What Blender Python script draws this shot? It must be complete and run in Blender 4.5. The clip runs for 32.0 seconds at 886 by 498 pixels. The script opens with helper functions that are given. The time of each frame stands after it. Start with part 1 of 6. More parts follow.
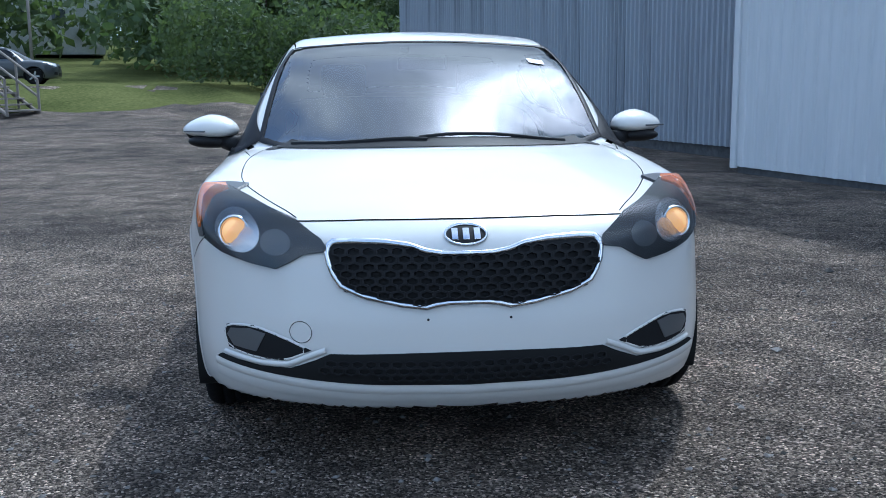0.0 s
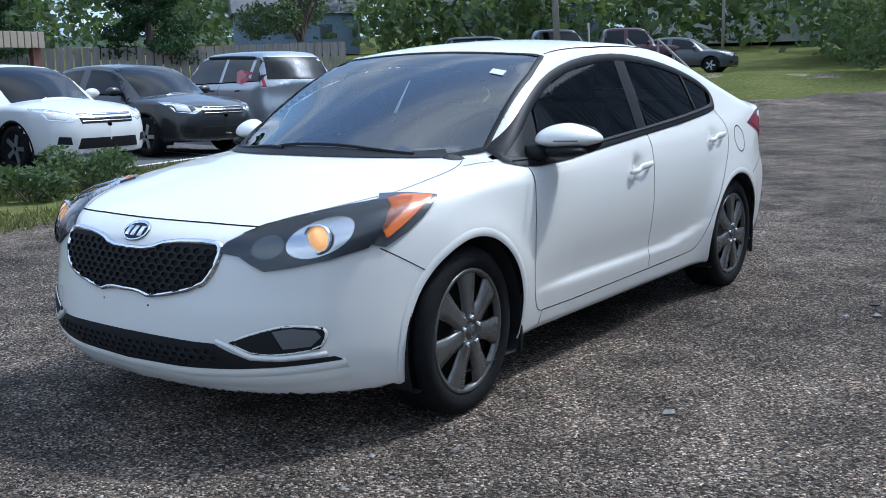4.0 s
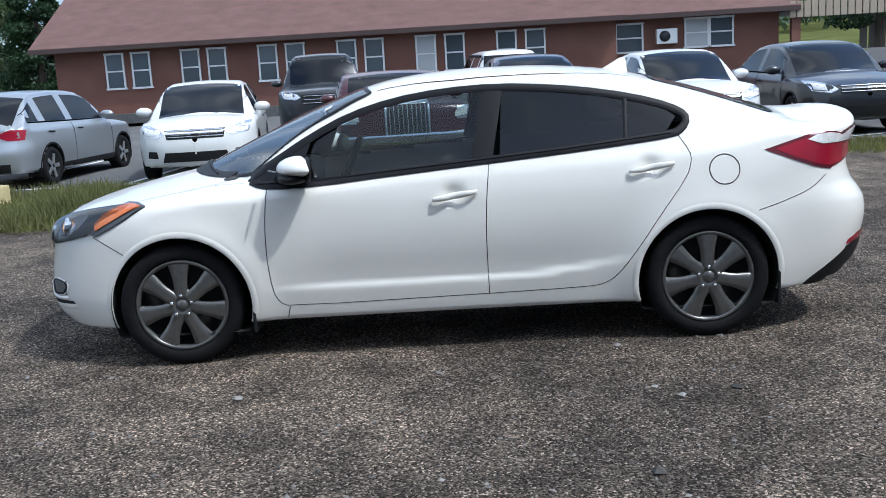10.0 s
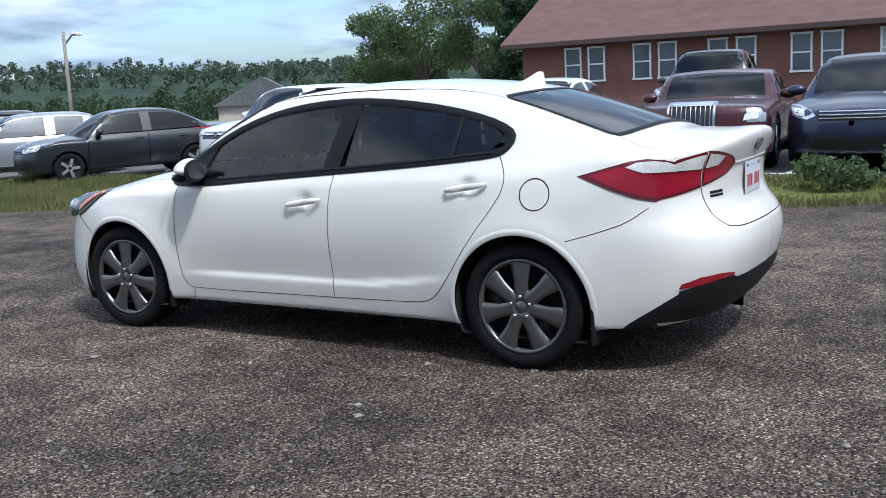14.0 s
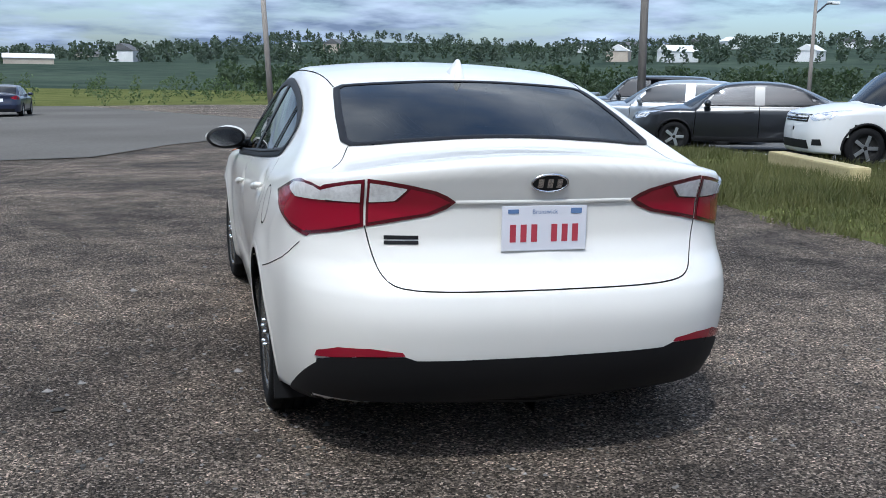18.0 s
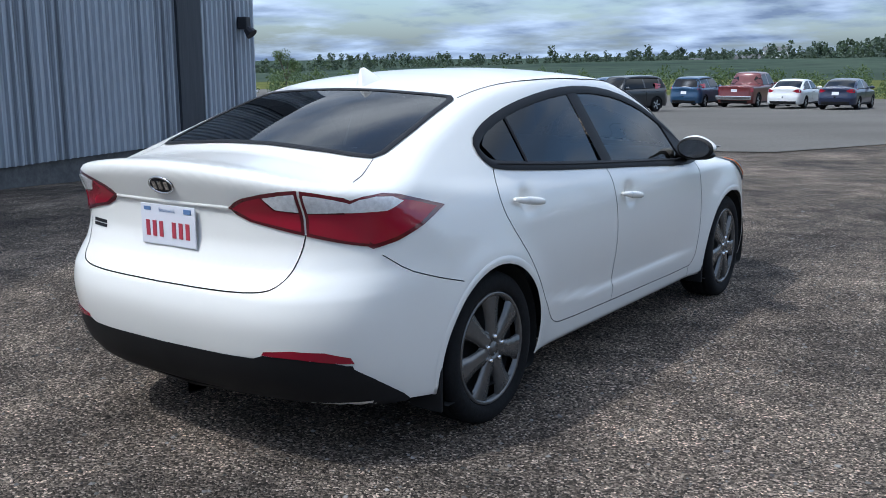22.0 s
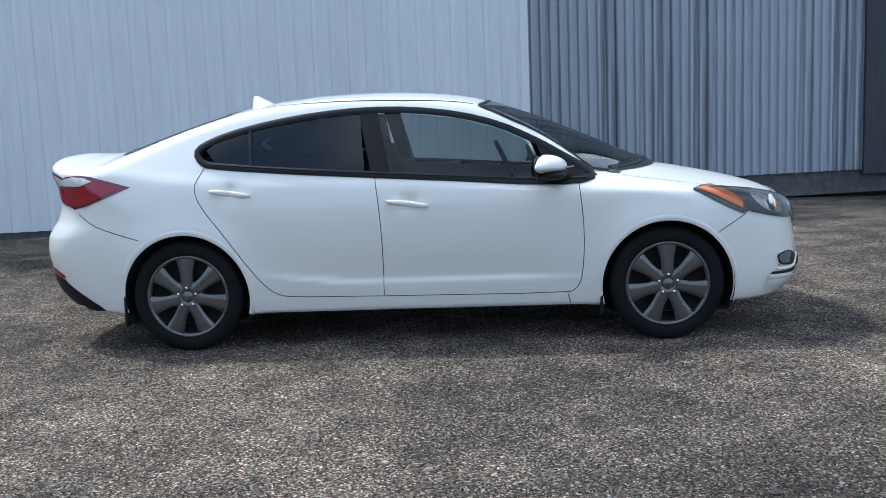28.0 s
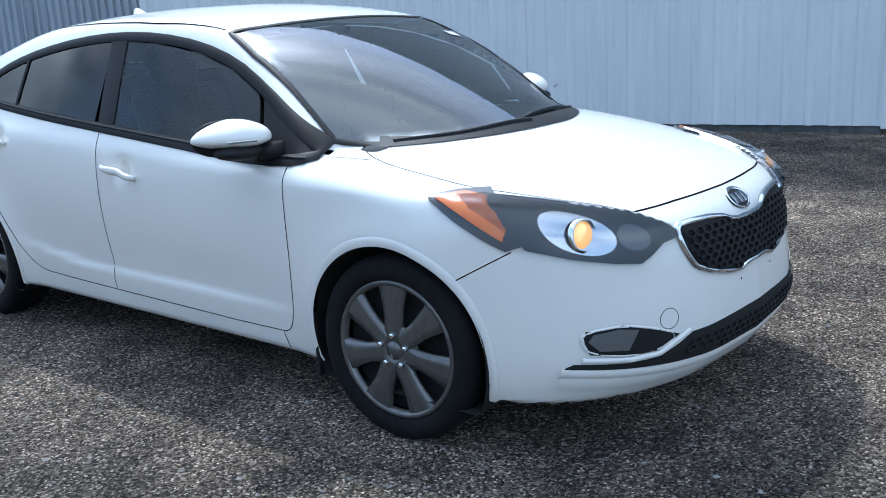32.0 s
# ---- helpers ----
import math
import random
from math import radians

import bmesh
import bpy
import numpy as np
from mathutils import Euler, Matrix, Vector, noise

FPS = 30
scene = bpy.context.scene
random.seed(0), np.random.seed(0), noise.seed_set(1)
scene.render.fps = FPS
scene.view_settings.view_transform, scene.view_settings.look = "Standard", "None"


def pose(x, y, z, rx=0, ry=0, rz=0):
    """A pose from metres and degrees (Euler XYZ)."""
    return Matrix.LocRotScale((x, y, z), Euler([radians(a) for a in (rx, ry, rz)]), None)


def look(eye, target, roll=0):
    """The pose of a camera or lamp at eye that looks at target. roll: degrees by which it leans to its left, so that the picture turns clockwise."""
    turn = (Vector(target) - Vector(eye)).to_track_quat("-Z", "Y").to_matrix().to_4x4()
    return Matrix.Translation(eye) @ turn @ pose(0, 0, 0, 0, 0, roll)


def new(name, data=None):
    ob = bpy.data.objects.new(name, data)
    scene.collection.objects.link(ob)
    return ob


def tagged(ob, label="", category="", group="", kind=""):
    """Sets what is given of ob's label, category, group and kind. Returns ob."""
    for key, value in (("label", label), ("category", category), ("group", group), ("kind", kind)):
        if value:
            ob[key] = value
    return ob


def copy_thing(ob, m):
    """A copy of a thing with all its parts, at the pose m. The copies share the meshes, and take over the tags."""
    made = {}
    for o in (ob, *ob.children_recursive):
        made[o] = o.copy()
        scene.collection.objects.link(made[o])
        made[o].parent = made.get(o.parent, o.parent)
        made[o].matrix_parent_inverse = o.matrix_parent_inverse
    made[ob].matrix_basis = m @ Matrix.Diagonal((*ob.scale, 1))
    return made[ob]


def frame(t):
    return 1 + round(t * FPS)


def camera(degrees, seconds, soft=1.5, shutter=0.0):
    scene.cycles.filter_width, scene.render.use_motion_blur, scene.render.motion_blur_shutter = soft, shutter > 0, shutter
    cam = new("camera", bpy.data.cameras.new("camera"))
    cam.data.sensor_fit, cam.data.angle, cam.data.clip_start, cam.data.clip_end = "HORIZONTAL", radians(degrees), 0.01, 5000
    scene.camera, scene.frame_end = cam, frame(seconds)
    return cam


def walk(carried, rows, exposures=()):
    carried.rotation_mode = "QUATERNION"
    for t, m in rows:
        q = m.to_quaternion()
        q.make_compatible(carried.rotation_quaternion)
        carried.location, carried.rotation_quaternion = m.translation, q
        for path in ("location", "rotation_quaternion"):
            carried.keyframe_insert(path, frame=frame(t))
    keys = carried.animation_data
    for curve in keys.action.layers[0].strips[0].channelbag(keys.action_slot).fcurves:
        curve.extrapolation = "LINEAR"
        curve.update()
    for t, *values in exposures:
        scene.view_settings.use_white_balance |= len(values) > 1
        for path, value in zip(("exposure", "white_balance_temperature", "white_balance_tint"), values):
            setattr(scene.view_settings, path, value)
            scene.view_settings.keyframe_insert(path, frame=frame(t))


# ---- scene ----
# seconds, place, pitch, roll and heading of the camera
PATH = [
    (0, -0.334, -5.045, 1.176, -9.50, 0.60, -5.32),
    (0.5, 0.062, -5.014, 1.173, -9.18, 1.20, -0.38),
    (1, 0.464, -4.964, 1.179, -8.99, 1.60, 4.87),
    (1.5, 0.858, -4.885, 1.198, -8.76, 1.73, 10.24),
    (2, 1.285, -4.831, 1.189, -8.67, 1.90, 15.91),
    (2.5, 1.662, -4.733, 1.206, -9.00, 1.95, 20.80),
    (4.5, 3.350, -4.062, 1.271, -10.08, 0.62, 41.41),
    (5, 3.696, -3.760, 1.315, -10.56, 0.25, 46.13),
    (5.5, 3.868, -3.464, 1.334, -10.93, 0.00, 49.04),
    (6, 4.274, -3.186, 1.367, -11.13, 0.43, 53.86),
    (6.5, 4.649, -2.883, 1.378, -11.19, 0.86, 58.59),
    (7, 4.921, -2.533, 1.401, -11.23, 1.35, 63.10),
    (7.5, 5.194, -2.178, 1.416, -11.14, 1.74, 67.57),
    (8, 5.362, -1.767, 1.408, -10.91, 2.01, 71.98),
    (8.5, 5.501, -1.324, 1.420, -10.73, 2.31, 76.41),
    (9, 5.588, -0.889, 1.424, -10.62, 2.57, 80.76),
    (9.5, 5.671, -0.462, 1.433, -10.50, 2.90, 85.06),
    (10, 5.865, 0.023, 1.432, -10.21, 3.16, 89.68),
    (10.5, 5.955, 0.490, 1.428, -9.94, 3.16, 93.74),
    (11, 6.006, 0.954, 1.418, -9.67, 3.05, 97.58),
    (11.5, 5.944, 1.383, 1.400, -9.39, 2.85, 101.35),
    (12, 5.870, 1.820, 1.380, -9.22, 2.73, 105.01),
    (12.5, 5.762, 2.236, 1.364, -9.05, 2.66, 108.68),
    (13, 5.615, 2.637, 1.367, -8.98, 2.76, 112.30),
    (13.5, 5.467, 3.066, 1.368, -8.92, 2.75, 115.96),
    (14, 5.128, 3.422, 1.377, -9.16, 2.70, 119.95),
    (14.5, 4.796, 3.820, 1.403, -9.40, 2.46, 124.09),
    (16.5, 2.723, 4.930, 1.378, -8.86, 1.00, 146.14),
    (17, 2.199, 5.145, 1.392, -9.08, 0.51, 152.23),
    (17.5, 1.682, 5.250, 1.403, -9.78, -0.73, 158.56),
    (18, 1.195, 5.398, 1.395, -10.18, -0.96, 165.32),
    (18.5, 0.701, 5.424, 1.365, -10.30, -1.14, 172.24),
    (19, 0.176, 5.471, 1.373, -10.47, -1.19, 178.88),
    (19.5, -0.347, 5.404, 1.390, -10.67, -1.07, 185.38),
    (20, -0.885, 5.321, 1.424, -10.92, -0.72, 191.87),
    (20.5, -1.439, 5.217, 1.453, -11.07, -0.37, 198.17),
    (21, -1.949, 5.042, 1.473, -11.14, -0.03, 204.15),
    (21.5, -2.491, 4.905, 1.484, -11.07, 0.27, 209.80),
    (22, -2.978, 4.678, 1.489, -10.91, 0.36, 215.18),
    (22.5, -3.499, 4.504, 1.499, -10.91, 0.39, 220.27),
    (23, -3.940, 4.246, 1.500, -10.97, 0.35, 225.22),
    (23.5, -4.398, 3.936, 1.503, -10.88, 0.61, 230.11),
    (24, -4.835, 3.576, 1.503, -10.90, 0.98, 234.87),
    (24.5, -5.206, 3.132, 1.515, -10.80, 1.33, 239.63),
    (25, -5.604, 2.685, 1.530, -10.59, 1.61, 244.49),
    (25.5, -5.903, 2.169, 1.526, -10.25, 2.15, 249.60),
    (27.5, -6.484, 0.099, 1.296, -7.82, 2.34, 268.50),
    (28, -6.362, -0.436, 1.310, -7.92, 2.17, 273.07),
    (28.5, -6.205, -1.013, 1.341, -8.37, 2.11, 277.81),
    (29, -5.917, -1.540, 1.372, -8.90, 2.33, 282.68),
    (29.5, -5.640, -2.078, 1.397, -9.52, 2.60, 287.72),
    (30, -5.253, -2.546, 1.408, -10.17, 3.09, 292.89),
    (30.5, -4.829, -2.908, 1.395, -10.60, 3.20, 297.53),
    (31, -4.305, -3.177, 1.393, -11.47, 3.33, 301.80),
    (31.5, -3.720, -3.333, 1.412, -12.65, 3.04, 305.67),
    (32, -3.143, -3.430, 1.424, -14.19, 2.73, 308.57),
]
cam = camera(47.9, 32.0, 0.9)
walk(cam, [(t, pose(x, y, z, 90 + p, r, w)) for t, x, y, z, p, r, w in PATH],
     exposures=[(0.0, 0.64, 5200, 3), (6.0, 0.76, 5650, 5), (12.0, 0.76, 5850, 5), (17.0, 0.6, 5900, 6), (20.0, 0.56, 5900, 6), (24.0, 0.84, 5700, 5), (29.0, 0.97, 5800, 2.5), (32.0, 1.08, 5450, 1.5)])

# ---------- sky and sun ----------
SUN = Vector((0.35, 0.58, 1.0)).normalized()
world = bpy.data.worlds.new("sky")
scene.world = world
world.use_nodes = True
wn, wl = world.node_tree.nodes, world.node_tree.links
wn.clear()
w_out = wn.new("ShaderNodeOutputWorld")
w_bg = wn.new("ShaderNodeBackground")
w_sky = wn.new("ShaderNodeTexSky")
w_sky.sky_type = "NISHITA"
w_sky.sun_disc = False
w_sky.sun_elevation = math.asin(SUN.z)
w_sky.sun_rotation = math.atan2(SUN.x, SUN.y)
w_sky.air_density, w_sky.dust_density = 1.0, 1.5
w_tc = wn.new("ShaderNodeTexCoord")
w_sep = wn.new("ShaderNodeSeparateXYZ")
w_add = wn.new("ShaderNodeMath")
w_add.operation, w_add.inputs[1].default_value = "ADD", 0.16
w_div = wn.new("ShaderNodeVectorMath")
w_div.operation = "DIVIDE"
w_com = wn.new("ShaderNodeCombineXYZ")
w_no = wn.new("ShaderNodeTexNoise")
w_no.inputs["Scale"].default_value, w_no.inputs["Detail"].default_value, w_no.inputs["Roughness"].default_value = 1.1, 8.0, 0.58
w_ramp = wn.new("ShaderNodeValToRGB")
w_ramp.color_ramp.elements[0].position, w_ramp.color_ramp.elements[1].position = 0.40, 0.56
w_no2 = wn.new("ShaderNodeTexNoise")
w_no2.inputs["Scale"].default_value, w_no2.inputs["Detail"].default_value = 2.3, 6.0
w_shade = wn.new("ShaderNodeValToRGB")
w_shade.color_ramp.elements[0].position, w_shade.color_ramp.elements[0].color = 0.36, (1.75, 2.0, 2.5, 1)
w_shade.color_ramp.elements[1].position, w_shade.color_ramp.elements[1].color = 0.66, (5.7, 5.9, 6.3, 1)
w_mix = wn.new("ShaderNodeMixRGB")
wl.new(w_tc.outputs["Generated"], w_sep.inputs[0])
wl.new(w_sep.outputs[2], w_add.inputs[0])
for i in range(3):
    wl.new(w_add.outputs[0], w_com.inputs[i])
wl.new(w_tc.outputs["Generated"], w_div.inputs[0])
wl.new(w_com.outputs[0], w_div.inputs[1])
wl.new(w_div.outputs[0], w_no.inputs["Vector"])
wl.new(w_div.outputs[0], w_no2.inputs["Vector"])
wl.new(w_no.outputs[0], w_ramp.inputs[0])
wl.new(w_no2.outputs[0], w_shade.inputs[0])
wl.new(w_ramp.outputs[0], w_mix.inputs[0])
wl.new(w_sky.outputs[0], w_mix.inputs[1])
wl.new(w_shade.outputs[0], w_mix.inputs[2])
# clouds shine brighter towards the sun
w_dot = wn.new("ShaderNodeVectorMath")
w_dot.operation = "DOT_PRODUCT"
w_dot.inputs[1].default_value = SUN
w_nrm = wn.new("ShaderNodeVectorMath")
w_nrm.operation = "NORMALIZE"
wl.new(w_tc.outputs["Generated"], w_nrm.inputs[0])
wl.new(w_nrm.outputs[0], w_dot.inputs[0])
w_pos = wn.new("ShaderNodeMath")
w_pos.operation, w_pos.inputs[1].default_value = "MAXIMUM", 0.0
w_pow = wn.new("ShaderNodeMath")
w_pow.operation, w_pow.inputs[1].default_value = "POWER", 70.0
w_gain = wn.new("ShaderNodeMath")
w_gain.operation, w_gain.inputs[1].default_value, w_gain.inputs[2].default_value = "MULTIPLY_ADD", 10.0, 1.0
wl.new(w_dot.outputs["Value"], w_pos.inputs[0])
wl.new(w_pos.outputs[0], w_pow.inputs[0])
wl.new(w_pow.outputs[0], w_gain.inputs[0])
w_halo = wn.new("ShaderNodeVectorMath")
w_halo.operation = "SCALE"
wl.new(w_mix.outputs[0], w_halo.inputs[0])
wl.new(w_gain.outputs[0], w_halo.inputs["Scale"])
# grey-blue cloud bases low over the land
w_low = wn.new("ShaderNodeValToRGB")
w_low.color_ramp.elements[0].position, w_low.color_ramp.elements[0].color = 0.0, (0.40, 0.46, 0.56, 1)
w_low.color_ramp.elements[1].position, w_low.color_ramp.elements[1].color = 0.42, (1.0, 1.0, 1.0, 1)
wl.new(w_sep.outputs[2], w_low.inputs[0])
w_dim = wn.new("ShaderNodeMixRGB")
w_dim.blend_type, w_dim.inputs[0].default_value = "MULTIPLY", 1.0
wl.new(w_halo.outputs[0], w_dim.inputs[1])
wl.new(w_low.outputs[0], w_dim.inputs[2])
wl.new(w_dim.outputs[0], w_bg.inputs[0])
wl.new(w_bg.outputs[0], w_out.inputs[0])
w_bg.inputs[1].default_value = 0.185

sun_data = bpy.data.lights.new("sun", "SUN")
sun_data.energy, sun_data.angle, sun_data.color = 1.6, radians(0.9), (1.0, 0.95, 0.87)
sun_lamp = new("sun", sun_data)
sun_lamp.matrix_world = look(SUN * 50, (0, 0, 0))


# ---------- materials ----------
def material(name, colour=(0.5, 0.5, 0.5), rough=0.5, metal=0.0, spec=0.5, coat=0.0, emit=None, power=0.0):
    m = bpy.data.materials.new(name)
    m.use_nodes = True
    b = m.node_tree.nodes["Principled BSDF"]
    b.inputs["Base Color"].default_value = (*colour, 1)
    b.inputs["Roughness"].default_value = rough
    b.inputs["Metallic"].default_value = metal
    b.inputs["Specular IOR Level"].default_value = spec
    b.inputs["Coat Weight"].default_value = coat
    b.inputs["Coat Roughness"].default_value = 0.03
    if emit:
        b.inputs["Emission Color"].default_value = (*emit, 1)
        b.inputs["Emission Strength"].default_value = power
    return m


def grained(name, dark, light, scale=20.0, rough=0.6, bumpy=0.0, bump_scale=None, metal=0.0, coat=0.0, big=None, stretch=(1, 1, 1), per_object=0.0):
    """A material with grain at two scales and a fine relief."""
    m = material(name, dark, rough, metal, coat=coat)
    n, l = m.node_tree.nodes, m.node_tree.links
    b = n["Principled BSDF"]
    tc = n.new("ShaderNodeTexCoord")
    mp = n.new("ShaderNodeMapping")
    mp.inputs["Scale"].default_value = stretch
    l.new(tc.outputs["Object"], mp.inputs[0])
    t1 = n.new("ShaderNodeTexNoise")
    t1.inputs["Scale"].default_value, t1.inputs["Detail"].default_value, t1.inputs["Roughness"].default_value = scale, 6.0, 0.65
    t2 = n.new("ShaderNodeTexNoise")
    t2.inputs["Scale"].default_value, t2.inputs["Detail"].default_value = big or scale / 12, 3.0
    l.new(mp.outputs[0], t1.inputs["Vector"])
    l.new(mp.outputs[0], t2.inputs["Vector"])
    mx = n.new("ShaderNodeMath")
    mx.operation = "MULTIPLY_ADD"
    mx.inputs[1].default_value = 0.55
    half = n.new("ShaderNodeMath")
    half.operation, half.inputs[1].default_value = "MULTIPLY", 0.45
    l.new(t2.outputs[0], half.inputs[0])
    l.new(t1.outputs[0], mx.inputs[0])
    l.new(half.outputs[0], mx.inputs[2])
    last = mx.outputs[0]
    if per_object:
        oi = n.new("ShaderNodeObjectInfo")
        pm = n.new("ShaderNodeMath")
        pm.operation, pm.inputs[1].default_value = "MULTIPLY_ADD", per_object
        l.new(oi.outputs["Random"], pm.inputs[0])
        l.new(last, pm.inputs[2])
        last = pm.outputs[0]
    r = n.new("ShaderNodeValToRGB")
    r.color_ramp.elements[0].position, r.color_ramp.elements[1].position = 0.36, 0.66
    r.color_ramp.elements[0].color, r.color_ramp.elements[1].color = (*dark, 1), (*light, 1)
    l.new(last, r.inputs[0])
    l.new(r.outputs[0], b.inputs["Base Color"])
    if bumpy:
        bp = n.new("ShaderNodeBump")
        bp.inputs["Strength"].default_value = bumpy
        bp.inputs["Distance"].default_value = 0.01
        src = t1
        if bump_scale:
            src = n.new("ShaderNodeTexNoise")
            src.inputs["Scale"].default_value, src.inputs["Detail"].default_value = bump_scale, 4.0
            l.new(mp.outputs[0], src.inputs["Vector"])
        l.new(src.outputs[0], bp.inputs["Height"])
        l.new(bp.outputs[0], b.inputs["Normal"])
    return m


def leafy(m, share=0.4, gain=1.25):
    """Lets light shine through leaves and blades."""
    n, l = m.node_tree.nodes, m.node_tree.links
    b = n["Principled BSDF"]
    out = [k for k in n if k.type == "OUTPUT_MATERIAL"][0]
    tr = n.new("ShaderNodeBsdfTranslucent")
    mx = n.new("ShaderNodeMixShader")
    up = n.new("ShaderNodeMixRGB")
    up.blend_type, up.inputs[0].default_value, up.inputs[2].default_value = "MULTIPLY", 1.0, (gain, gain * 1.05, gain * 0.6, 1)
    l.new(b.inputs["Base Color"].links[0].from_socket, up.inputs[1])
    l.new(up.outputs[0], tr.inputs[0])
    mx.inputs[0].default_value = share
    l.new(b.outputs[0], mx.inputs[1])
    l.new(tr.outputs[0], mx.inputs[2])
    l.new(mx.outputs[0], out.inputs[0])
    return m


def glass(name, tint, ior=1.5):
    """A thin pane: tinted see-through with a mirror gloss that grows at grazing angles."""
    m = bpy.data.materials.new(name)
    m.use_nodes = True
    n, l = m.node_tree.nodes, m.node_tree.links
    n.clear()
    o = n.new("ShaderNodeOutputMaterial")
    mix = n.new("ShaderNodeMixShader")
    tr = n.new("ShaderNodeBsdfTransparent")
    gl = n.new("ShaderNodeBsdfGlossy")
    fr = n.new("ShaderNodeFresnel")
    tr.inputs[0].default_value = (*tint, 1)
    gl.inputs["Roughness"].default_value = 0.01
    fr.inputs[0].default_value = ior
    l.new(fr.outputs[0], mix.inputs[0])
    l.new(tr.outputs[0], mix.inputs[1])
    l.new(gl.outputs[0], mix.inputs[2])
    l.new(mix.outputs[0], o.inputs[0])
    return m


def gravel_material():
    m = material("dark crushed gravel", (0.06, 0.06, 0.06), 0.9, spec=0.15)
    n, l = m.node_tree.nodes, m.node_tree.links
    b = n["Principled BSDF"]
    tc = n.new("ShaderNodeTexCoord")
    v = n.new("ShaderNodeTexVoronoi")
    v.inputs["Scale"].default_value = 120.0
    v2 = n.new("ShaderNodeTexVoronoi")
    v2.inputs["Scale"].default_value = 190.0
    big = n.new("ShaderNodeTexNoise")
    big.inputs["Scale"].default_value, big.inputs["Detail"].default_value, big.inputs["Roughness"].default_value = 0.42, 7.0, 0.62
    mid = n.new("ShaderNodeTexNoise")
    mid.inputs["Scale"].default_value, mid.inputs["Detail"].default_value = 3.0, 5.0
    for t in (v, v2, big, mid):
        l.new(tc.outputs["Object"], t.inputs["Vector"])
    stone = n.new("ShaderNodeValToRGB")
    e = stone.color_ramp.elements
    e[0].position, e[0].color = 0.0, (0.016, 0.0145, 0.013, 1)
    e[1].position, e[1].color = 1.0, (0.54, 0.50, 0.46, 1)
    for at, c in ((0.40, (0.066, 0.059, 0.053, 1)), (0.74, (0.156, 0.140, 0.125, 1)), (0.92, (0.265, 0.24, 0.215, 1))):
        k = e.new(at)
        k.color = c
    sep = n.new("ShaderNodeSeparateColor")
    l.new(v.outputs["Color"], sep.inputs[0])
    l.new(sep.outputs[0], stone.inputs[0])
    dust = n.new("ShaderNodeValToRGB")
    dust.color_ramp.elements[0].position, dust.color_ramp.elements[0].color = 0.36, (0.66, 0.63, 0.61, 1)
    dust.color_ramp.elements[1].position, dust.color_ramp.elements[1].color = 0.68, (2.0, 1.83, 1.66, 1)
    l.new(big.outputs[0], dust.inputs[0])
    mul = n.new("ShaderNodeMixRGB")
    mul.blend_type, mul.inputs[0].default_value = "MULTIPLY", 1.0
    l.new(stone.outputs[0], mul.inputs[1])
    l.new(dust.outputs[0], mul.inputs[2])
    d2 = n.new("ShaderNodeValToRGB")
    d2.color_ramp.elements[0].position, d2.color_ramp.elements[0].color = 0.34, (0.84, 0.82, 0.80, 1)
    d2.color_ramp.elements[1].position, d2.color_ramp.elements[1].color = 0.66, (1.72, 1.65, 1.57, 1)
    l.new(mid.outputs[0], d2.inputs[0])
    mul2 = n.new("ShaderNodeMixRGB")
    mul2.blend_type, mul2.inputs[0].default_value = "MULTIPLY", 1.0
    l.new(mul.outputs[0], mul2.inputs[1])
    l.new(d2.outputs[0], mul2.inputs[2])
    l.new(mul2.outputs[0], b.inputs["Base Color"])
    h = n.new("ShaderNodeMath")
    h.operation, h.inputs[1].default_value = "MULTIPLY_ADD", 0.5
    l.new(v2.outputs["Distance"], h.inputs[0])
    l.new(v.outputs["Distance"], h.inputs[2])
    bp = n.new("ShaderNodeBump")
    bp.invert = True
    bp.inputs["Strength"].default_value, bp.inputs["Distance"].default_value = 1.0, 0.03
    l.new(h.outputs[0], bp.inputs["Height"])
    l.new(bp.outputs[0], b.inputs["Normal"])
    return m


def siding_material(name, dark, light, streak):
    """Painted ribbed sheet steel with dirt running down it."""
    m = grained(name, dark, light, 3.0, 0.5, 0.06, 60, stretch=(streak, streak, 0.25))
    return m


WHITE = material("white car paint", (0.72, 0.70, 0.655), 0.30, coat=0.7, spec=0.3)
GLASS = glass("clear tinted glass", (0.62, 0.68, 0.66), 2.5)
GLASS_SIDE = glass("light side glass", (0.50, 0.56, 0.56), 1.5)
GLASS_DARK = glass("dark tinted glass", (0.04, 0.05, 0.065), 1.52)
BLACK = material("black plastic", (0.012, 0.012, 0.013), 0.55, spec=0.2)
SATIN = material("satin black trim", (0.010, 0.010, 0.012), 0.5, spec=0.15)
SEAM = material("dark panel gap", (0.03, 0.03, 0.03), 0.8)
CHROME = material("chrome", (0.72, 0.73, 0.75), 0.16, 1.0)
RUBBER = grained("tyre rubber", (0.004, 0.004, 0.0045), (0.010, 0.010, 0.011), 40, 0.85, 0.3)
RUBBER.node_tree.nodes["Principled BSDF"].inputs["Specular IOR Level"].default_value = 0.2
HUB = grained("dark grey hubcap", (0.10, 0.099, 0.096), (0.155, 0.152, 0.148), 30, 0.27, metal=0.6)
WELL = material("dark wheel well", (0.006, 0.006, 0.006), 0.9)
RED = material("red lamp lens", (0.27, 0.006, 0.022), 0.15, coat=0.4)
RED_DARK = material("deep red lamp edge", (0.10, 0.004, 0.01), 0.15, coat=1.0)
CLEAR = grained("frosted clear lamp lens", (0.55, 0.53, 0.52), (0.85, 0.84, 0.83), 60, 0.15, 0.2, coat=1.0)
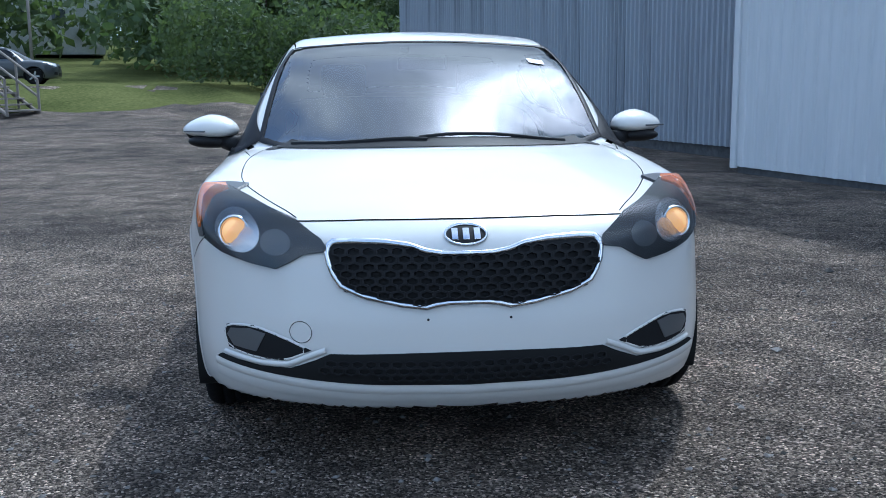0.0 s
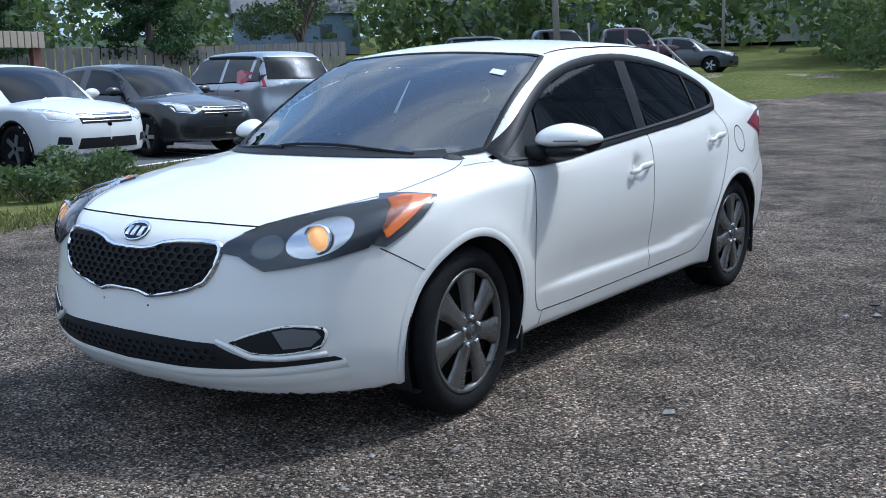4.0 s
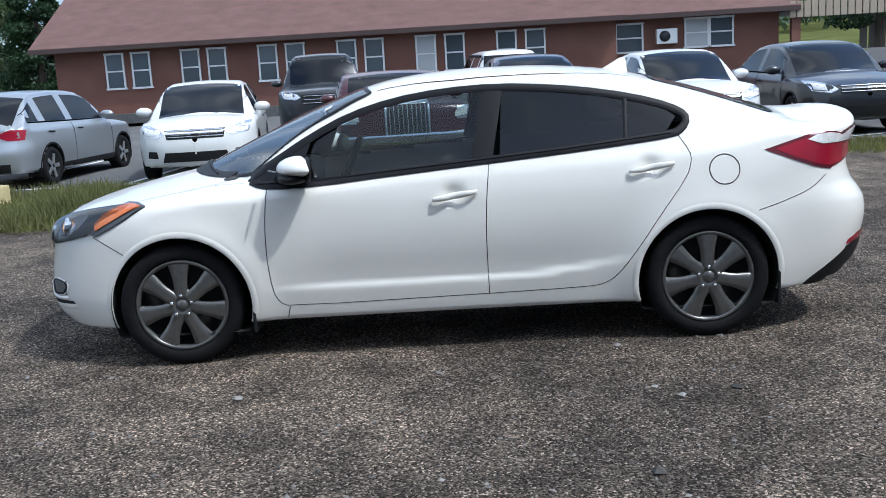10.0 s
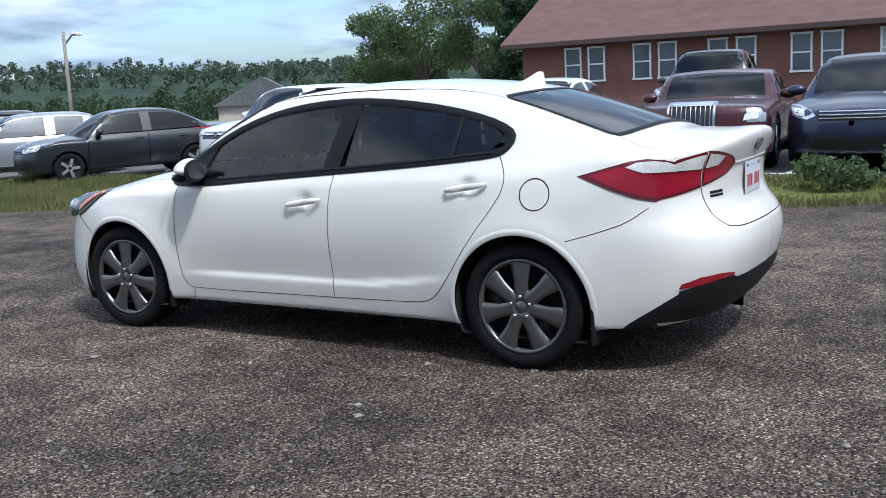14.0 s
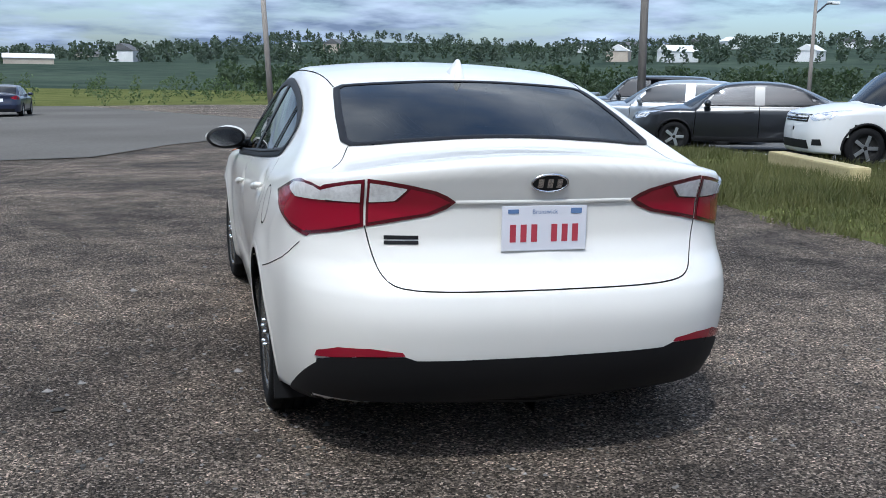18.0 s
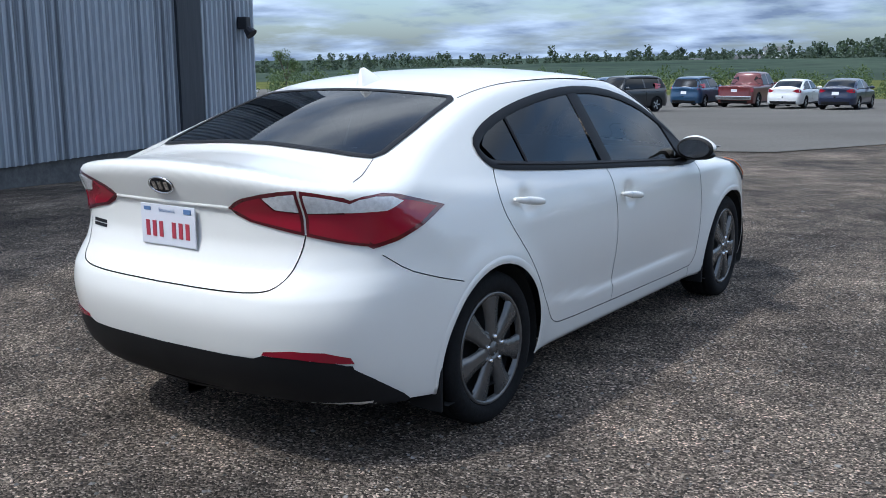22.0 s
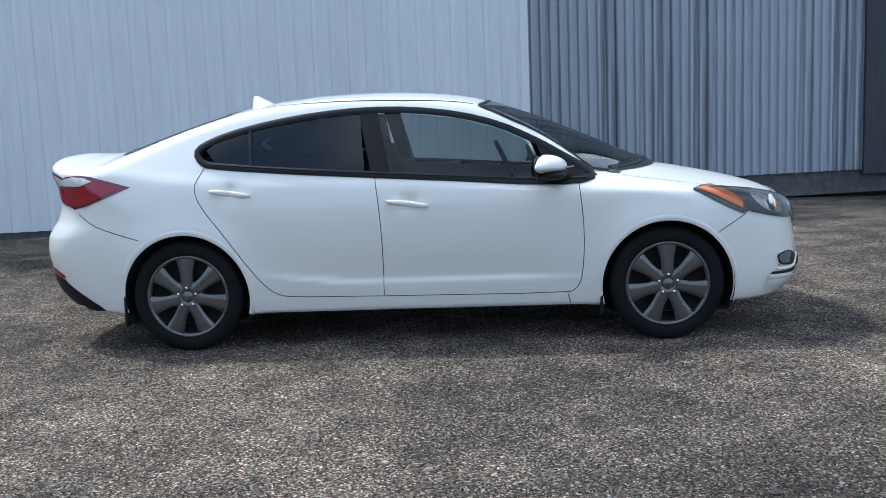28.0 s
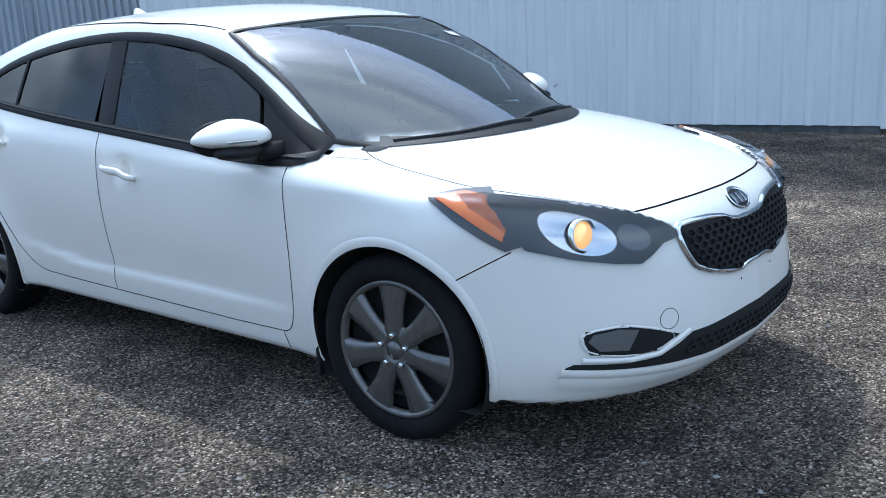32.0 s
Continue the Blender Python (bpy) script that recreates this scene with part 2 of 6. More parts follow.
AMBER = material("amber reflector", (0.55, 0.13, 0.02), 0.25, coat=0.5)
LENS = glass("lamp cover", (0.9, 0.91, 0.92), 1.35)
BOWL = material("silver lamp bowl", (0.68, 0.69, 0.71), 0.24, 0.85)
LAMP_BED = material("dark lamp bed", (0.075, 0.078, 0.082), 0.3, 0.4)
HOUSING = material("grey lamp housing", (0.16, 0.165, 0.17), 0.3, 0.5)
GLOW = material("lit warm lamp", (0.9, 0.6, 0.3), 0.2, emit=(1.0, 0.42, 0.10), power=0.42)
CABIN = grained("grey cabin cloth", (0.03, 0.03, 0.032), (0.06, 0.06, 0.06), 60, 0.9)
PLATE = material("white number plate", (0.60, 0.60, 0.64), 0.4)
PLATE_RED = material("red plate paint", (0.36, 0.04, 0.06), 0.4)
BLUE = material("blue print", (0.10, 0.17, 0.32), 0.4)

# ---------- smooth shapes of car bodies ----------
def curve(*pairs):
    """A smooth curve through (x, y) pairs (monotone cubic)."""
    px = np.array([p[0] for p in pairs], float)
    py = np.array([p[1] for p in pairs], float)
    h = np.diff(px)
    d = np.diff(py) / h
    m = np.zeros(len(px))
    m[0], m[-1] = d[0], d[-1]
    for i in range(1, len(px) - 1):
        if d[i - 1] * d[i] > 0:
            w1, w2 = 2 * h[i] + h[i - 1], h[i] + 2 * h[i - 1]
            m[i] = (w1 + w2) / (w1 / d[i - 1] + w2 / d[i])

    def at(x):
        x = np.clip(np.asarray(x, float), px[0], px[-1])
        i = np.clip(np.searchsorted(px, x) - 1, 0, len(px) - 2)
        t = (x - px[i]) / h[i]
        return ((1 + 2 * t) * (1 - t) ** 2 * py[i] + t * (1 - t) ** 2 * h[i] * m[i]
                + t * t * (3 - 2 * t) * py[i + 1] + t * t * (t - 1) * h[i] * m[i + 1])
    return at


def smax(a, b, k):
    h = np.clip(0.5 + 0.5 * (a - b) / k, 0, 1)
    return b + (a - b) * h + k * h * (1 - h)


def bump(x, c, w):
    return np.exp(-((x - c) / w) ** 2)


class Shape:
    """A closed car body: sides, top, nose and tail as smooth walls that meet in rounded edges. Nose at -y."""

    def __init__(self, **c):
        self.c = c
        self.wheel_y = c["wheel_y"]
        self.wheel_z = c["wheel_z"]
        self.arch = c["arch"]

    def field(self, x, y, z):
        c = self.c
        ax = np.abs(x)
        belt = c["belt"](y)
        low = c["half"](y) - c["tuck"](z)
        glass = c["sill"](y) - c["lean"](y) * (z - belt) - 0.10 * (z - belt) ** 2
        t = np.clip((z - belt + 0.10) / 0.10, 0, 1)
        t = t * t * (3 - 2 * t)
        wall = low * (1 - t) + glass * t
        extra = c.get("extra")
        if extra:
            wall = wall + extra(ax, y, z)
        side = ax - wall
        ye = y - c["bow_f"] * ax ** 2 * bump(y, c["bow_fy"], 0.55) + c["bow_r"] * ax ** 2 * bump(y, c["bow_ry"], 0.5)
        deck = c["deck"](y) - c["deck_crown"] * ax ** 2
        top = z - smax(deck, c["roof"](ye) - c["crown"] * ax ** 2, 0.012)
        nose = c["nose"](z) + c["nose_plan"](ax) - y
        tail = y - (c["tail"](z) - c["tail_plan"](ax))
        under = c["under"](y) - z
        f = smax(side, top, c["k"])
        f = smax(f, smax(nose, tail, 0.02), c.get("k2", 0.05))
        return smax(f, under, 0.02)

    def cast(self, o, d, far=3.0, steps=25):
        """The distance along d from the inner points o to the surface."""
        o, d = np.asarray(o, float), np.asarray(d, float)
        a, b = np.zeros(len(o)), np.full(len(o), far)
        for _ in range(steps):
            m = (a + b) / 2
            p = o + d * m[:, None]
            out = self.field(p[:, 0], p[:, 1], p[:, 2]) > 0
            b = np.where(out, m, b)
            a = np.where(out, a, m)
        return o + d * a[:, None]

    def normal(self, p):
        e = 0.004
        g = np.stack([self.field(*(p + v).T) - self.field(*(p - v).T) for v in np.eye(3) * e], -1)
        return g / np.maximum(np.linalg.norm(g, axis=1), 1e-9)[:, None]

    def drape(self, uv, how, side=1, off=0.0):
        """Lays plan points on the surface. how: side (y, z), top (x, y), nose (x, z) or tail (x, z)."""
        uv = np.asarray(uv, float)
        n = len(uv)
        o, d = np.zeros((n, 3)), np.zeros((n, 3))
        if how == "side":
            o[:, 1], o[:, 2], d[:, 0] = uv[:, 0], uv[:, 1], side
        elif how == "top":
            o[:, 0], o[:, 1], o[:, 2], d[:, 2] = uv[:, 0], uv[:, 1], 0.6, 1
        elif how == "nose":
            o[:, 0], o[:, 1], o[:, 2], d[:, 1] = uv[:, 0], -1.2, uv[:, 1], -1
        else:
            o[:, 0], o[:, 1], o[:, 2], d[:, 1] = uv[:, 0], 1.2, uv[:, 1], 1
        p = self.cast(o, d)
        nrm = self.normal(p)
        return p + nrm * off, nrm

    def shell(self, around, along, cap):
        """Vertices, quads and the grid of the whole skin."""
        ya, yb, zc = self.c["core"]
        rows = []
        th = np.linspace(0, 2 * math.pi, around, endpoint=False) + math.pi / around
        ring = np.stack([np.cos(th), np.zeros(around), np.sin(th)], -1)
        for i in range(cap):
            a = (i + 0.5) / cap * math.pi / 2
            rows.append((ya, ring * math.sin(a) + np.array([0, -math.cos(a), 0])))
        for i in range(along + 1):
            rows.append((ya + (yb - ya) * i / along, ring))
        for i in range(cap):
            a = (cap - i - 0.5) / cap * math.pi / 2
            rows.append((yb, ring * math.sin(a) + np.array([0, math.cos(a), 0])))
        o = np.concatenate([np.tile([0, y, zc], (around, 1)) for y, _ in rows])
        d = np.concatenate([r for _, r in rows])
        p = self.cast(o, d)
        n = len(rows)
        idx = np.arange(n * around).reshape(n, around)
        r = np.roll(idx, -1, axis=1)
        q = np.stack([idx[:-1], idx[1:], r[1:], r[:-1]], -1).reshape(-1, 4)
        return p, q, idx

def hero_extra(ax, y, z):
    """Flares over the wheels and the pressed hollow along the doors."""
    flare = 0.0
    for wy in (-1.35, 1.35):
        r = np.hypot(y - wy, z - 0.31)
        flare = flare + 0.020 * bump(r, 0.37, 0.09)
    line = 0.395 + 0.10 * np.clip((y - 0.25) / 0.85, 0, 1) ** 1.8
    u = z - line
    step = np.clip(-u / 0.045, 0, 1)
    hollow = np.where(u > 0, np.exp(-(u / 0.16) ** 2), 1 - step * step * (3 - 2 * step))
    fade = np.clip((1.05 - y) / 0.45, 0, 1) * np.clip((y + 0.95) / 0.4, 0, 1)
    groove = -0.016 * hollow * fade
    for hy, hz in ((0.07, 0.81), (1.065, 0.897)):
        groove = groove - 0.028 * bump(y, hy, 0.052) * bump(z, hz, 0.042)
    return flare + groove


HERO = Shape(
    wheel_y=(-1.35, 1.35), wheel_z=0.31, arch=0.372, core=(-1.45, 1.5, 0.62), k=0.05, k2=0.06,
    roof=curve((-2.6, 0.40), (-1.8, 0.772), (-1.36, 0.957), (-1.2, 1.03), (-1.0, 1.12), (-0.8, 1.207), (-0.6, 1.287), (-0.4, 1.355), (-0.22, 1.395),
               (0, 1.42), (0.25, 1.432), (0.5, 1.43), (0.8, 1.41), (1.0, 1.383), (1.25, 1.325), (1.5, 1.252), (1.8, 1.15), (2.2, 1.0), (2.6, 0.8)),
    deck=curve((-2.4, 0.67), (-2.2, 0.735), (-2.05, 0.788), (-1.85, 0.846), (-1.6, 0.902), (-1.35, 0.947), (-1.0, 0.985), (0, 1.0), (1.2, 1.07), (1.6, 1.105),
               (1.9, 1.118), (2.1, 1.112), (2.2, 1.118), (2.5, 1.12)),
    crown=0.105, deck_crown=0.13,
    bow_f=0.8, bow_fy=-1.25, bow_r=0.10, bow_ry=1.7,
    half=curve((-2.3, 0.80), (-2.0, 0.85), (-1.7, 0.878), (-1.35, 0.888), (-1.0, 0.886), (0, 0.888), (1.0, 0.893), (1.4, 0.892), (1.7, 0.882), (2.0, 0.862), (2.3, 0.84)),
    tuck=curve((0.15, 0.07), (0.21, 0.045), (0.3, 0.028), (0.42, 0.012), (0.55, 0.002), (0.65, 0.0), (0.78, 0.006), (0.88, 0.024), (1.0, 0.065), (1.12, 0.14)),
    belt=curve((-2.3, 0.93), (-1.0, 0.925), (-0.5, 0.94), (0.15, 0.965), (1.0, 0.998), (1.45, 1.03), (1.8, 1.07), (2.3, 1.1)),
    sill=curve((-2.3, 0.72), (-1.3, 0.77), (-1.0, 0.79), (-0.5, 0.812), (0, 0.822), (0.6, 0.822), (1.0, 0.815), (1.45, 0.795), (1.9, 0.77), (2.3, 0.74)),
    lean=curve((-1.2, 0.62), (-0.5, 0.52), (0.4, 0.47), (1.2, 0.56), (1.8, 0.75)),
    nose=curve((0.15, -2.10), (0.2, -2.15), (0.28, -2.205), (0.36, -2.225), (0.45, -2.22), (0.55, -2.205), (0.65, -2.185), (0.725, -2.15), (0.8, -2.06), (1.0, -1.6), (1.5, -0.4)),
    nose_plan=curve((0, 0), (0.3, 0.025), (0.5, 0.085), (0.65, 0.17), (0.75, 0.27), (0.83, 0.42), (0.88, 0.58), (1.1, 1.2)),
    tail=curve((0.15, 2.12), (0.25, 2.2), (0.36, 2.28), (0.47, 2.32), (0.58, 2.338), (0.65, 2.328), (0.70, 2.30), (0.76, 2.258), (0.85, 2.235), (0.93, 2.238), (1.0, 2.262), (1.06, 2.285), (1.12, 2.30), (1.3, 2.3)),
    tail_plan=curve((0, 0), (0.3, 0.012), (0.5, 0.045), (0.61, 0.085), (0.7, 0.145), (0.78, 0.235), (0.84, 0.37), (0.88, 0.55), (1.1, 1.3)),
    under=curve((-2.3, 0.19), (-1.9, 0.2), (-0.9, 0.2), (1.0, 0.2), (1.7, 0.22), (2.3, 0.26)),
    extra=hero_extra)



# ---------- building tools ----------
def mesh_data(name, verts, faces, mat=None, smooth=True, normals=None):
    me = bpy.data.meshes.new(name)
    me.from_pydata(np.asarray(verts, float).tolist(), [], faces.tolist() if isinstance(faces, np.ndarray) else [[int(i) for i in f] for f in faces])
    if mat:
        me.materials.append(mat)
    if smooth:
        me.polygons.foreach_set("use_smooth", [True] * len(me.polygons))
    me.update()
    if normals is not None:
        me.normals_split_custom_set_from_vertices(np.asarray(normals, float).tolist())
    return me


def put(name, me, parent=None, label="", at=None, mat=None):
    ob = new(name, me)
    ob.parent = parent
    if at is not None:
        ob.matrix_basis = at
    if label:
        ob["label"] = label
    if mat:
        ob.material_slots[0].link = "OBJECT"
        ob.material_slots[0].material = mat
    return ob


def part(name, bm, mat, parent=None, label="", at=None, smooth=False):
    me = bpy.data.meshes.new(name)
    bm.normal_update()
    bm.to_mesh(me)
    bm.free()
    me.materials.append(mat)
    if smooth:
        me.polygons.foreach_set("use_smooth", [True] * len(me.polygons))
    return put(name, me, parent, label, at)


def thing(name, label, category, group="", at=None, kind=""):
    ob = new(name)
    ob.empty_display_size = 0.3
    if at is not None:
        ob.matrix_basis = at
    return tagged(ob, label, category, group, kind)


def box(bm, cx, cy, cz, sx, sy, sz, bevel=0.0, turn=None):
    m = Matrix.Translation((cx, cy, cz)) @ (turn or Matrix()) @ Matrix.Diagonal((sx, sy, sz, 1))
    r = bmesh.ops.create_cube(bm, size=1, matrix=m)
    if bevel:
        es = list({e for v in r["verts"] for e in v.link_edges})
        bmesh.ops.bevel(bm, geom=es, offset=bevel, segments=2, affect="EDGES", profile=0.6)
    return r


def rod(bm, a, b, r0, r1=None, n=8, caps=True):
    a, b = Vector(a), Vector(b)
    d = b - a
    m = Matrix.Translation((a + b) / 2) @ d.to_track_quat("Z", "Y").to_matrix().to_4x4()
    return bmesh.ops.create_cone(bm, cap_ends=caps, segments=n, radius1=r0, radius2=r0 if r1 is None else r1, depth=d.length, matrix=m)


def lathe(profile, n, axis_x=True):
    """Turns (radius, offset) pairs about the x axis."""
    v, f = [], []
    k = len(profile)
    for i in range(n):
        a = 2 * math.pi * i / n
        for r, o in profile:
            v.append((o, r * math.cos(a), r * math.sin(a)))
    for i in range(n):
        j = (i + 1) % n
        for p in range(k - 1):
            f.append((i * k + p, i * k + p + 1, j * k + p + 1, j * k + p))
    return v, f


def inside(poly, x, y):
    """Which of the points lie in the polygon."""
    x, y = np.asarray(x), np.asarray(y)
    res = np.zeros(x.shape, bool)
    n = len(poly)
    for i in range(n):
        (x0, y0), (x1, y1) = poly[i], poly[(i + 1) % n]
        if y0 == y1:
            continue
        c = ((y0 > y) != (y1 > y)) & (x < (x1 - x0) * (y - y0) / (y1 - y0) + x0)
        res ^= c
    return res


def rounded(pts, times=2, closed=True):
    """Cuts the corners of a polygon."""
    p = np.array(pts, float)
    for _ in range(times):
        q = np.roll(p, -1, 0) if closed else p[1:]
        a = p if closed else p[:-1]
        r = np.stack([a * 0.75 + q * 0.25, a * 0.25 + q * 0.75], 1).reshape(-1, 2)
        p = r if closed else np.concatenate([p[:1], r, p[-1:]])
    return p


def resample(p, step, closed=True):
    p = np.array(p, float)
    out = []
    n = len(p)
    for i in range(n if closed else n - 1):
        a, b = p[i], p[(i + 1) % n]
        k = max(1, int(np.ceil(np.linalg.norm(b - a) / step)))
        for j in range(k):
            out.append(a + (b - a) * j / k)
    if not closed:
        out.append(p[-1])
    return np.array(out)


def fill(outline, step):
    """Points and triangles that fill a flat outline."""
    from mathutils.geometry import delaunay_2d_cdt
    o = resample(outline, step)
    lo, hi = o.min(0), o.max(0)
    gx, gy = np.meshgrid(np.arange(lo[0] + step / 2, hi[0], step), np.arange(lo[1] + step / 2, hi[1], step))
    g = np.stack([gx.ravel(), gy.ravel()], -1)
    if len(g):
        g = g[inside(o, g[:, 0], g[:, 1])]
        far = np.array([np.min(((o - q) ** 2).sum(1)) > (step * 0.4) ** 2 for q in g], bool)
        g = g[far] if len(g) else g
    v = [Vector(q) for q in o] + [Vector(q) for q in g]
    edges = [(i, (i + 1) % len(o)) for i in range(len(o))]
    r = delaunay_2d_cdt(v, edges, [], 1, 1e-7)
    return np.array([tuple(q) for q in r[0]]), [tuple(f) for f in r[2]], len(o)


def patch(shape, outline, how, side=1, off=0.004, step=0.05, depth=0.012, swell=0.0):
    """A piece of skin inside an outline, laid on a shape and with a turned-in rim."""
    uv, tris, n = fill(outline, step)
    p, nr = shape.drape(uv, how, side, off)
    if swell:
        o = resample(outline, step)
        d = np.array([np.min(np.hypot(*(o - q).T)) for q in uv])
        p = p + nr * (swell * (1 - np.exp(-d / 0.04)))[:, None]
    flip = {"side": side < 0, "top": False, "nose": False, "tail": True}[how]
    # rim
    edge_count = {}
    for t in tris:
        for a, b in ((t[0], t[1]), (t[1], t[2]), (t[2], t[0])):
            edge_count[(a, b)] = 1
    rim = [e for e in edge_count if (e[1], e[0]) not in edge_count]
    verts = [tuple(q) for q in p]
    norms = [tuple(q) for q in nr]
    faces = [t if not flip else t[::-1] for t in tris]
    low = {}
    for a, b in rim:
        for k in (a, b):
            if k not in low:
                low[k] = len(verts)
                verts.append(tuple(p[k] - nr[k] * depth))
                norms.append(norms[k])
        q = (b, a, low[a], low[b])
        faces.append(q if not flip else q[::-1])
    return verts, faces, norms


def ribbon(shape, line, how, side=1, width=0.005, off=0.001, closed=False, rise=0.0, step=0.04):
    """A narrow band along a line on a shape, three points across."""
    l = resample(line, step, closed)
    n = len(l)
    t = np.roll(l, -1, 0) - np.roll(l, 1, 0) if closed else np.gradient(l, axis=0)
    t = t / np.maximum(np.linalg.norm(t, axis=1), 1e-9)[:, None]
    w = np.stack([-t[:, 1], t[:, 0]], -1) * width / 2
    rows = []
    for k, h in ((-1, 0), (-0.5, rise), (0.5, rise), (1, 0)):
        p, nr = shape.drape(l + w * k, how, side, off + h)
        rows.append((p, nr))
    verts = np.concatenate([r[0] for r in rows])
    norms = np.concatenate([r[1] for r in rows])
    faces = []
    m = n if closed else n - 1
    flip = {"side": side > 0, "top": True, "nose": True, "tail": False}[how]
    for r in range(3):
        for i in range(m):
            j = (i + 1) % n
            q = (r * n + i, r * n + j, (r + 1) * n + j, (r + 1) * n + i)
            faces.append(q[::-1] if flip else q)
    return verts, faces, (norms if not rise else None)


def lay(name, parent, mat, got, label="", smooth=True):
    v, f, n = got
    return put(name, mesh_data(name, v, f, mat, smooth, n), parent, label)


def both(name, parent, mat, maker, label=""):
    """The same part on the car's two sides."""
    return [lay(name, parent, mat, maker(s), label) for s in (1, -1)]


def ground_z(x, y):
    """The lie of the land: level under the car, a slight fall further off."""
    r = math.hypot(x, y)
    s = min(1.0, max(0.0, (r - 5.0) / 7.0))
    s = s * s * (3 - 2 * s)
    return s * max(-1.6, min(1.6, -0.006 * min(x, 0) - 0.02 * max(x, 0) + 0.02 * min(y, 0) + 0.004 * max(y, 0)))



# ---------- the white sedan ----------
COMB = material("matt black mesh", (0.02, 0.02, 0.021), 0.75, spec=0.2)


def mirrored(o, s):
    return [(s * a, b) for a, b in o] if s < 0 else list(o)


DLO = [(-0.99, 0.922), (-0.846, 1.004), (-0.645, 1.125), (-0.445, 1.22), (-0.216, 1.283), (0.042, 1.318), (0.316, 1.327), (0.59, 1.309), (0.882, 1.267),
       (1.116, 1.212), (1.25, 1.158), (1.282, 1.118), (1.246, 1.067), (1.194, 1.046), (0.949, 1.022), (0.622, 0.994), (0.246, 0.967), (-0.093, 0.943),
       (-0.369, 0.922), (-0.589, 0.903), (-0.856, 0.895)]
PANE_F = [(-0.70, 0.935), (-0.62, 1.107), (-0.448, 1.194), (-0.219, 1.259), (0.038, 1.294), (0.25, 1.305), (0.195, 0.985), (-0.586, 0.925)]
PANE_R = [(0.345, 1.305), (0.674, 1.283), (0.965, 1.232), (0.945, 1.04), (0.315, 0.992)]
PANE_Q = [(0.985, 1.227), (1.166, 1.175), (1.223, 1.132), (1.165, 1.062), (0.965, 1.042)]
SAIL = [(-0.965, 0.928), (-0.65, 1.1), (-0.725, 0.93), (-0.86, 0.91)]
SCREEN = [(0, -1.375), (0.25, -1.335), (0.45, -1.21), (0.60, -1.07), (0.69, -0.965), (0.66, -0.75), (0.63, -0.52), (0.585, -0.335),
          (0.42, -0.365), (0.2, -0.385), (0, -0.39)]
BACK_LIGHT = [(0, 1.80), (0.3, 1.795), (0.5, 1.775), (0.585, 1.755), (0.605, 1.71), (0.59, 1.5), (0.565, 1.28), (0.55, 1.18), (0.52, 1.15), (0.3, 1.17), (0, 1.175)]
LAMP_F = [(0.405, 0.685), (0.425, 0.715), (0.51, 0.762), (0.58, 0.782), (0.66, 0.806), (0.74, 0.826), (0.80, 0.826), (0.822, 0.80), (0.815, 0.745), (0.795, 0.69),
          (0.73, 0.662), (0.64, 0.640), (0.565, 0.629), (0.525, 0.648), (0.48, 0.674)]
LAMP_SIDE = [(-1.495, 0.830), (-1.55, 0.838), (-1.62, 0.838), (-1.67, 0.82), (-1.75, 0.775), (-1.80, 0.735), (-1.81, 0.70), (-1.77, 0.687), (-1.69, 0.724), (-1.61, 0.765), (-1.545, 0.803)]
GRILLE = [(0, 0.678), (0.10, 0.678), (0.195, 0.709), (0.385, 0.716), (0.413, 0.695), (0.402, 0.635), (0.36, 0.572), (0.14, 0.521), (0.075, 0.538), (0, 0.540)]
INTAKE = [(0, 0.395), (0.41, 0.388), (0.455, 0.366), (0.53, 0.336), (0.62, 0.333), (0.75, 0.345), (0.765, 0.333), (0.62, 0.318), (0.46, 0.305), (0.25, 0.296), (0, 0.294)]
FOG = [(0.465, 0.395), (0.55, 0.43), (0.64, 0.455), (0.725, 0.445), (0.735, 0.42), (0.72, 0.375), (0.62, 0.358), (0.545, 0.36)]
TRUNK_SEAM = [(0.607, 0.88), (0.582, 0.77), (0.556, 0.71), (0.50, 0.678), (0.3, 0.672), (0, 0.672)]
DOOR_F = [(-0.872, 0.893), (-0.892, 0.70), (-0.895, 0.535), (-0.881, 0.366), (-0.85, 0.30), (-0.80, 0.277), (0.228, 0.288)]
DOOR_R = [(1.22, 1.046), (1.27, 0.96), (1.274, 0.91), (1.245, 0.833), (1.099, 0.647), (0.968, 0.454), (0.88, 0.345), (0.82, 0.308), (0.74, 0.296), (0.228, 0.288)]
PILLAR_SEAM = [(0.258, 0.966), (0.236, 0.80), (0.225, 0.62), (0.226, 0.45), (0.228, 0.29)]


def full(o):
    """A half outline that starts and ends on the centre line, closed by its mirror image."""
    return list(o) + [(-a, b) for a, b in reversed(o) if a != 0]


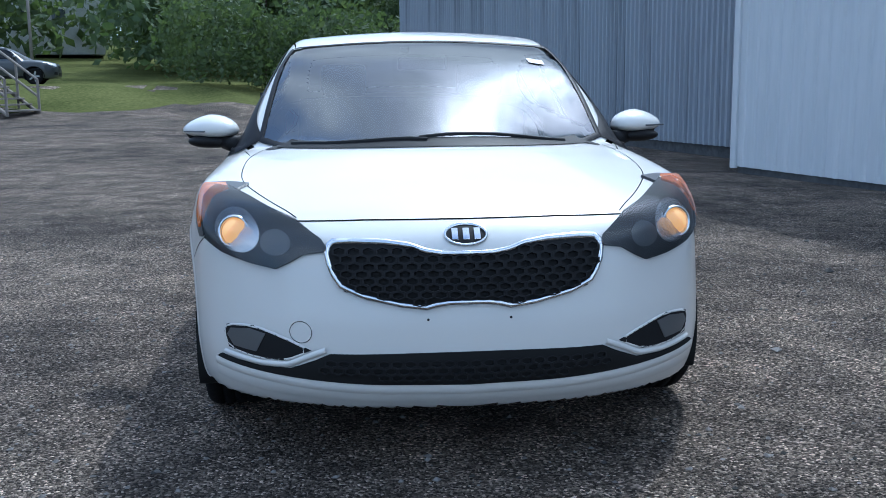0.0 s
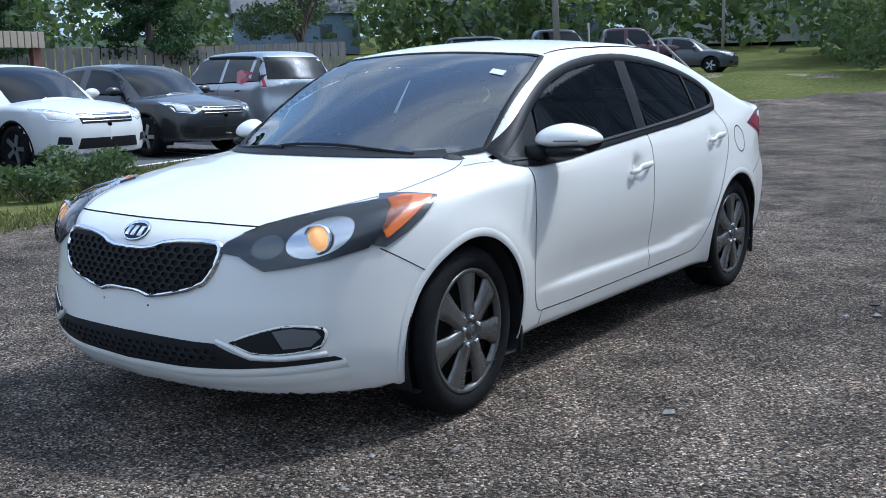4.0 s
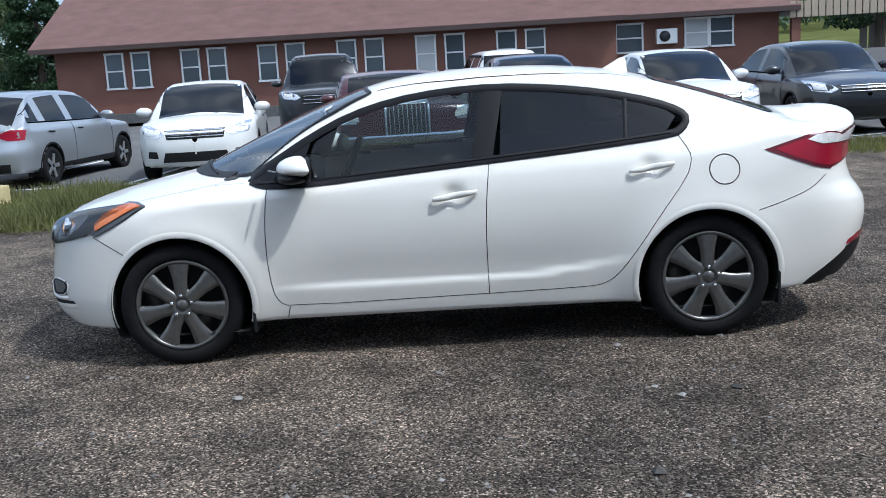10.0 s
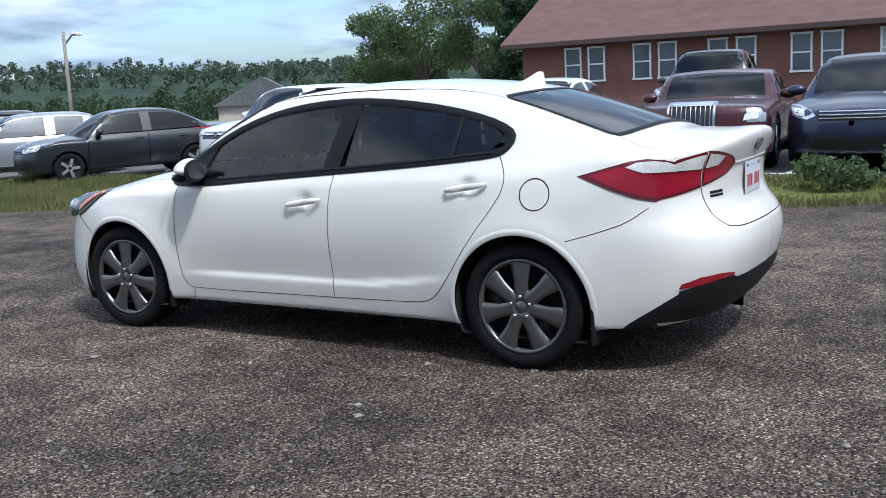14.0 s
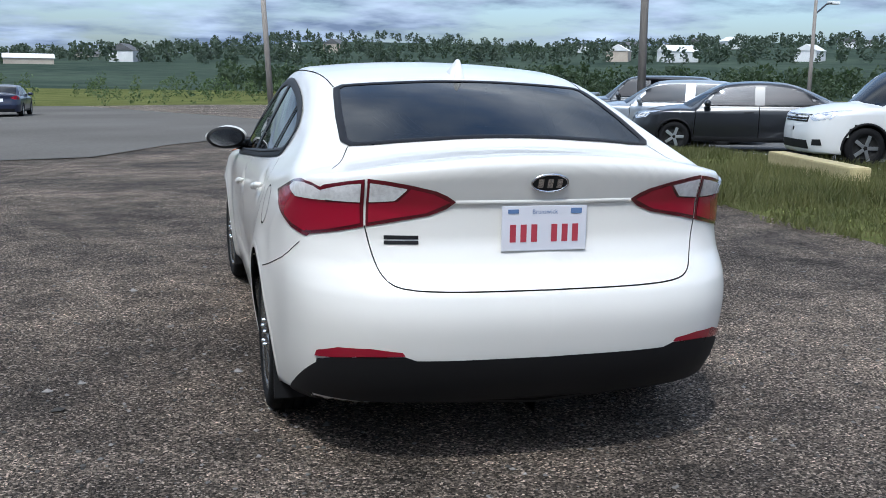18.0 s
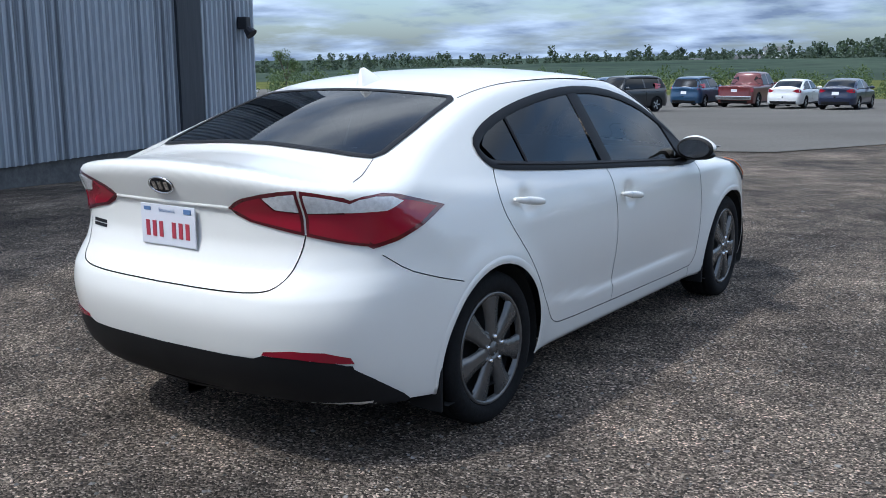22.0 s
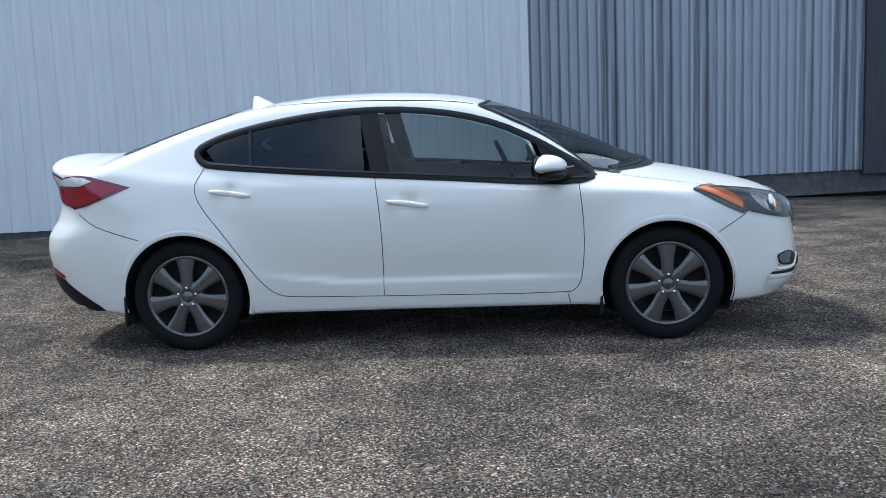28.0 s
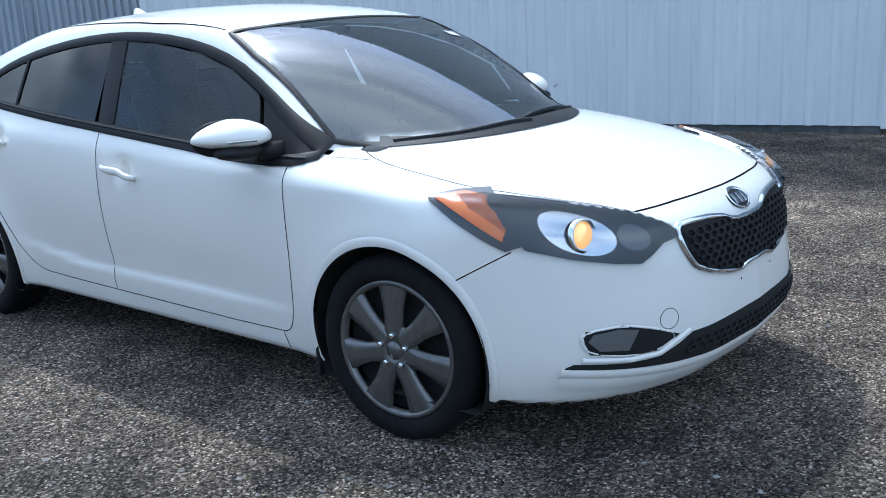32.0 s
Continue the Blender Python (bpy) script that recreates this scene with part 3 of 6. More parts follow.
def wheel(parent, x, y, s, steer=0.0):
    hub = put("wheel", mesh_data("hub", *lathe([(0.03, -0.03), (0.03, 0.0), (0.0, 0.0)], 12), BLACK), parent, "", pose(x, y, 0.315, 0, 0, steer if s > 0 else 180 + steer))
    ty = [(0.205, -0.16), (0.225, -0.19), (0.27, -0.203), (0.30, -0.198), (0.313, -0.18), (0.3165, -0.14)]
    for o in (-0.135, -0.10, -0.095, -0.06, -0.055):
        ty += [(0.3165, o), (0.309, o + 0.002), (0.309, o + 0.007), (0.3165, o + 0.009)] if o in (-0.135, -0.095, -0.055) else []
    ty += [(0.3165, -0.03), (0.312, -0.012), (0.298, 0.004), (0.272, 0.010), (0.250, 0.007), (0.238, -0.002), (0.232, -0.014)]
    put("tyre", mesh_data("tyre", *lathe(ty, 64), RUBBER), hub, "black rubber tyre")
    # hubcap: rim ring, disc behind, seven broad spokes, five nuts
    ring = [(0.212, -0.02), (0.218, -0.002), (0.229, 0.003), (0.236, -0.001), (0.236, -0.02)]
    put("rim_ring", mesh_data("rim_ring", *lathe(ring, 64), HUB), hub, "glossy grey rim edge")
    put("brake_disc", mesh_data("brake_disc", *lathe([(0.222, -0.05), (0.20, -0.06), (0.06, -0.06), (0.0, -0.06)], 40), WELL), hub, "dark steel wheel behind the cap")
    bm = bmesh.new()
    for k in range(7):
        a = 2 * math.pi * k / 7 + math.pi / 2
        prof = [(0.045, 0.034, 0.004), (0.075, 0.037, 0.004), (0.11, 0.036, 0.002), (0.15, 0.042, 0.001), (0.19, 0.053, -0.001), (0.224, 0.063, -0.004)]
        rows = []
        for r, w, o in prof:
            ca, sa = math.cos(a), math.sin(a)
            row = []
            for q, h in ((-1, -0.016), (-0.9, 0.0), (-0.3, 0.0015), (0.3, 0.0015), (0.9, 0.0), (1, -0.016)):
                yy, zz = r, q * w * (0.92 if q * 1 < 0 else 1.0)
                row.append(bm.verts.new((o + h, yy * ca - zz * sa, yy * sa + zz * ca)))
            rows.append(row)
        for r0, r1 in zip(rows, rows[1:]):
            for i in range(5):
                bm.faces.new((r0[i], r0[i + 1], r1[i + 1], r1[i]))
    part("spokes", bm, HUB, hub, "seven broad dark grey spokes", smooth=True)
    put("centre_cap", mesh_data("centre_cap", *lathe([(0.09, -0.012), (0.084, 0.002), (0.036, 0.006), (0.034, 0.003), (0.03, 0.003), (0.028, 0.008), (0.0, 0.009)], 32), HUB), hub)
    for k in range(5):
        a = 2 * math.pi * k / 5 + math.pi / 2
        put("nut", mesh_data("nut", *lathe([(0.010, -0.004), (0.010, 0.010), (0.007, 0.014), (0.0, 0.014)], 6), CHROME), hub,
            "", Matrix.Translation((0.004, 0.053 * math.cos(a), 0.053 * math.sin(a))))
    return hub


def hero_car():
    car = thing("car", "white four-door sedan with dark grey hubcaps and lit headlamps on gravel", "car")
    sh = HERO
    p, q, idx = sh.shell(240, 190, 60)
    # snap to the wheel arches
    for wy in sh.wheel_y:
        dy, dz = p[:, 1] - wy, p[:, 2] - sh.wheel_z
        r = np.hypot(dy, dz)
        near = (np.abs(r - sh.arch) < 0.013) & (np.abs(p[:, 0]) > 0.55)
        k = sh.arch / np.maximum(r, 1e-6)
        uv = np.stack([wy + dy * k, sh.wheel_z + dz * k], -1)
        for s in (1, -1):
            w = np.nonzero(near & (np.sign(p[:, 0]) == s))[0]
            if len(w):
                p[w] = sh.drape(uv[w], "side", s)[0]
    nr = sh.normal(p)
    c = p[q].mean(1)
    cx, cy, cz = c.T
    ax = np.abs(cx)
    n_mid = nr[q].mean(1)
    hole = np.zeros(len(q), bool)
    for wy in sh.wheel_y:
        hole |= (np.hypot(cy - wy, cz - sh.wheel_z) < sh.arch) & (ax > 0.5)
    hole |= inside(DLO, cy, cz) & (ax > 0.4) & (np.abs(n_mid[:, 0]) > 0.3)
    hole |= inside(full(SCREEN), cx, cy) & (cz > 0.8)
    hole |= inside(full(BACK_LIGHT), cx, cy) & (cz > 0.9)
    hole |= (n_mid[:, 2] < -0.8) & (cz < 0.3)
    left = ~hole
    for ring, name in ((idx[0], "front_bumper_centre"), (idx[-1][::-1], "rear_bumper_centre")):
        put(name, mesh_data(name, p[ring], [tuple(range(len(ring)))], WHITE, True, nr[ring]), car)
    panels = []

    def take(name, mask, label=""):
        nonlocal left
        m = mask & left
        left = left & ~m
        ids = np.unique(q[m])
        remap = np.full(len(p), -1)
        remap[ids] = np.arange(len(ids))
        panels.append(put(name, mesh_data(name, p[ids], remap[q[m]], WHITE, True, nr[ids]), car, label))
    door_f = DOOR_F + list(reversed(PILLAR_SEAM)) + [(0.30, 1.33), (-0.2, 1.3), (-0.7, 1.12)]
    door_r = DOOR_R + list(reversed(PILLAR_SEAM)) + [(0.30, 1.33), (0.9, 1.28), (1.25, 1.18)]
    for s in (1, -1):
        on = (np.sign(cx) == s) & (ax > 0.5)
        take("front_door", inside(door_f, cy, cz) & on)
        take("rear_door", inside(door_r, cy, cz) & on)
    hood = full([(0, -2.085), (0.3, -2.06), (0.505, -1.99), (0.62, -1.82), (0.715, -1.56), (0.71, -1.15), (0.60, -1.0), (0, -1.3)])
    take("hood", inside(hood, cx, cy) & (n_mid[:, 2] > 0.3) & (cz > 0.72))
    take("trunk_lid", ((cy > 1.5) & (cz > 0.674) & (ax < 0.605) & ((cy > 2.05) | (ax < 0.58 + 0.0 * cy)) & (cz < 1.2)))
    take("front_bumper", (cy < -1.58) & (cz < 0.70) | (cy < -1.95))
    take("rear_bumper", (cy > 1.6) & (cz < 0.72))
    take("roof", (n_mid[:, 2] > 0.75) & (cz > 1.25))
    for s in (1, -1):
        take("front_fender", (np.sign(cx) == s) & (cy < -0.7) & (cy > -2.0))
    take("body_side", left)
    # window frames and glass
    for s in (1, -1):
        lay("window_frame", car, SATIN, ribbon(sh, rounded(DLO, 1), "side", s, 0.037, 0.004, True, 0.004), "black window surround")
        lay("window_frame", car, SATIN, patch(sh, SAIL, "side", s, 0.003, 0.03), "black triangle at the mirror")
        lay("door_pillar", car, SATIN, ribbon(sh, [(0.222, 0.975), (0.30, 1.322)], "side", s, 0.105, 0.003, False, 0.002), "black pillar between the doors")
        lay("window_divider", car, SATIN, ribbon(sh, [(0.955, 1.03), (0.976, 1.24)], "side", s, 0.022, 0.004, False, 0.003))
        lay("belt_trim", car, SATIN, ribbon(sh, [(-0.93, 0.905), (-0.589, 0.914), (-0.093, 0.949), (0.246, 0.973), (0.622, 1.0), (0.949, 1.028), (1.19, 1.05)], "side", s, 0.007, 0.011, False, 0.002), "thin black strip under the windows")
        lay("front_side_window", car, GLASS_SIDE, patch(sh, PANE_F, "side", s, 0.0, 0.06, 0.003), "lightly tinted glass")
        lay("rear_side_window", car, GLASS_DARK, patch(sh, PANE_R, "side", s, 0.0, 0.06, 0.003), "dark tinted glass")
        lay("quarter_window", car, GLASS_DARK, patch(sh, PANE_Q, "side", s, 0.0, 0.06, 0.003), "dark tinted glass")
    lay("windshield", car, GLASS, patch(sh, full(SCREEN), "top", 1, 0.002, 0.07, 0.003), "sloping windshield reflecting clouds")
    lay("windshield_trim", car, SATIN, ribbon(sh, resample(full(SCREEN), 0.06), "top", 1, 0.022, 0.004, True, 0.002))
    cowl = [(-0.59, -1.085), (-0.45, -1.225), (-0.2, -1.345), (0, -1.37), (0.2, -1.345), (0.45, -1.225), (0.59, -1.085)]
    lay("cowl", car, BLACK, ribbon(sh, rounded(cowl, 2, False), "top", 1, 0.075, 0.004, False, 0.004), "black plastic cowl under the wipers")
    lay("rear_window", car, GLASS_DARK, patch(sh, full(BACK_LIGHT), "top", 1, 0.002, 0.07, 0.003), "dark tinted rear window")
    lay("rear_window_trim", car, SATIN, ribbon(sh, resample(full(BACK_LIGHT), 0.06), "top", 1, 0.03, 0.004, True, 0.002))
    for a, b, c2 in (((0.50, -1.185), (0.18, -1.30), (-0.08, -1.335)), ((-0.05, -1.352), (-0.35, -1.275), (-0.56, -1.12))):
        lay("wiper", car, BLACK, ribbon(sh, rounded([a, b, c2], 2, False), "top", 1, 0.013, 0.008, False, 0.009), "black wiper blade")
    lay("sticker", car, PLATE, patch(sh, [(0.465, -0.585), (0.535, -0.585), (0.53, -0.545), (0.46, -0.545)], "top", 1, 0.006, 0.03, 0.002), "small pale windshield sticker")
    # panel gaps
    for s in (1, -1):
        for line in (DOOR_F[:-1] + [(0.228, 0.288)], DOOR_R, PILLAR_SEAM, [(-0.80, 0.277), (-0.82, 0.20)],
                     [(-1.785, 0.685), (-1.70, 0.637), (-1.605, 0.582)], [(1.70, 0.675), (1.78, 0.70), (1.88, 0.735), (1.97, 0.80)], [(1.60, 0.648), (1.70, 0.675)]):
            lay("panel_gap", car, SEAM, ribbon(sh, rounded(line, 1, False), "side", s, 0.0034, 0.0012, False, 0.0, 0.025))
        hood_side = [(s * 0.505, -1.985), (s * 0.60, -1.83), (s * 0.70, -1.60), (s * 0.725, -1.45), (s * 0.72, -1.16), (s * 0.60, -1.005)]
        lay("panel_gap", car, SEAM, ribbon(sh, rounded(hood_side, 2, False), "top", 1, 0.003, 0.0012))
        lay("panel_gap", car, SEAM, ribbon(sh, [(s * 0.72, -1.16), (s * 0.755, -1.0)], "top", 1, 0.003, 0.0012))
        lay("panel_gap", car, SEAM, ribbon(sh, rounded([(s * a, b) for a, b in TRUNK_SEAM], 2, False), "tail", 1, 0.004, 0.0012))
        lay("panel_gap", car, SEAM, ribbon(sh, [(s * 0.60, 1.765), (s * 0.635, 1.86), (s * 0.69, 1.99)], "top", 1, 0.003, 0.0012))
        lay("roof_gap", car, SEAM, ribbon(sh, [(s * 0.575, -0.30), (s * 0.60, 0.1), (s * 0.60, 0.6), (s * 0.56, 1.15)], "top", 1, 0.005, 0.0012), "dark roof joint")
        # arch lips, inner wells and mud flaps
        for wy in sh.wheel_y:
            a0, a1 = (-0.30, math.pi + 0.30)
            arc = [(wy + (sh.arch + 0.004) * math.cos(a), max(0.205, sh.wheel_z + (sh.arch + 0.004) * math.sin(a))) for a in np.linspace(a0, a1, 48)]
            lay("arch_lip", car, WHITE, ribbon(sh, arc, "side", s, 0.032, 0.001, False, 0.003))
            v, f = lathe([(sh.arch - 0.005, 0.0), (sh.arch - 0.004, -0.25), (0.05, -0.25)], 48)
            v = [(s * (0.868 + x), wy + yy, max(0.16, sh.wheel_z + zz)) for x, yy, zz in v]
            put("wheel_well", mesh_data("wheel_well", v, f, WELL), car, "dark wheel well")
            bm = bmesh.new()
            back = wy + 0.365
            box(bm, s * 0.80, back, 0.27, 0.15, 0.016, 0.24, 0.006)
            part("mud_flap", bm, BLACK, car, "black mud flap")
            wheel(car, s * 0.872, wy, s, 3.0 if wy < 0 else 0.0)
        # fuel door, handles
        if s > 0:
            arc = [(1.437 + 0.076 * math.cos(a), 0.862 + 0.074 * math.sin(a)) for a in np.linspace(0, 2 * math.pi, 40, endpoint=False)]
            lay("fuel_door_gap", car, SEAM, ribbon(sh, arc, "side", s, 0.005, 0.0012, True), "round fuel door outline")
        for hy, hz in ((0.075, 0.806), (1.07, 0.893)):
            bm = bmesh.new()
            rows = []
            for k in range(13):
                t = k / 12
                yy = hy - 0.115 + 0.23 * t
                zz = hz - 0.016 + 0.032 * t
                o = 0.012 + 0.028 * math.sin(math.pi * min(1, max(0, t))) ** 0.6
                h = 0.009 + 0.008 * math.sin(math.pi * t) ** 0.7
                x0 = sh.drape([(yy, zz)], "side", 1)[0][0][0]
                rows.append([bm.verts.new((s * (x0 + o + 0.009 * math.cos(a)), yy, zz + h * math.sin(a))) for a in np.linspace(0, 2 * math.pi, 8, endpoint=False)])
            for r0, r1 in zip(rows, rows[1:]):
                for i in range(8):
                    bm.faces.new((r0[i], r0[(i + 1) % 8], r1[(i + 1) % 8], r1[i]))
            bm.faces.new(rows[0])
            bm.faces.new(rows[-1][::-1])
            bmesh.ops.recalc_face_normals(bm, faces=bm.faces)
            part("door_handle", bm, WHITE, car, "white door handle", smooth=True)
        # mirror
        mir = part("mirror", mirror_shell(s), WHITE, car, "white door mirror with a lamp strip", smooth=True)
        bm = bmesh.new()
        rod(bm, (s * 0.79, -0.80, 0.925), (s * 0.86, -0.76, 0.935), 0.04, 0.03, 10)
        part("mirror_foot", bm, BLACK, mir, "black mirror foot", smooth=True)
        bm = bmesh.new()
        bmesh.ops.create_uvsphere(bm, u_segments=20, v_segments=10, radius=1, matrix=Matrix.Translation((s * 0.915, -0.725, 0.94)) @ Matrix.Diagonal((0.103, 0.075, 0.03, 1)))
        part("mirror_base", bm, BLACK, mir, "black lower mirror shell", smooth=True)
        bm = bmesh.new()
        bmesh.ops.create_uvsphere(bm, u_segments=24, v_segments=12, radius=1, matrix=Matrix.Translation((s * 0.93, -0.645, 0.982)) @ pose(0, 0, 0, 0, 0, s * 10) @ Matrix.Diagonal((0.115, 0.018, 0.064, 1)))
        part("mirror_bezel", bm, BLACK, mir, "black rim round the mirror glass", smooth=True)
        bm = bmesh.new()
        box(bm, s * 0.975, -0.815, 0.985, 0.10, 0.012, 0.007, 0.003, pose(0, 0, 0, 0, 0, s * 28))
        part("mirror_lamp", bm, HOUSING, mir, "thin lamp strip")
        bm = bmesh.new()
        bmesh.ops.create_circle(bm, cap_ends=True, segments=28, radius=1, matrix=Matrix.Translation((s * 0.93, -0.626, 0.982)) @ pose(0, 0, 0, 90, 0, s * 10) @ Matrix.Diagonal((0.096, 0.05, 1, 1)))
        part("mirror_glass", bm, CHROME, mir, "mirror glass")
    # head lamps
    for s in (1, -1):
        o = mirrored(LAMP_F, s)
        lamp = lay("headlamp", car, LAMP_BED, patch(sh, o, "nose", 1, 0.010, 0.016), "swept-back headlamp, lit")

        lay("bowl", lamp, BOWL, patch(sh, mirrored([(0.685 + 0.072 * math.cos(a) + 0.012 * math.sin(a), 0.724 + 0.057 * math.sin(a)) for a in np.linspace(0, 2 * math.pi, 22, endpoint=False)], s), "nose", 1, 0.014, 0.02, 0.012, 0.006), "bright round reflector bowl")
        lay("inner_bowl", lamp, HOUSING, patch(sh, mirrored([(0.562 + 0.046 * math.cos(a), 0.70 + 0.034 * math.sin(a)) for a in np.linspace(0, 2 * math.pi, 18, endpoint=False)], s), "nose", 1, 0.014, 0.02), "small silver inner reflector")
        c0, n0 = sh.drape([(s * 0.69, 0.722)], "nose", 1, 0.010)
        n0 = Vector((s * 0.25, -0.93, 0.2)).normalized()
        m = Matrix.Translation(c0[0]) @ n0.to_track_quat("X", "Z").to_matrix().to_4x4()
        put("projector_ring", mesh_data("projector_ring", *lathe([(0.048, -0.02), (0.052, 0.012), (0.045, 0.018), (0.042, 0.005)], 32), CHROME), lamp, "chrome ring", m)
        put("projector", mesh_data("projector", *lathe([(0.043, 0.0), (0.037, 0.014), (0.024, 0.022), (0.0, 0.026)], 28), GLOW), lamp, "glowing warm projector lens", m)
        lay("lamp_tip", lamp, LAMP_BED, patch(sh, LAMP_SIDE, "side", s, 0.010, 0.016), "dark tip of the lamp on the fender")
        lay("amber_reflector", lamp, AMBER, patch(sh, [(-1.52, 0.826), (-1.58, 0.831), (-1.65, 0.820), (-1.72, 0.785), (-1.765, 0.745), (-1.76, 0.715), (-1.69, 0.75), (-1.62, 0.785), (-1.56, 0.812)], "side", s, 0.017, 0.016), "amber side reflector")
        lay("lamp_cover", lamp, LENS, patch(sh, o, "nose", 1, 0.016, 0.025, 0.014, 0.026), "clear lamp cover")
    # grille
    g = full(GRILLE)
    grille = lay("grille", car, WELL, patch(sh, g, "nose", 1, 0.007, 0.022), "dark honeycomb grille in a chrome surround")
    lay("grille_surround", grille, CHROME, ribbon(sh, rounded(g, 1), "nose", 1, 0.018, 0.004, True, 0.010, 0.02), "chrome surround")
    comb(sh, grille, g, 0.024, 0.56, "grille_mesh", 0.016)
    low = full(INTAKE)
    intake = lay("lower_intake", car, WELL, patch(sh, low, "nose", 1, 0.007, 0.022), "dark lower air intake")
    comb(sh, intake, full([(0, 0.388), (0.40, 0.38), (0.46, 0.35), (0.42, 0.312), (0, 0.302)]), 0.022, 0.6, "intake_mesh", 0.012)
    lay("bumper_edge", car, WHITE, ribbon(sh, [(-0.77, 0.318), (-0.62, 0.302), (-0.46, 0.286), (-0.25, 0.276), (0, 0.274), (0.25, 0.276), (0.46, 0.286), (0.62, 0.302), (0.77, 0.318)], "nose", 1, 0.036, 0.002, False, 0.006, 0.02), "white lower bumper lip")
    lay("bumper_base", car, WHITE, ribbon(sh, [(-0.77, 0.286), (-0.62, 0.270), (-0.46, 0.258), (-0.25, 0.250), (0, 0.248), (0.25, 0.250), (0.46, 0.258), (0.62, 0.270), (0.77, 0.286)], "nose", 1, 0.044, 0.003, False, 0.002, 0.02), "smooth white lower edge")
    for s in (1, -1):
        o = mirrored(FOG, s)
        fog = lay("fog_lamp", car, BLACK, patch(sh, o, "nose", 1, 0.006, 0.022), "fog lamp in a black recess")
        lay("fog_lens", fog, HOUSING, patch(sh, mirrored([(0.60, 0.435), (0.65, 0.445), (0.71, 0.436), (0.722, 0.415), (0.70, 0.385), (0.63, 0.378)], s), "nose", 1, 0.010, 0.02), "clear fog lamp lens")
        lay("fog_surround", fog, WHITE, ribbon(sh, resample(rounded(o, 1), 0.03), "nose", 1, 0.009, 0.003, True, 0.003, 0.02))
        lay("bumper_wing", car, WHITE, ribbon(sh, [(s * 0.42, 0.398), (s * 0.475, 0.376), (s * 0.535, 0.348), (s * 0.62, 0.345), (s * 0.735, 0.357)], "nose", 1, 0.018, 0.004, False, 0.006, 0.02))
    lay("panel_gap", car, SEAM, ribbon(sh, [(-0.505, 0.762), (-0.3, 0.768), (0, 0.769), (0.3, 0.768), (0.505, 0.762)], "nose", 1, 0.003, 0.0012))
    for x in (-0.12, 0.125):
        dot = [(x + 0.004 * math.cos(a), 0.49 + 0.004 * math.sin(a)) for a in np.linspace(0, 2 * math.pi, 10, endpoint=False)]
        lay("plate_hole", car, WELL, patch(sh, dot, "nose", 1, 0.001, 0.01, 0.002), "small screw hole")
    tow = [(-0.495 + 0.033 * math.cos(a), 0.448 + 0.032 * math.sin(a)) for a in np.linspace(0, 2 * math.pi, 28, endpoint=False)]
    lay("tow_cover_gap", car, SEAM, ribbon(sh, tow, "nose", 1, 0.0018, 0.001, True))
    badge(car, sh, 0.0, 0.728, "nose", 0.062, 0.027)
    # tail lamps
    inner = [(0.315, 0.965), (0.345, 0.985), (0.384, 1.002), (0.47, 1.022), (0.55, 1.035), (0.603, 1.04), (0.603, 0.878), (0.52, 0.895), (0.40, 0.918), (0.345, 0.94)]
    outer = [(0.612, 1.038), (0.66, 1.03), (0.70, 1.02), (0.73, 1.012), (0.755, 0.992), (0.778, 0.95), (0.785, 0.88), (0.783, 0.832), (0.72, 0.848), (0.61, 0.876)]
    side_lamp = [(1.645, 0.945), (1.78, 0.982), (1.88, 1.008), (1.96, 1.018), (2.03, 1.014), (2.08, 1.0), (2.10, 0.95), (2.08, 0.89), (2.0, 0.825), (1.91, 0.845), (1.80, 0.885)]
    for s in (1, -1):
        tl = lay("tail_lamp", car, RED_DARK, patch(sh, mirrored(outer, s), "tail", 1, 0.004, 0.02), "red wrap-round tail lamp with a clear band")
        lay("side_lens", tl, RED_DARK, patch(sh, side_lamp, "side", s, 0.004, 0.025))
        lay("side_lens", tl, RED, patch(sh, [(1.70, 0.945), (1.82, 0.978), (1.92, 0.998), (1.99, 1.004), (2.06, 0.99), (2.08, 0.95), (2.06, 0.89), (1.995, 0.842), (1.91, 0.862), (1.80, 0.902)], "side", s, 0.007, 0.025), "bright red lens")
        lay("clear_lens", tl, CLEAR, patch(sh, [(1.87, 0.982), (1.92, 1.001), (1.99, 1.009), (2.045, 1.003), (2.085, 0.985), (2.08, 0.962), (1.95, 0.958)], "side", s, 0.011, 0.02), "clear band")
        lay("lens", tl, RED, patch(sh, mirrored([(0.622, 0.956), (0.70, 0.954), (0.75, 0.95), (0.772, 0.925), (0.776, 0.88), (0.774, 0.845), (0.71, 0.862), (0.620, 0.888)], s), "tail", 1, 0.008, 0.02), "bright red lens")
        lay("clear_lens", tl, CLEAR, patch(sh, mirrored([(0.622, 1.024), (0.66, 1.018), (0.70, 1.008), (0.735, 0.995), (0.762, 0.965), (0.70, 0.962), (0.622, 0.962)], s), "tail", 1, 0.009, 0.02), "clear band")
        ti = lay("trunk_lamp", car, RED_DARK, patch(sh, mirrored(inner, s), "tail", 1, 0.004, 0.02), "red lamp on the trunk lid")
        lay("lens", ti, RED, patch(sh, mirrored([(0.335, 0.965), (0.39, 0.992), (0.465, 1.010), (0.505, 0.966), (0.594, 0.957), (0.594, 0.892), (0.52, 0.908), (0.41, 0.927)], s), "tail", 1, 0.008, 0.02), "bright red lens")
        lay("clear_lens", ti, CLEAR, patch(sh, mirrored([(0.478, 1.010), (0.54, 1.021), (0.594, 1.027), (0.594, 0.964), (0.515, 0.971)], s), "tail", 1, 0.009, 0.02), "clear band")
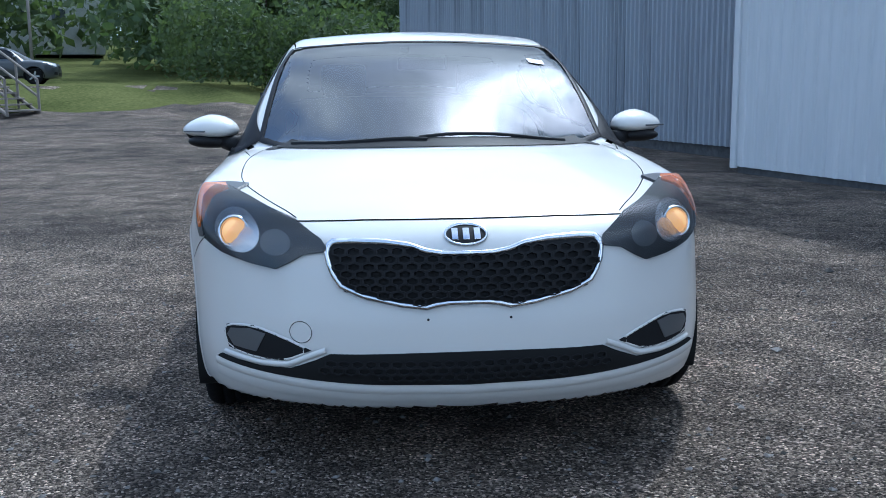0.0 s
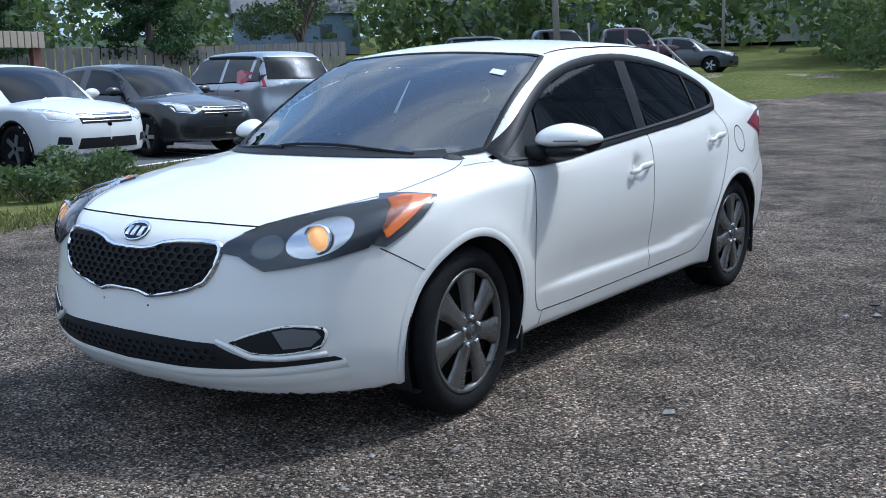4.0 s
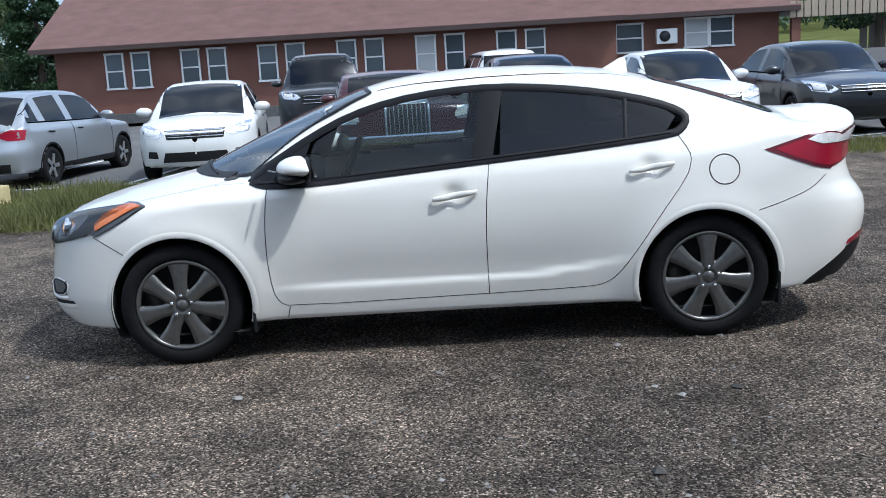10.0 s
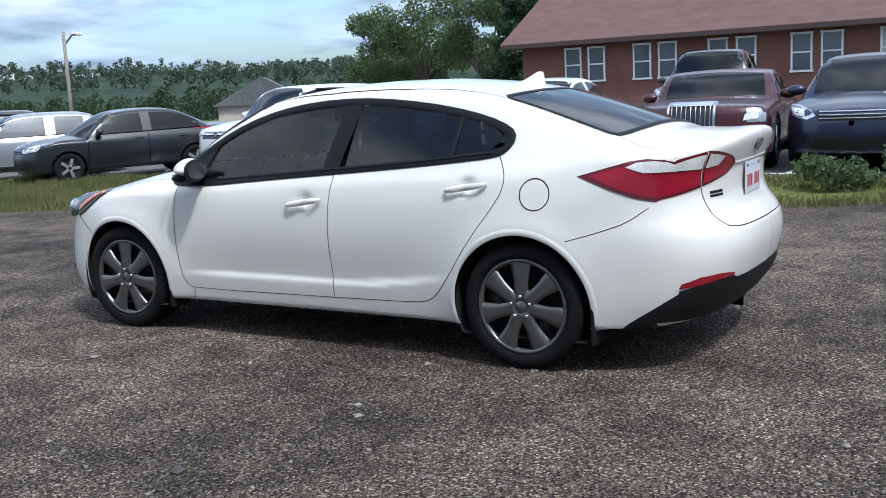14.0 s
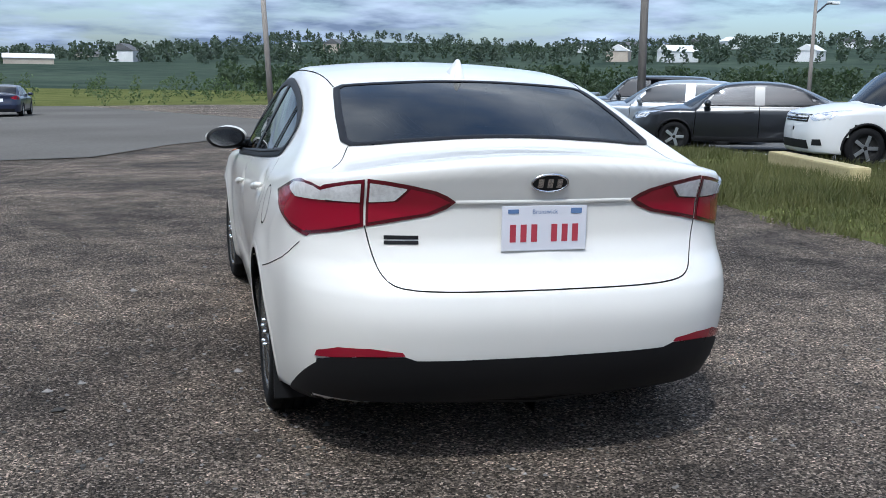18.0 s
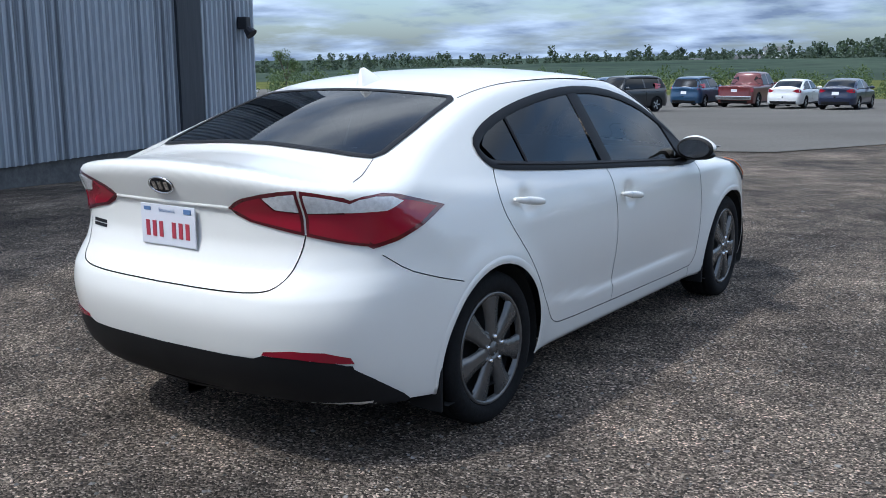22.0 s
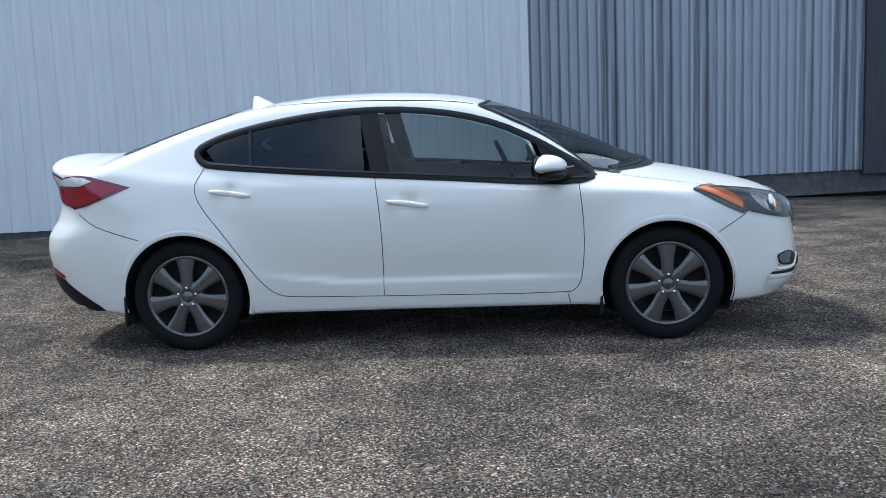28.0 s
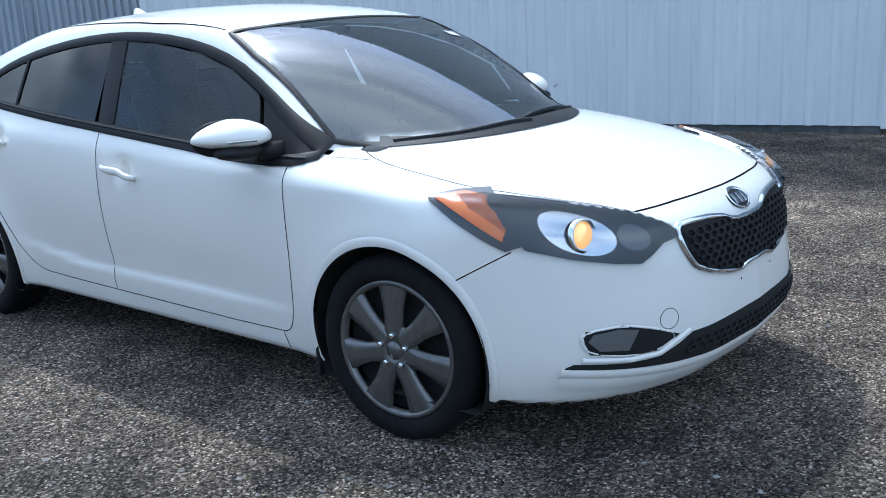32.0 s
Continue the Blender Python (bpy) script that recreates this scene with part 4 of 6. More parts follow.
        lay("rear_reflector", car, RED, patch(sh, mirrored([(0.50, 0.468), (0.60, 0.478), (0.70, 0.472), (0.76, 0.448), (0.765, 0.426), (0.62, 0.450), (0.49, 0.457)], s), "tail", 1, 0.006, 0.02), "red bumper reflector")
        side_val = [(1.80, 0.20), (1.88, 0.265), (1.99, 0.335), (2.12, 0.42), (2.2, 0.45), (2.2, 0.20)]
        lay("rear_valance_side", car, BLACK, patch(sh, side_val, "side", s, 0.005, 0.025))
    val = full([(0, 0.437), (0.45, 0.437), (0.49, 0.452), (0.62, 0.448), (0.76, 0.415), (0.765, 0.30), (0.60, 0.265), (0, 0.255)])
    lay("rear_valance", car, BLACK, patch(sh, val, "tail", 1, 0.003, 0.06, 0.012, 0.012), "black lower rear bumper")
    badge(car, sh, 0.0, 1.03, "tail", 0.064, 0.030)
    # plate and dealer badge, writing as bars
    bm = bmesh.new()
    box(bm, 0.005, 2.2475, 0.872, 0.305, 0.006, 0.154, 0.002)
    pl = part("number_plate", bm, PLATE, car, "white number plate with red characters and a blue top")
    for i in range(6):
        bm = bmesh.new()
        box(bm, (0.118 if i < 3 else 0.084) - 0.038 * i, 2.2515, 0.856, 0.021, 0.002, 0.060)
        part("plate_mark", bm, PLATE_RED, pl, "red bar")
    for x, w, h in ((0.118, 0.038, 0.014), (-0.108, 0.04, 0.018)):
        bm = bmesh.new()
        box(bm, x, 2.2515, 0.931, w, 0.002, h)
        part("plate_print", bm, BLUE, pl, "blue print")
    lay("trunk_crease", car, WHITE, ribbon(sh, [(-0.315, 0.962), (0, 0.962), (0.315, 0.962)], "tail", 1, 0.016, 0.001, False, 0.004, 0.02), "lip over the plate")
    txt = bpy.data.curves.new("plate_name", "FONT")
    txt.body, txt.size, txt.align_x = "Brunswick", 0.022, "CENTER"
    t_ob = put("plate_name", txt, pl, "green lettering", pose(0.005, 2.2522, 0.922, 90, 0, 180))
    txt.materials.append(BLUE)
    for w, h, z, mat in ((0.112, 0.013, 0.843, BLACK), (0.112, 0.012, 0.826, BLACK)):
        lay("dealer_badge", car, mat, patch(sh, [(0.49 - w / 2, z - h / 2), (0.49 + w / 2, z - h / 2), (0.49 + w / 2, z + h / 2), (0.49 - w / 2, z + h / 2)], "tail", 1, 0.003, 0.03, 0.003), "small dark dealer badge")
    # fin, spoiler lip
    bm = bmesh.new()
    zr = float(sh.c["roof"](0.96)) - 0.012, float(sh.c["roof"](1.12)) - 0.012
    f0 = [bm.verts.new(v) for v in ((0.026, 0.96, zr[0]), (-0.026, 0.96, zr[0]), (-0.028, 1.12, zr[1]), (0.028, 1.12, zr[1]), (0.005, 1.08, zr[1] + 0.098), (-0.005, 1.08, zr[1] + 0.098), (-0.005, 1.11, zr[1] + 0.095), (0.005, 1.11, zr[1] + 0.095))]
    for f in ((0, 1, 5, 4), (1, 2, 6, 5), (2, 3, 7, 6), (3, 0, 4, 7), (4, 5, 6, 7)):
        bm.faces.new([f0[i] for i in f])
    bmesh.ops.bevel(bm, geom=list(bm.edges), offset=0.004, segments=2, affect="EDGES")
    part("antenna_fin", bm, WHITE, car, "white shark-fin antenna", smooth=True)
    cabin(car)
    return car


def mirror_shell(s):
    bm = bmesh.new()
    bmesh.ops.create_uvsphere(bm, u_segments=28, v_segments=16, radius=1)
    for v in bm.verts:
        x, y, z = v.co
        v.co.z = z * (1.0 if z > 0 else 0.55)
        if y > 0:
            v.co.y = y * 0.35
        k = 1.0 - 0.28 * max(0, x * s)
        v.co = Vector((s * 0.925 + 0.125 * v.co.x, -0.685 + 0.115 * v.co.y + 0.05 * (s * v.co.x), 0.983 + 0.068 * v.co.z * k))
    return bm


def comb(sh, parent, outline, size, ratio, name, depth):
    """Raised honeycomb walls over an outline on the nose."""
    o = np.array(outline)
    verts, faces = [], []
    rows = int((o[:, 1].max() - o[:, 1].min()) / (size * ratio * 1.5)) + 2
    cols = int((o[:, 0].max() - o[:, 0].min()) / (size * 1.732)) + 2
    for r in range(rows):
        for c in range(cols):
            cx = o[:, 0].min() + (c + 0.5 * (r % 2)) * size * 1.732
            cz = o[:, 1].min() + r * size * ratio * 1.5
            ring = []
            for k in range(6):
                a = math.pi / 6 + k * math.pi / 3
                ring.append((math.cos(a), math.sin(a)))
            pts_o = [(cx + size * a * 0.98, cz + size * ratio * b * 0.98) for a, b in ring]
            pts_i = [(cx + size * a * 0.74, cz + size * ratio * b * 0.74) for a, b in ring]
            allp = np.array(pts_o)
            if not inside(outline, allp[:, 0], allp[:, 1]).all():
                continue
            po, no = sh.drape(pts_o, "nose", 1, 0.008)
            pi_, ni = sh.drape(pts_i, "nose", 1, 0.008)
            b0 = len(verts)
            verts += [tuple(v) for v in po + no * depth * 0.6] + [tuple(v) for v in pi_ + ni * depth * 0.6] + [tuple(v) for v in pi_]
            for k in range(6):
                j = (k + 1) % 6
                faces.append((b0 + k, b0 + j, b0 + 6 + j, b0 + 6 + k))
                faces.append((b0 + 6 + k, b0 + 6 + j, b0 + 12 + j, b0 + 12 + k))
    put(name, mesh_data(name, verts, faces, COMB, False), parent, "black honeycomb mesh")


def badge(car, sh, x, z, how, rx, rz):
    """An oval maker's badge with plain bars."""
    ring = [(x + rx * math.cos(a), z + rz * math.sin(a)) for a in np.linspace(0, 2 * math.pi, 36, endpoint=False)]
    b = lay("badge", car, BLACK, patch(sh, ring, how, 1, 0.006, 0.03, 0.008), "oval black and chrome badge")
    lay("badge_rim", b, CHROME, ribbon(sh, ring, how, 1, 0.007, 0.006, True, 0.003))
    for dx in (-0.033, 0.0, 0.033):
        w, h = 0.009, rz * 0.5
        lay("badge_bar", b, CHROME, patch(sh, [(x + dx - w, z - h), (x + dx + w, z - h), (x + dx + w, z + h), (x + dx - w, z + h)], how, 1, 0.009, 0.02, 0.003))


def cabin(car):
    """Seats, dash, wheel and floor, seen through the glass."""
    bm = bmesh.new()
    box(bm, 0, -0.95, 0.84, 1.36, 0.42, 0.20, 0.07)
    part("dashboard", bm, CABIN, car, "dark grey dashboard", smooth=True)
    bm = bmesh.new()
    box(bm, 0, 0.2, 0.23, 1.5, 3.0, 0.05)
    part("floor_pan", bm, WELL, car)
    for x in (0.36, -0.36):
        bm = bmesh.new()
        box(bm, x, -0.02, 0.50, 0.50, 0.50, 0.16, 0.06)
        box(bm, x, 0.25, 0.80, 0.48, 0.13, 0.62, 0.055, pose(0, 0, 0, -16))
        box(bm, x, 0.36, 1.19, 0.24, 0.09, 0.17, 0.04, pose(0, 0, 0, -10))
        part("front_seat", bm, CABIN, car, "grey cloth front seat", smooth=True)
    bm = bmesh.new()
    box(bm, 0, 0.92, 0.50, 1.30, 0.5, 0.18, 0.06)
    box(bm, 0, 1.22, 0.80, 1.30, 0.14, 0.60, 0.055, pose(0, 0, 0, -20))
    part("rear_bench", bm, CABIN, car, "grey cloth rear bench", smooth=True)
    bm = bmesh.new()
    v, f = [], []
    for i in range(36):
        a = 2 * math.pi * i / 36
        for j in range(8):
            b = 2 * math.pi * j / 8
            r = 0.185 + 0.015 * math.cos(b)
            v.append((r * math.cos(a), r * math.sin(a), 0.015 * math.sin(b)))
    for i in range(36):
        for j in range(8):
            f.append((i * 8 + j, ((i + 1) % 36) * 8 + j, ((i + 1) % 36) * 8 + (j + 1) % 8, i * 8 + (j + 1) % 8))
    bm.free()
    put("steering_wheel", mesh_data("steering_wheel", v, f, BLACK), car, "black steering wheel", pose(0.36, -0.50, 0.92, 65))
    bm = bmesh.new()
    box(bm, 0, -0.42, 1.26, 0.22, 0.03, 0.06, 0.012)
    part("inner_mirror", bm, BLACK, car, "rear-view mirror")



# ---------- parked cars ----------
def paint(name, colour, rough=0.3, metal=0.3):
    m = material(name, colour, rough, metal, coat=0.6)
    return m


P_WHITE = paint("white paint", (0.62, 0.62, 0.61), metal=0.0)
P_SILVER = paint("silver paint", (0.34, 0.36, 0.38), metal=0.6)
P_BLACK = paint("black paint", (0.012, 0.013, 0.016), metal=0.1)
P_NAVY = paint("navy paint", (0.012, 0.018, 0.045), metal=0.3)
P_MAROON = paint("maroon paint", (0.050, 0.008, 0.012), metal=0.2)
P_RED = paint("red paint", (0.11, 0.018, 0.018), metal=0.2)
P_BLUE = paint("blue paint", (0.02, 0.055, 0.11), metal=0.3)
P_GREY = paint("grey paint", (0.07, 0.075, 0.08), metal=0.5)
ALLOY = material("alloy wheel", (0.42, 0.43, 0.44), 0.35, 0.8)
STYLE_CACHE = {}


def style_shape(L, W, H, base, hood, cowl, rf, rr, boot, deck, belt, wr, boxy=0.0, crown=0.10):
    y0, y1, w = -L / 2, L / 2, W / 2
    slope_f = (H - 0.05 - hood) / (rf - cowl)
    slope_r = (H - 0.06 - deck) / (boot - rr)
    mid = (rf + rr) / 2
    roof = curve((cowl - 1.5, hood - 1.5 * slope_f), (cowl, hood), (rf, H - 0.05), (rf + 0.25, H - 0.015), (mid, H), (rr - 0.2, H - 0.02), (rr, H - 0.06), (boot, deck), (boot + 1.5, deck - 1.5 * slope_r))
    dk = curve((y0 - 0.2, hood - 0.34 + 0.2 * boxy), (y0 + 0.05, hood - 0.22 + 0.17 * boxy), (y0 + 0.4, hood - 0.10 + 0.07 * boxy), (cowl, hood - 0.01), (cowl + 0.6, belt - 0.02), (boot - 0.5, belt), (boot, deck - 0.01), (y1 + 0.3, deck - 0.02))
    hi = max(0.36, belt * 0.62)
    r = 1 - 0.6 * boxy
    return Shape(
        wheel_y=(-base / 2 + (L - base) * -0.03, base / 2 - (L - base) * 0.03), wheel_z=wr, arch=wr * 1.17, core=(-L * 0.31, L * 0.31, 0.62), k=0.05, k2=0.06,
        roof=roof, deck=dk, crown=crown * (1 - 0.5 * boxy), deck_crown=0.10 * (1 - 0.6 * boxy), bow_f=0.5 * r, bow_fy=cowl, bow_r=0.35 * r, bow_ry=boot,
        half=curve((y0, w * (0.94 + 0.04 * boxy)), (y0 + 0.6, w * 0.985), (0, w), (y1 - 0.6, w * 0.985), (y1, w * (0.95 + 0.03 * boxy))),
        tuck=curve((0.15, 0.07 * r), (0.3, 0.03 * r), (hi, 0.0), (belt - 0.12, 0.012), (belt, 0.05), (belt + 0.2, 0.14)),
        belt=curve((y0, belt - 0.03), (0, belt), (y1, belt + 0.05)),
        sill=curve((y0, w * 0.88), (0, w * 0.92), (y1, w * 0.88)), lean=curve((y0, 0.45 * (1 - 0.4 * boxy)), (y1, 0.42 * (1 - 0.4 * boxy))),
        nose=curve((0.15, y0 + 0.12 * r), (0.3, y0 + 0.02), (0.5, y0), (hood - 0.25, y0 + 0.04 * r), (hood - 0.05, y0 + 0.14 * r), (H, y0 + 1.2)),
        nose_plan=curve((0, 0), (w * 0.5, 0.05 * r), (w * 0.8, 0.2 * r), (w * 0.95, 0.45 * r), (w * 1.2, 1.1)),
        tail=curve((0.15, y1 - 0.15), (0.35, y1 - 0.02), (0.55, y1), (deck - 0.2, y1 - 0.06 * r), (deck, y1 - 0.05 * r), (max(deck + 0.05, H), y1 - 0.32 if deck > belt + 0.3 else y1 - 0.05)),
        tail_plan=curve((0, 0), (w * 0.5, 0.03 * r), (w * 0.8, 0.13 * r), (w * 0.95, 0.35 * r), (w * 1.2, 1.1)),
        under=curve((y0, 0.22), (y1, 0.26)))


STYLES = {
    #         L     W     H     base  hood  cowl   rf     rr    boot  deck  belt  wheel boxy
    "sedan": (4.58, 1.77, 1.46, 2.65, 0.96, -1.25, -0.35, 0.95, 1.75, 1.08, 0.95, 0.31, 0.0),
    "hatch": (4.45, 1.76, 1.52, 2.62, 0.98, -1.20, -0.30, 1.35, 2.10, 1.02, 0.97, 0.31, 0.0),
    "suv": (4.50, 1.83, 1.68, 2.65, 1.07, -1.20, -0.40, 1.75, 2.20, 1.12, 1.06, 0.34, 0.1),
    "pickup": (5.70, 1.98, 1.88, 3.55, 1.20, -1.45, -0.75, 0.75, 1.00, 1.22, 1.18, 0.39, 0.45),
    "van": (5.0, 1.95, 1.76, 3.0, 1.05, -1.55, -0.75, 2.1, 2.42, 1.15, 1.02, 0.33, 0.2),
    "classic": (5.85, 2.02, 1.40, 3.05, 0.98, -0.85, -0.25, 1.05, 1.55, 0.97, 0.93, 0.35, 0.85),
}


def simple_wheel(parent, x, y, wr, s):
    key = ("wheel", wr)
    if key not in STYLE_CACHE:
        t = wr / 0.315
        STYLE_CACHE[key] = (
            mesh_data("tyre", *lathe([(0.20 * t, -0.19), (0.29 * t, -0.2), (0.315 * t, -0.17), (0.315 * t, -0.03), (0.29 * t, 0.005), (0.215 * t, 0.0), (0.20 * t, -0.02)], 28), RUBBER),
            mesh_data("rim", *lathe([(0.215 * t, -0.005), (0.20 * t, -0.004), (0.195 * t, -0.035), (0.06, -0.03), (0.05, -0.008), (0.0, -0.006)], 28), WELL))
        bm = bmesh.new()
        for k in range(5):
            box(bm, -0.012, 0.115 * t, 0, 0.02, 0.17 * t, 0.06, 0.006, None)
            bmesh.ops.rotate(bm, verts=bm.verts, cent=(0, 0, 0), matrix=Matrix.Rotation(2 * math.pi / 5, 3, "X"))
        me = bpy.data.meshes.new("spokes")
        bm.to_mesh(me)
        bm.free()
        me.materials.append(ALLOY)
        STYLE_CACHE[("spokes", wr)] = me
    ty, rim = STYLE_CACHE[key]
    w = put("wheel", rim, parent, "", pose(x, y, wr, 0, 0, 0 if s > 0 else 180))
    put("tyre", ty, w)
    put("spokes", STYLE_CACHE[("spokes", wr)], w, "five-spoke alloy")


def base_car(kind):
    """Builds one car of a kind at the origin, nose at -y."""
    L, W, H, base, hood, cowl, rf, rr, boot, deck, belt, wr, boxy = STYLES[kind]
    sh = style_shape(*STYLES[kind])
    car = thing("parked_car", "parked car", "car", "cars parked round the yard")
    p, q, _ = sh.shell(80, 64, 18)
    w = W / 2
    c = p[q].mean(1)
    hole = np.zeros(len(q), bool)
    for wy in sh.wheel_y:
        dy, dz = p[:, 1] - wy, p[:, 2] - wr
        r = np.hypot(dy, dz)
        near = (np.abs(r - sh.arch) < 0.03) & (np.abs(p[:, 0]) > w * 0.6)
        k = sh.arch / np.maximum(r, 1e-6)
        uv = np.stack([wy + dy * k, wr + dz * k], -1)
        for s in (1, -1):
            i = np.nonzero(near & (np.sign(p[:, 0]) == s))[0]
            if len(i):
                p[i] = sh.drape(uv[i], "side", s)[0]
        hole |= (np.hypot(c[:, 1] - wy, c[:, 2] - wr) < sh.arch) & (np.abs(c[:, 0]) > w * 0.55)
    nr = sh.normal(p)
    put("body", mesh_data("body", p, q[~hole], P_WHITE, True, nr), car)
    bm = bmesh.new()
    box(bm, 0, 0, wr + 0.12, W * 0.8, L * 0.86, 0.3)
    part("underbody", bm, WELL, car)
    # glass
    ys = np.linspace(cowl + 0.46, boot - 0.12, 26)
    zt = sh.c["roof"](ys) - 0.10 - 0.06 * boxy
    zb = sh.c["belt"](ys) + 0.03
    ok = zt > zb + 0.10
    ys, zt, zb = ys[ok], zt[ok], zb[ok]
    b_post = (ys[0] + ys[-1]) / 2 - 0.05
    for s in (1, -1):
        cuts = [(ys[0] - 0.2, b_post - 0.04), (b_post + 0.04, ys[-1] - (0.45 if kind in ("suv", "van", "hatch") else -0.1))]
        if kind in ("suv", "van", "hatch"):
            cuts.append((ys[-1] - 0.38, ys[-1] + 0.1))
        for lo, hi in cuts:
            m = (ys >= lo) & (ys <= hi)
            if m.sum() < 3:
                continue
            o = list(zip(ys[m], zt[m])) + list(zip(ys[m][::-1], zb[m][::-1]))
            lay("side_window", car, GLASS_DARK, patch(sh, o, "side", s, 0.004, 0.12, 0.006))
        lay("window_trim", car, SATIN, ribbon(sh, list(zip(ys, zb - 0.015)), "side", s, 0.02, 0.005))
        lay("door_gap", car, SEAM, ribbon(sh, [(b_post, belt), (b_post, 0.32)], "side", s, 0.012, 0.002))
        lay("door_gap", car, SEAM, ribbon(sh, [(cowl + 0.28, belt - 0.04), (cowl + 0.25, 0.32)], "side", s, 0.012, 0.002))
        lay("sill", car, BLACK, ribbon(sh, [(sh.wheel_y[0] + wr * 1.2, 0.29), (sh.wheel_y[1] - wr * 1.2, 0.29)], "side", s, 0.09, 0.003, False, 0.004))
        for hy in (b_post - 0.2, b_post + 0.75):
            lay("door_handle", car, CHROME if boxy > 0.4 else BLACK, ribbon(sh, [(hy - 0.09, belt - 0.12), (hy + 0.09, belt - 0.11)], "side", s, 0.025, 0.004, False, 0.02))
        bm = bmesh.new()
        bmesh.ops.create_uvsphere(bm, u_segments=12, v_segments=8, radius=1, matrix=Matrix.Translation((s * (w * 0.98 + 0.06), cowl + 0.5, belt + 0.06)) @ Matrix.Diagonal((0.13, 0.07, 0.075, 1)))
        part("mirror", bm, P_WHITE, car, smooth=True)
        for wy in sh.wheel_y:
            simple_wheel(car, s * (w - 0.02), wy, wr, s)
            v, f = lathe([(sh.arch, 0.0), (sh.arch, -0.25), (0.05, -0.25)], 28)
            put("wheel_well", mesh_data("wheel_well", [(s * (w - 0.03 + x), wy + yy, max(0.17, wr + zz)) for x, yy, zz in v], f, WELL), car)
            arc = [(wy + sh.arch * math.cos(a), max(0.24, wr + sh.arch * math.sin(a))) for a in np.linspace(-0.1, math.pi + 0.1, 30)]
            lay("arch_lip", car, BLACK if kind in ("suv", "pickup") else SATIN, ribbon(sh, arc, "side", s, 0.035, 0.002, False, 0.006))
        # lamps
        zl = hood - 0.24
        if boxy > 0.7:
            head = [(w * 0.70, zl - 0.06), (w * 0.93, zl - 0.06), (w * 0.93, zl + 0.12), (w * 0.70, zl + 0.12)]
        else:
            head = [(w * 0.50, zl - 0.02), (w * 0.62, zl - 0.07), (w * 0.86, zl - 0.03), (w * 0.92, zl + 0.12), (w * 0.78, zl + 0.11), (w * 0.58, zl + 0.05)]
        lamp = lay("headlamp", car, BOWL, patch(sh, mirrored(head, s), "nose", 1, 0.004, 0.08), "clear headlamp")
        lay("lamp_cover", lamp, CLEAR, patch(sh, mirrored([(w * 0.66, zl - 0.035), (w * 0.84, zl - 0.01), (w * 0.85, zl + 0.08), (w * 0.68, zl + 0.05)], s), "nose", 1, 0.008, 0.08))
        if kind in ("suv", "van"):
            tl = [(w * 0.80, belt - 0.05), (w * 0.93, belt - 0.05), (w * 0.90, belt + 0.22), (w * 0.80, belt + 0.26)]
        elif kind == "pickup":
            tl = [(w * 0.84, belt - 0.32), (w * 0.95, belt - 0.32), (w * 0.95, belt - 0.02), (w * 0.84, belt - 0.02)]
        else:
            tl = [(w * 0.50, deck - 0.17), (w * 0.70, deck - 0.25), (w * 0.90, deck - 0.25), (w * 0.92, deck - 0.10), (w * 0.75, deck - 0.08)]
        lay("tail_lamp", car, RED, patch(sh, mirrored(tl, s), "tail", 1, 0.005, 0.08), "red tail lamp")
        fo = [(w * 0.62, 0.36), (w * 0.80, 0.37), (w * 0.78, 0.47), (w * 0.64, 0.46)]
        lay("fog_lamp", car, BLACK, patch(sh, mirrored(fo, s), "nose", 1, 0.004, 0.08))
    lay("windshield", car, GLASS_DARK, patch(sh, [(-w * 0.74, cowl + 0.16), (-w * 0.3, cowl + 0.03), (w * 0.3, cowl + 0.03), (w * 0.74, cowl + 0.16), (w * 0.68, rf - 0.02), (-w * 0.68, rf - 0.02)], "top", 1, 0.005, 0.12))
    if boot - rr > 0.55:
        lay("rear_window", car, GLASS_DARK, patch(sh, [(-w * 0.66, rr + 0.08), (w * 0.66, rr + 0.08), (w * 0.72, boot - 0.12), (-w * 0.72, boot - 0.12)], "top", 1, 0.005, 0.12))
    elif kind != "pickup":
        lay("rear_window", car, GLASS_DARK, patch(sh, [(-w * 0.66, H - 0.14), (w * 0.66, H - 0.14), (w * 0.74, belt + 0.08), (-w * 0.74, belt + 0.08)], "tail", 1, 0.005, 0.12))
    if boxy > 0.7:
        g = [(-0.30, 0.50), (0.30, 0.50), (0.30, hood - 0.06), (-0.30, hood - 0.06)]
        gr = lay("grille", car, GREY_METAL, patch(sh, g, "nose", 1, 0.02, 0.1, 0.03), "upright chrome grille")
        lay("grille_frame", gr, CHROME, ribbon(sh, g, "nose", 1, 0.04, 0.02, True, 0.02))
        for k in range(9):
            lay("grille_bar", gr, CHROME, ribbon(sh, [(-0.25 + 0.0625 * k, 0.52), (-0.25 + 0.0625 * k, hood - 0.09)], "nose", 1, 0.012, 0.022, False, 0.01))
        bm = bmesh.new()
        box(bm, 0, -L / 2 - 0.06, 0.45, W * 0.98, 0.16, 0.14, 0.03)
        part("front_bumper", bm, CHROME, car, "long chrome bumper")
        bm = bmesh.new()
        box(bm, 0, L / 2 + 0.05, 0.45, W * 0.98, 0.14, 0.14, 0.03)
        part("rear_bumper", bm, CHROME, car)
    else:
        gh = 0.09 if kind != "pickup" else 0.17
        g = [(-w * 0.46, zl - gh), (w * 0.46, zl - gh), (w * 0.5, zl + 0.04), (-w * 0.5, zl + 0.04)]
        gr = lay("grille", car, BLACK, patch(sh, g, "nose", 1, 0.004, 0.1), "dark grille")
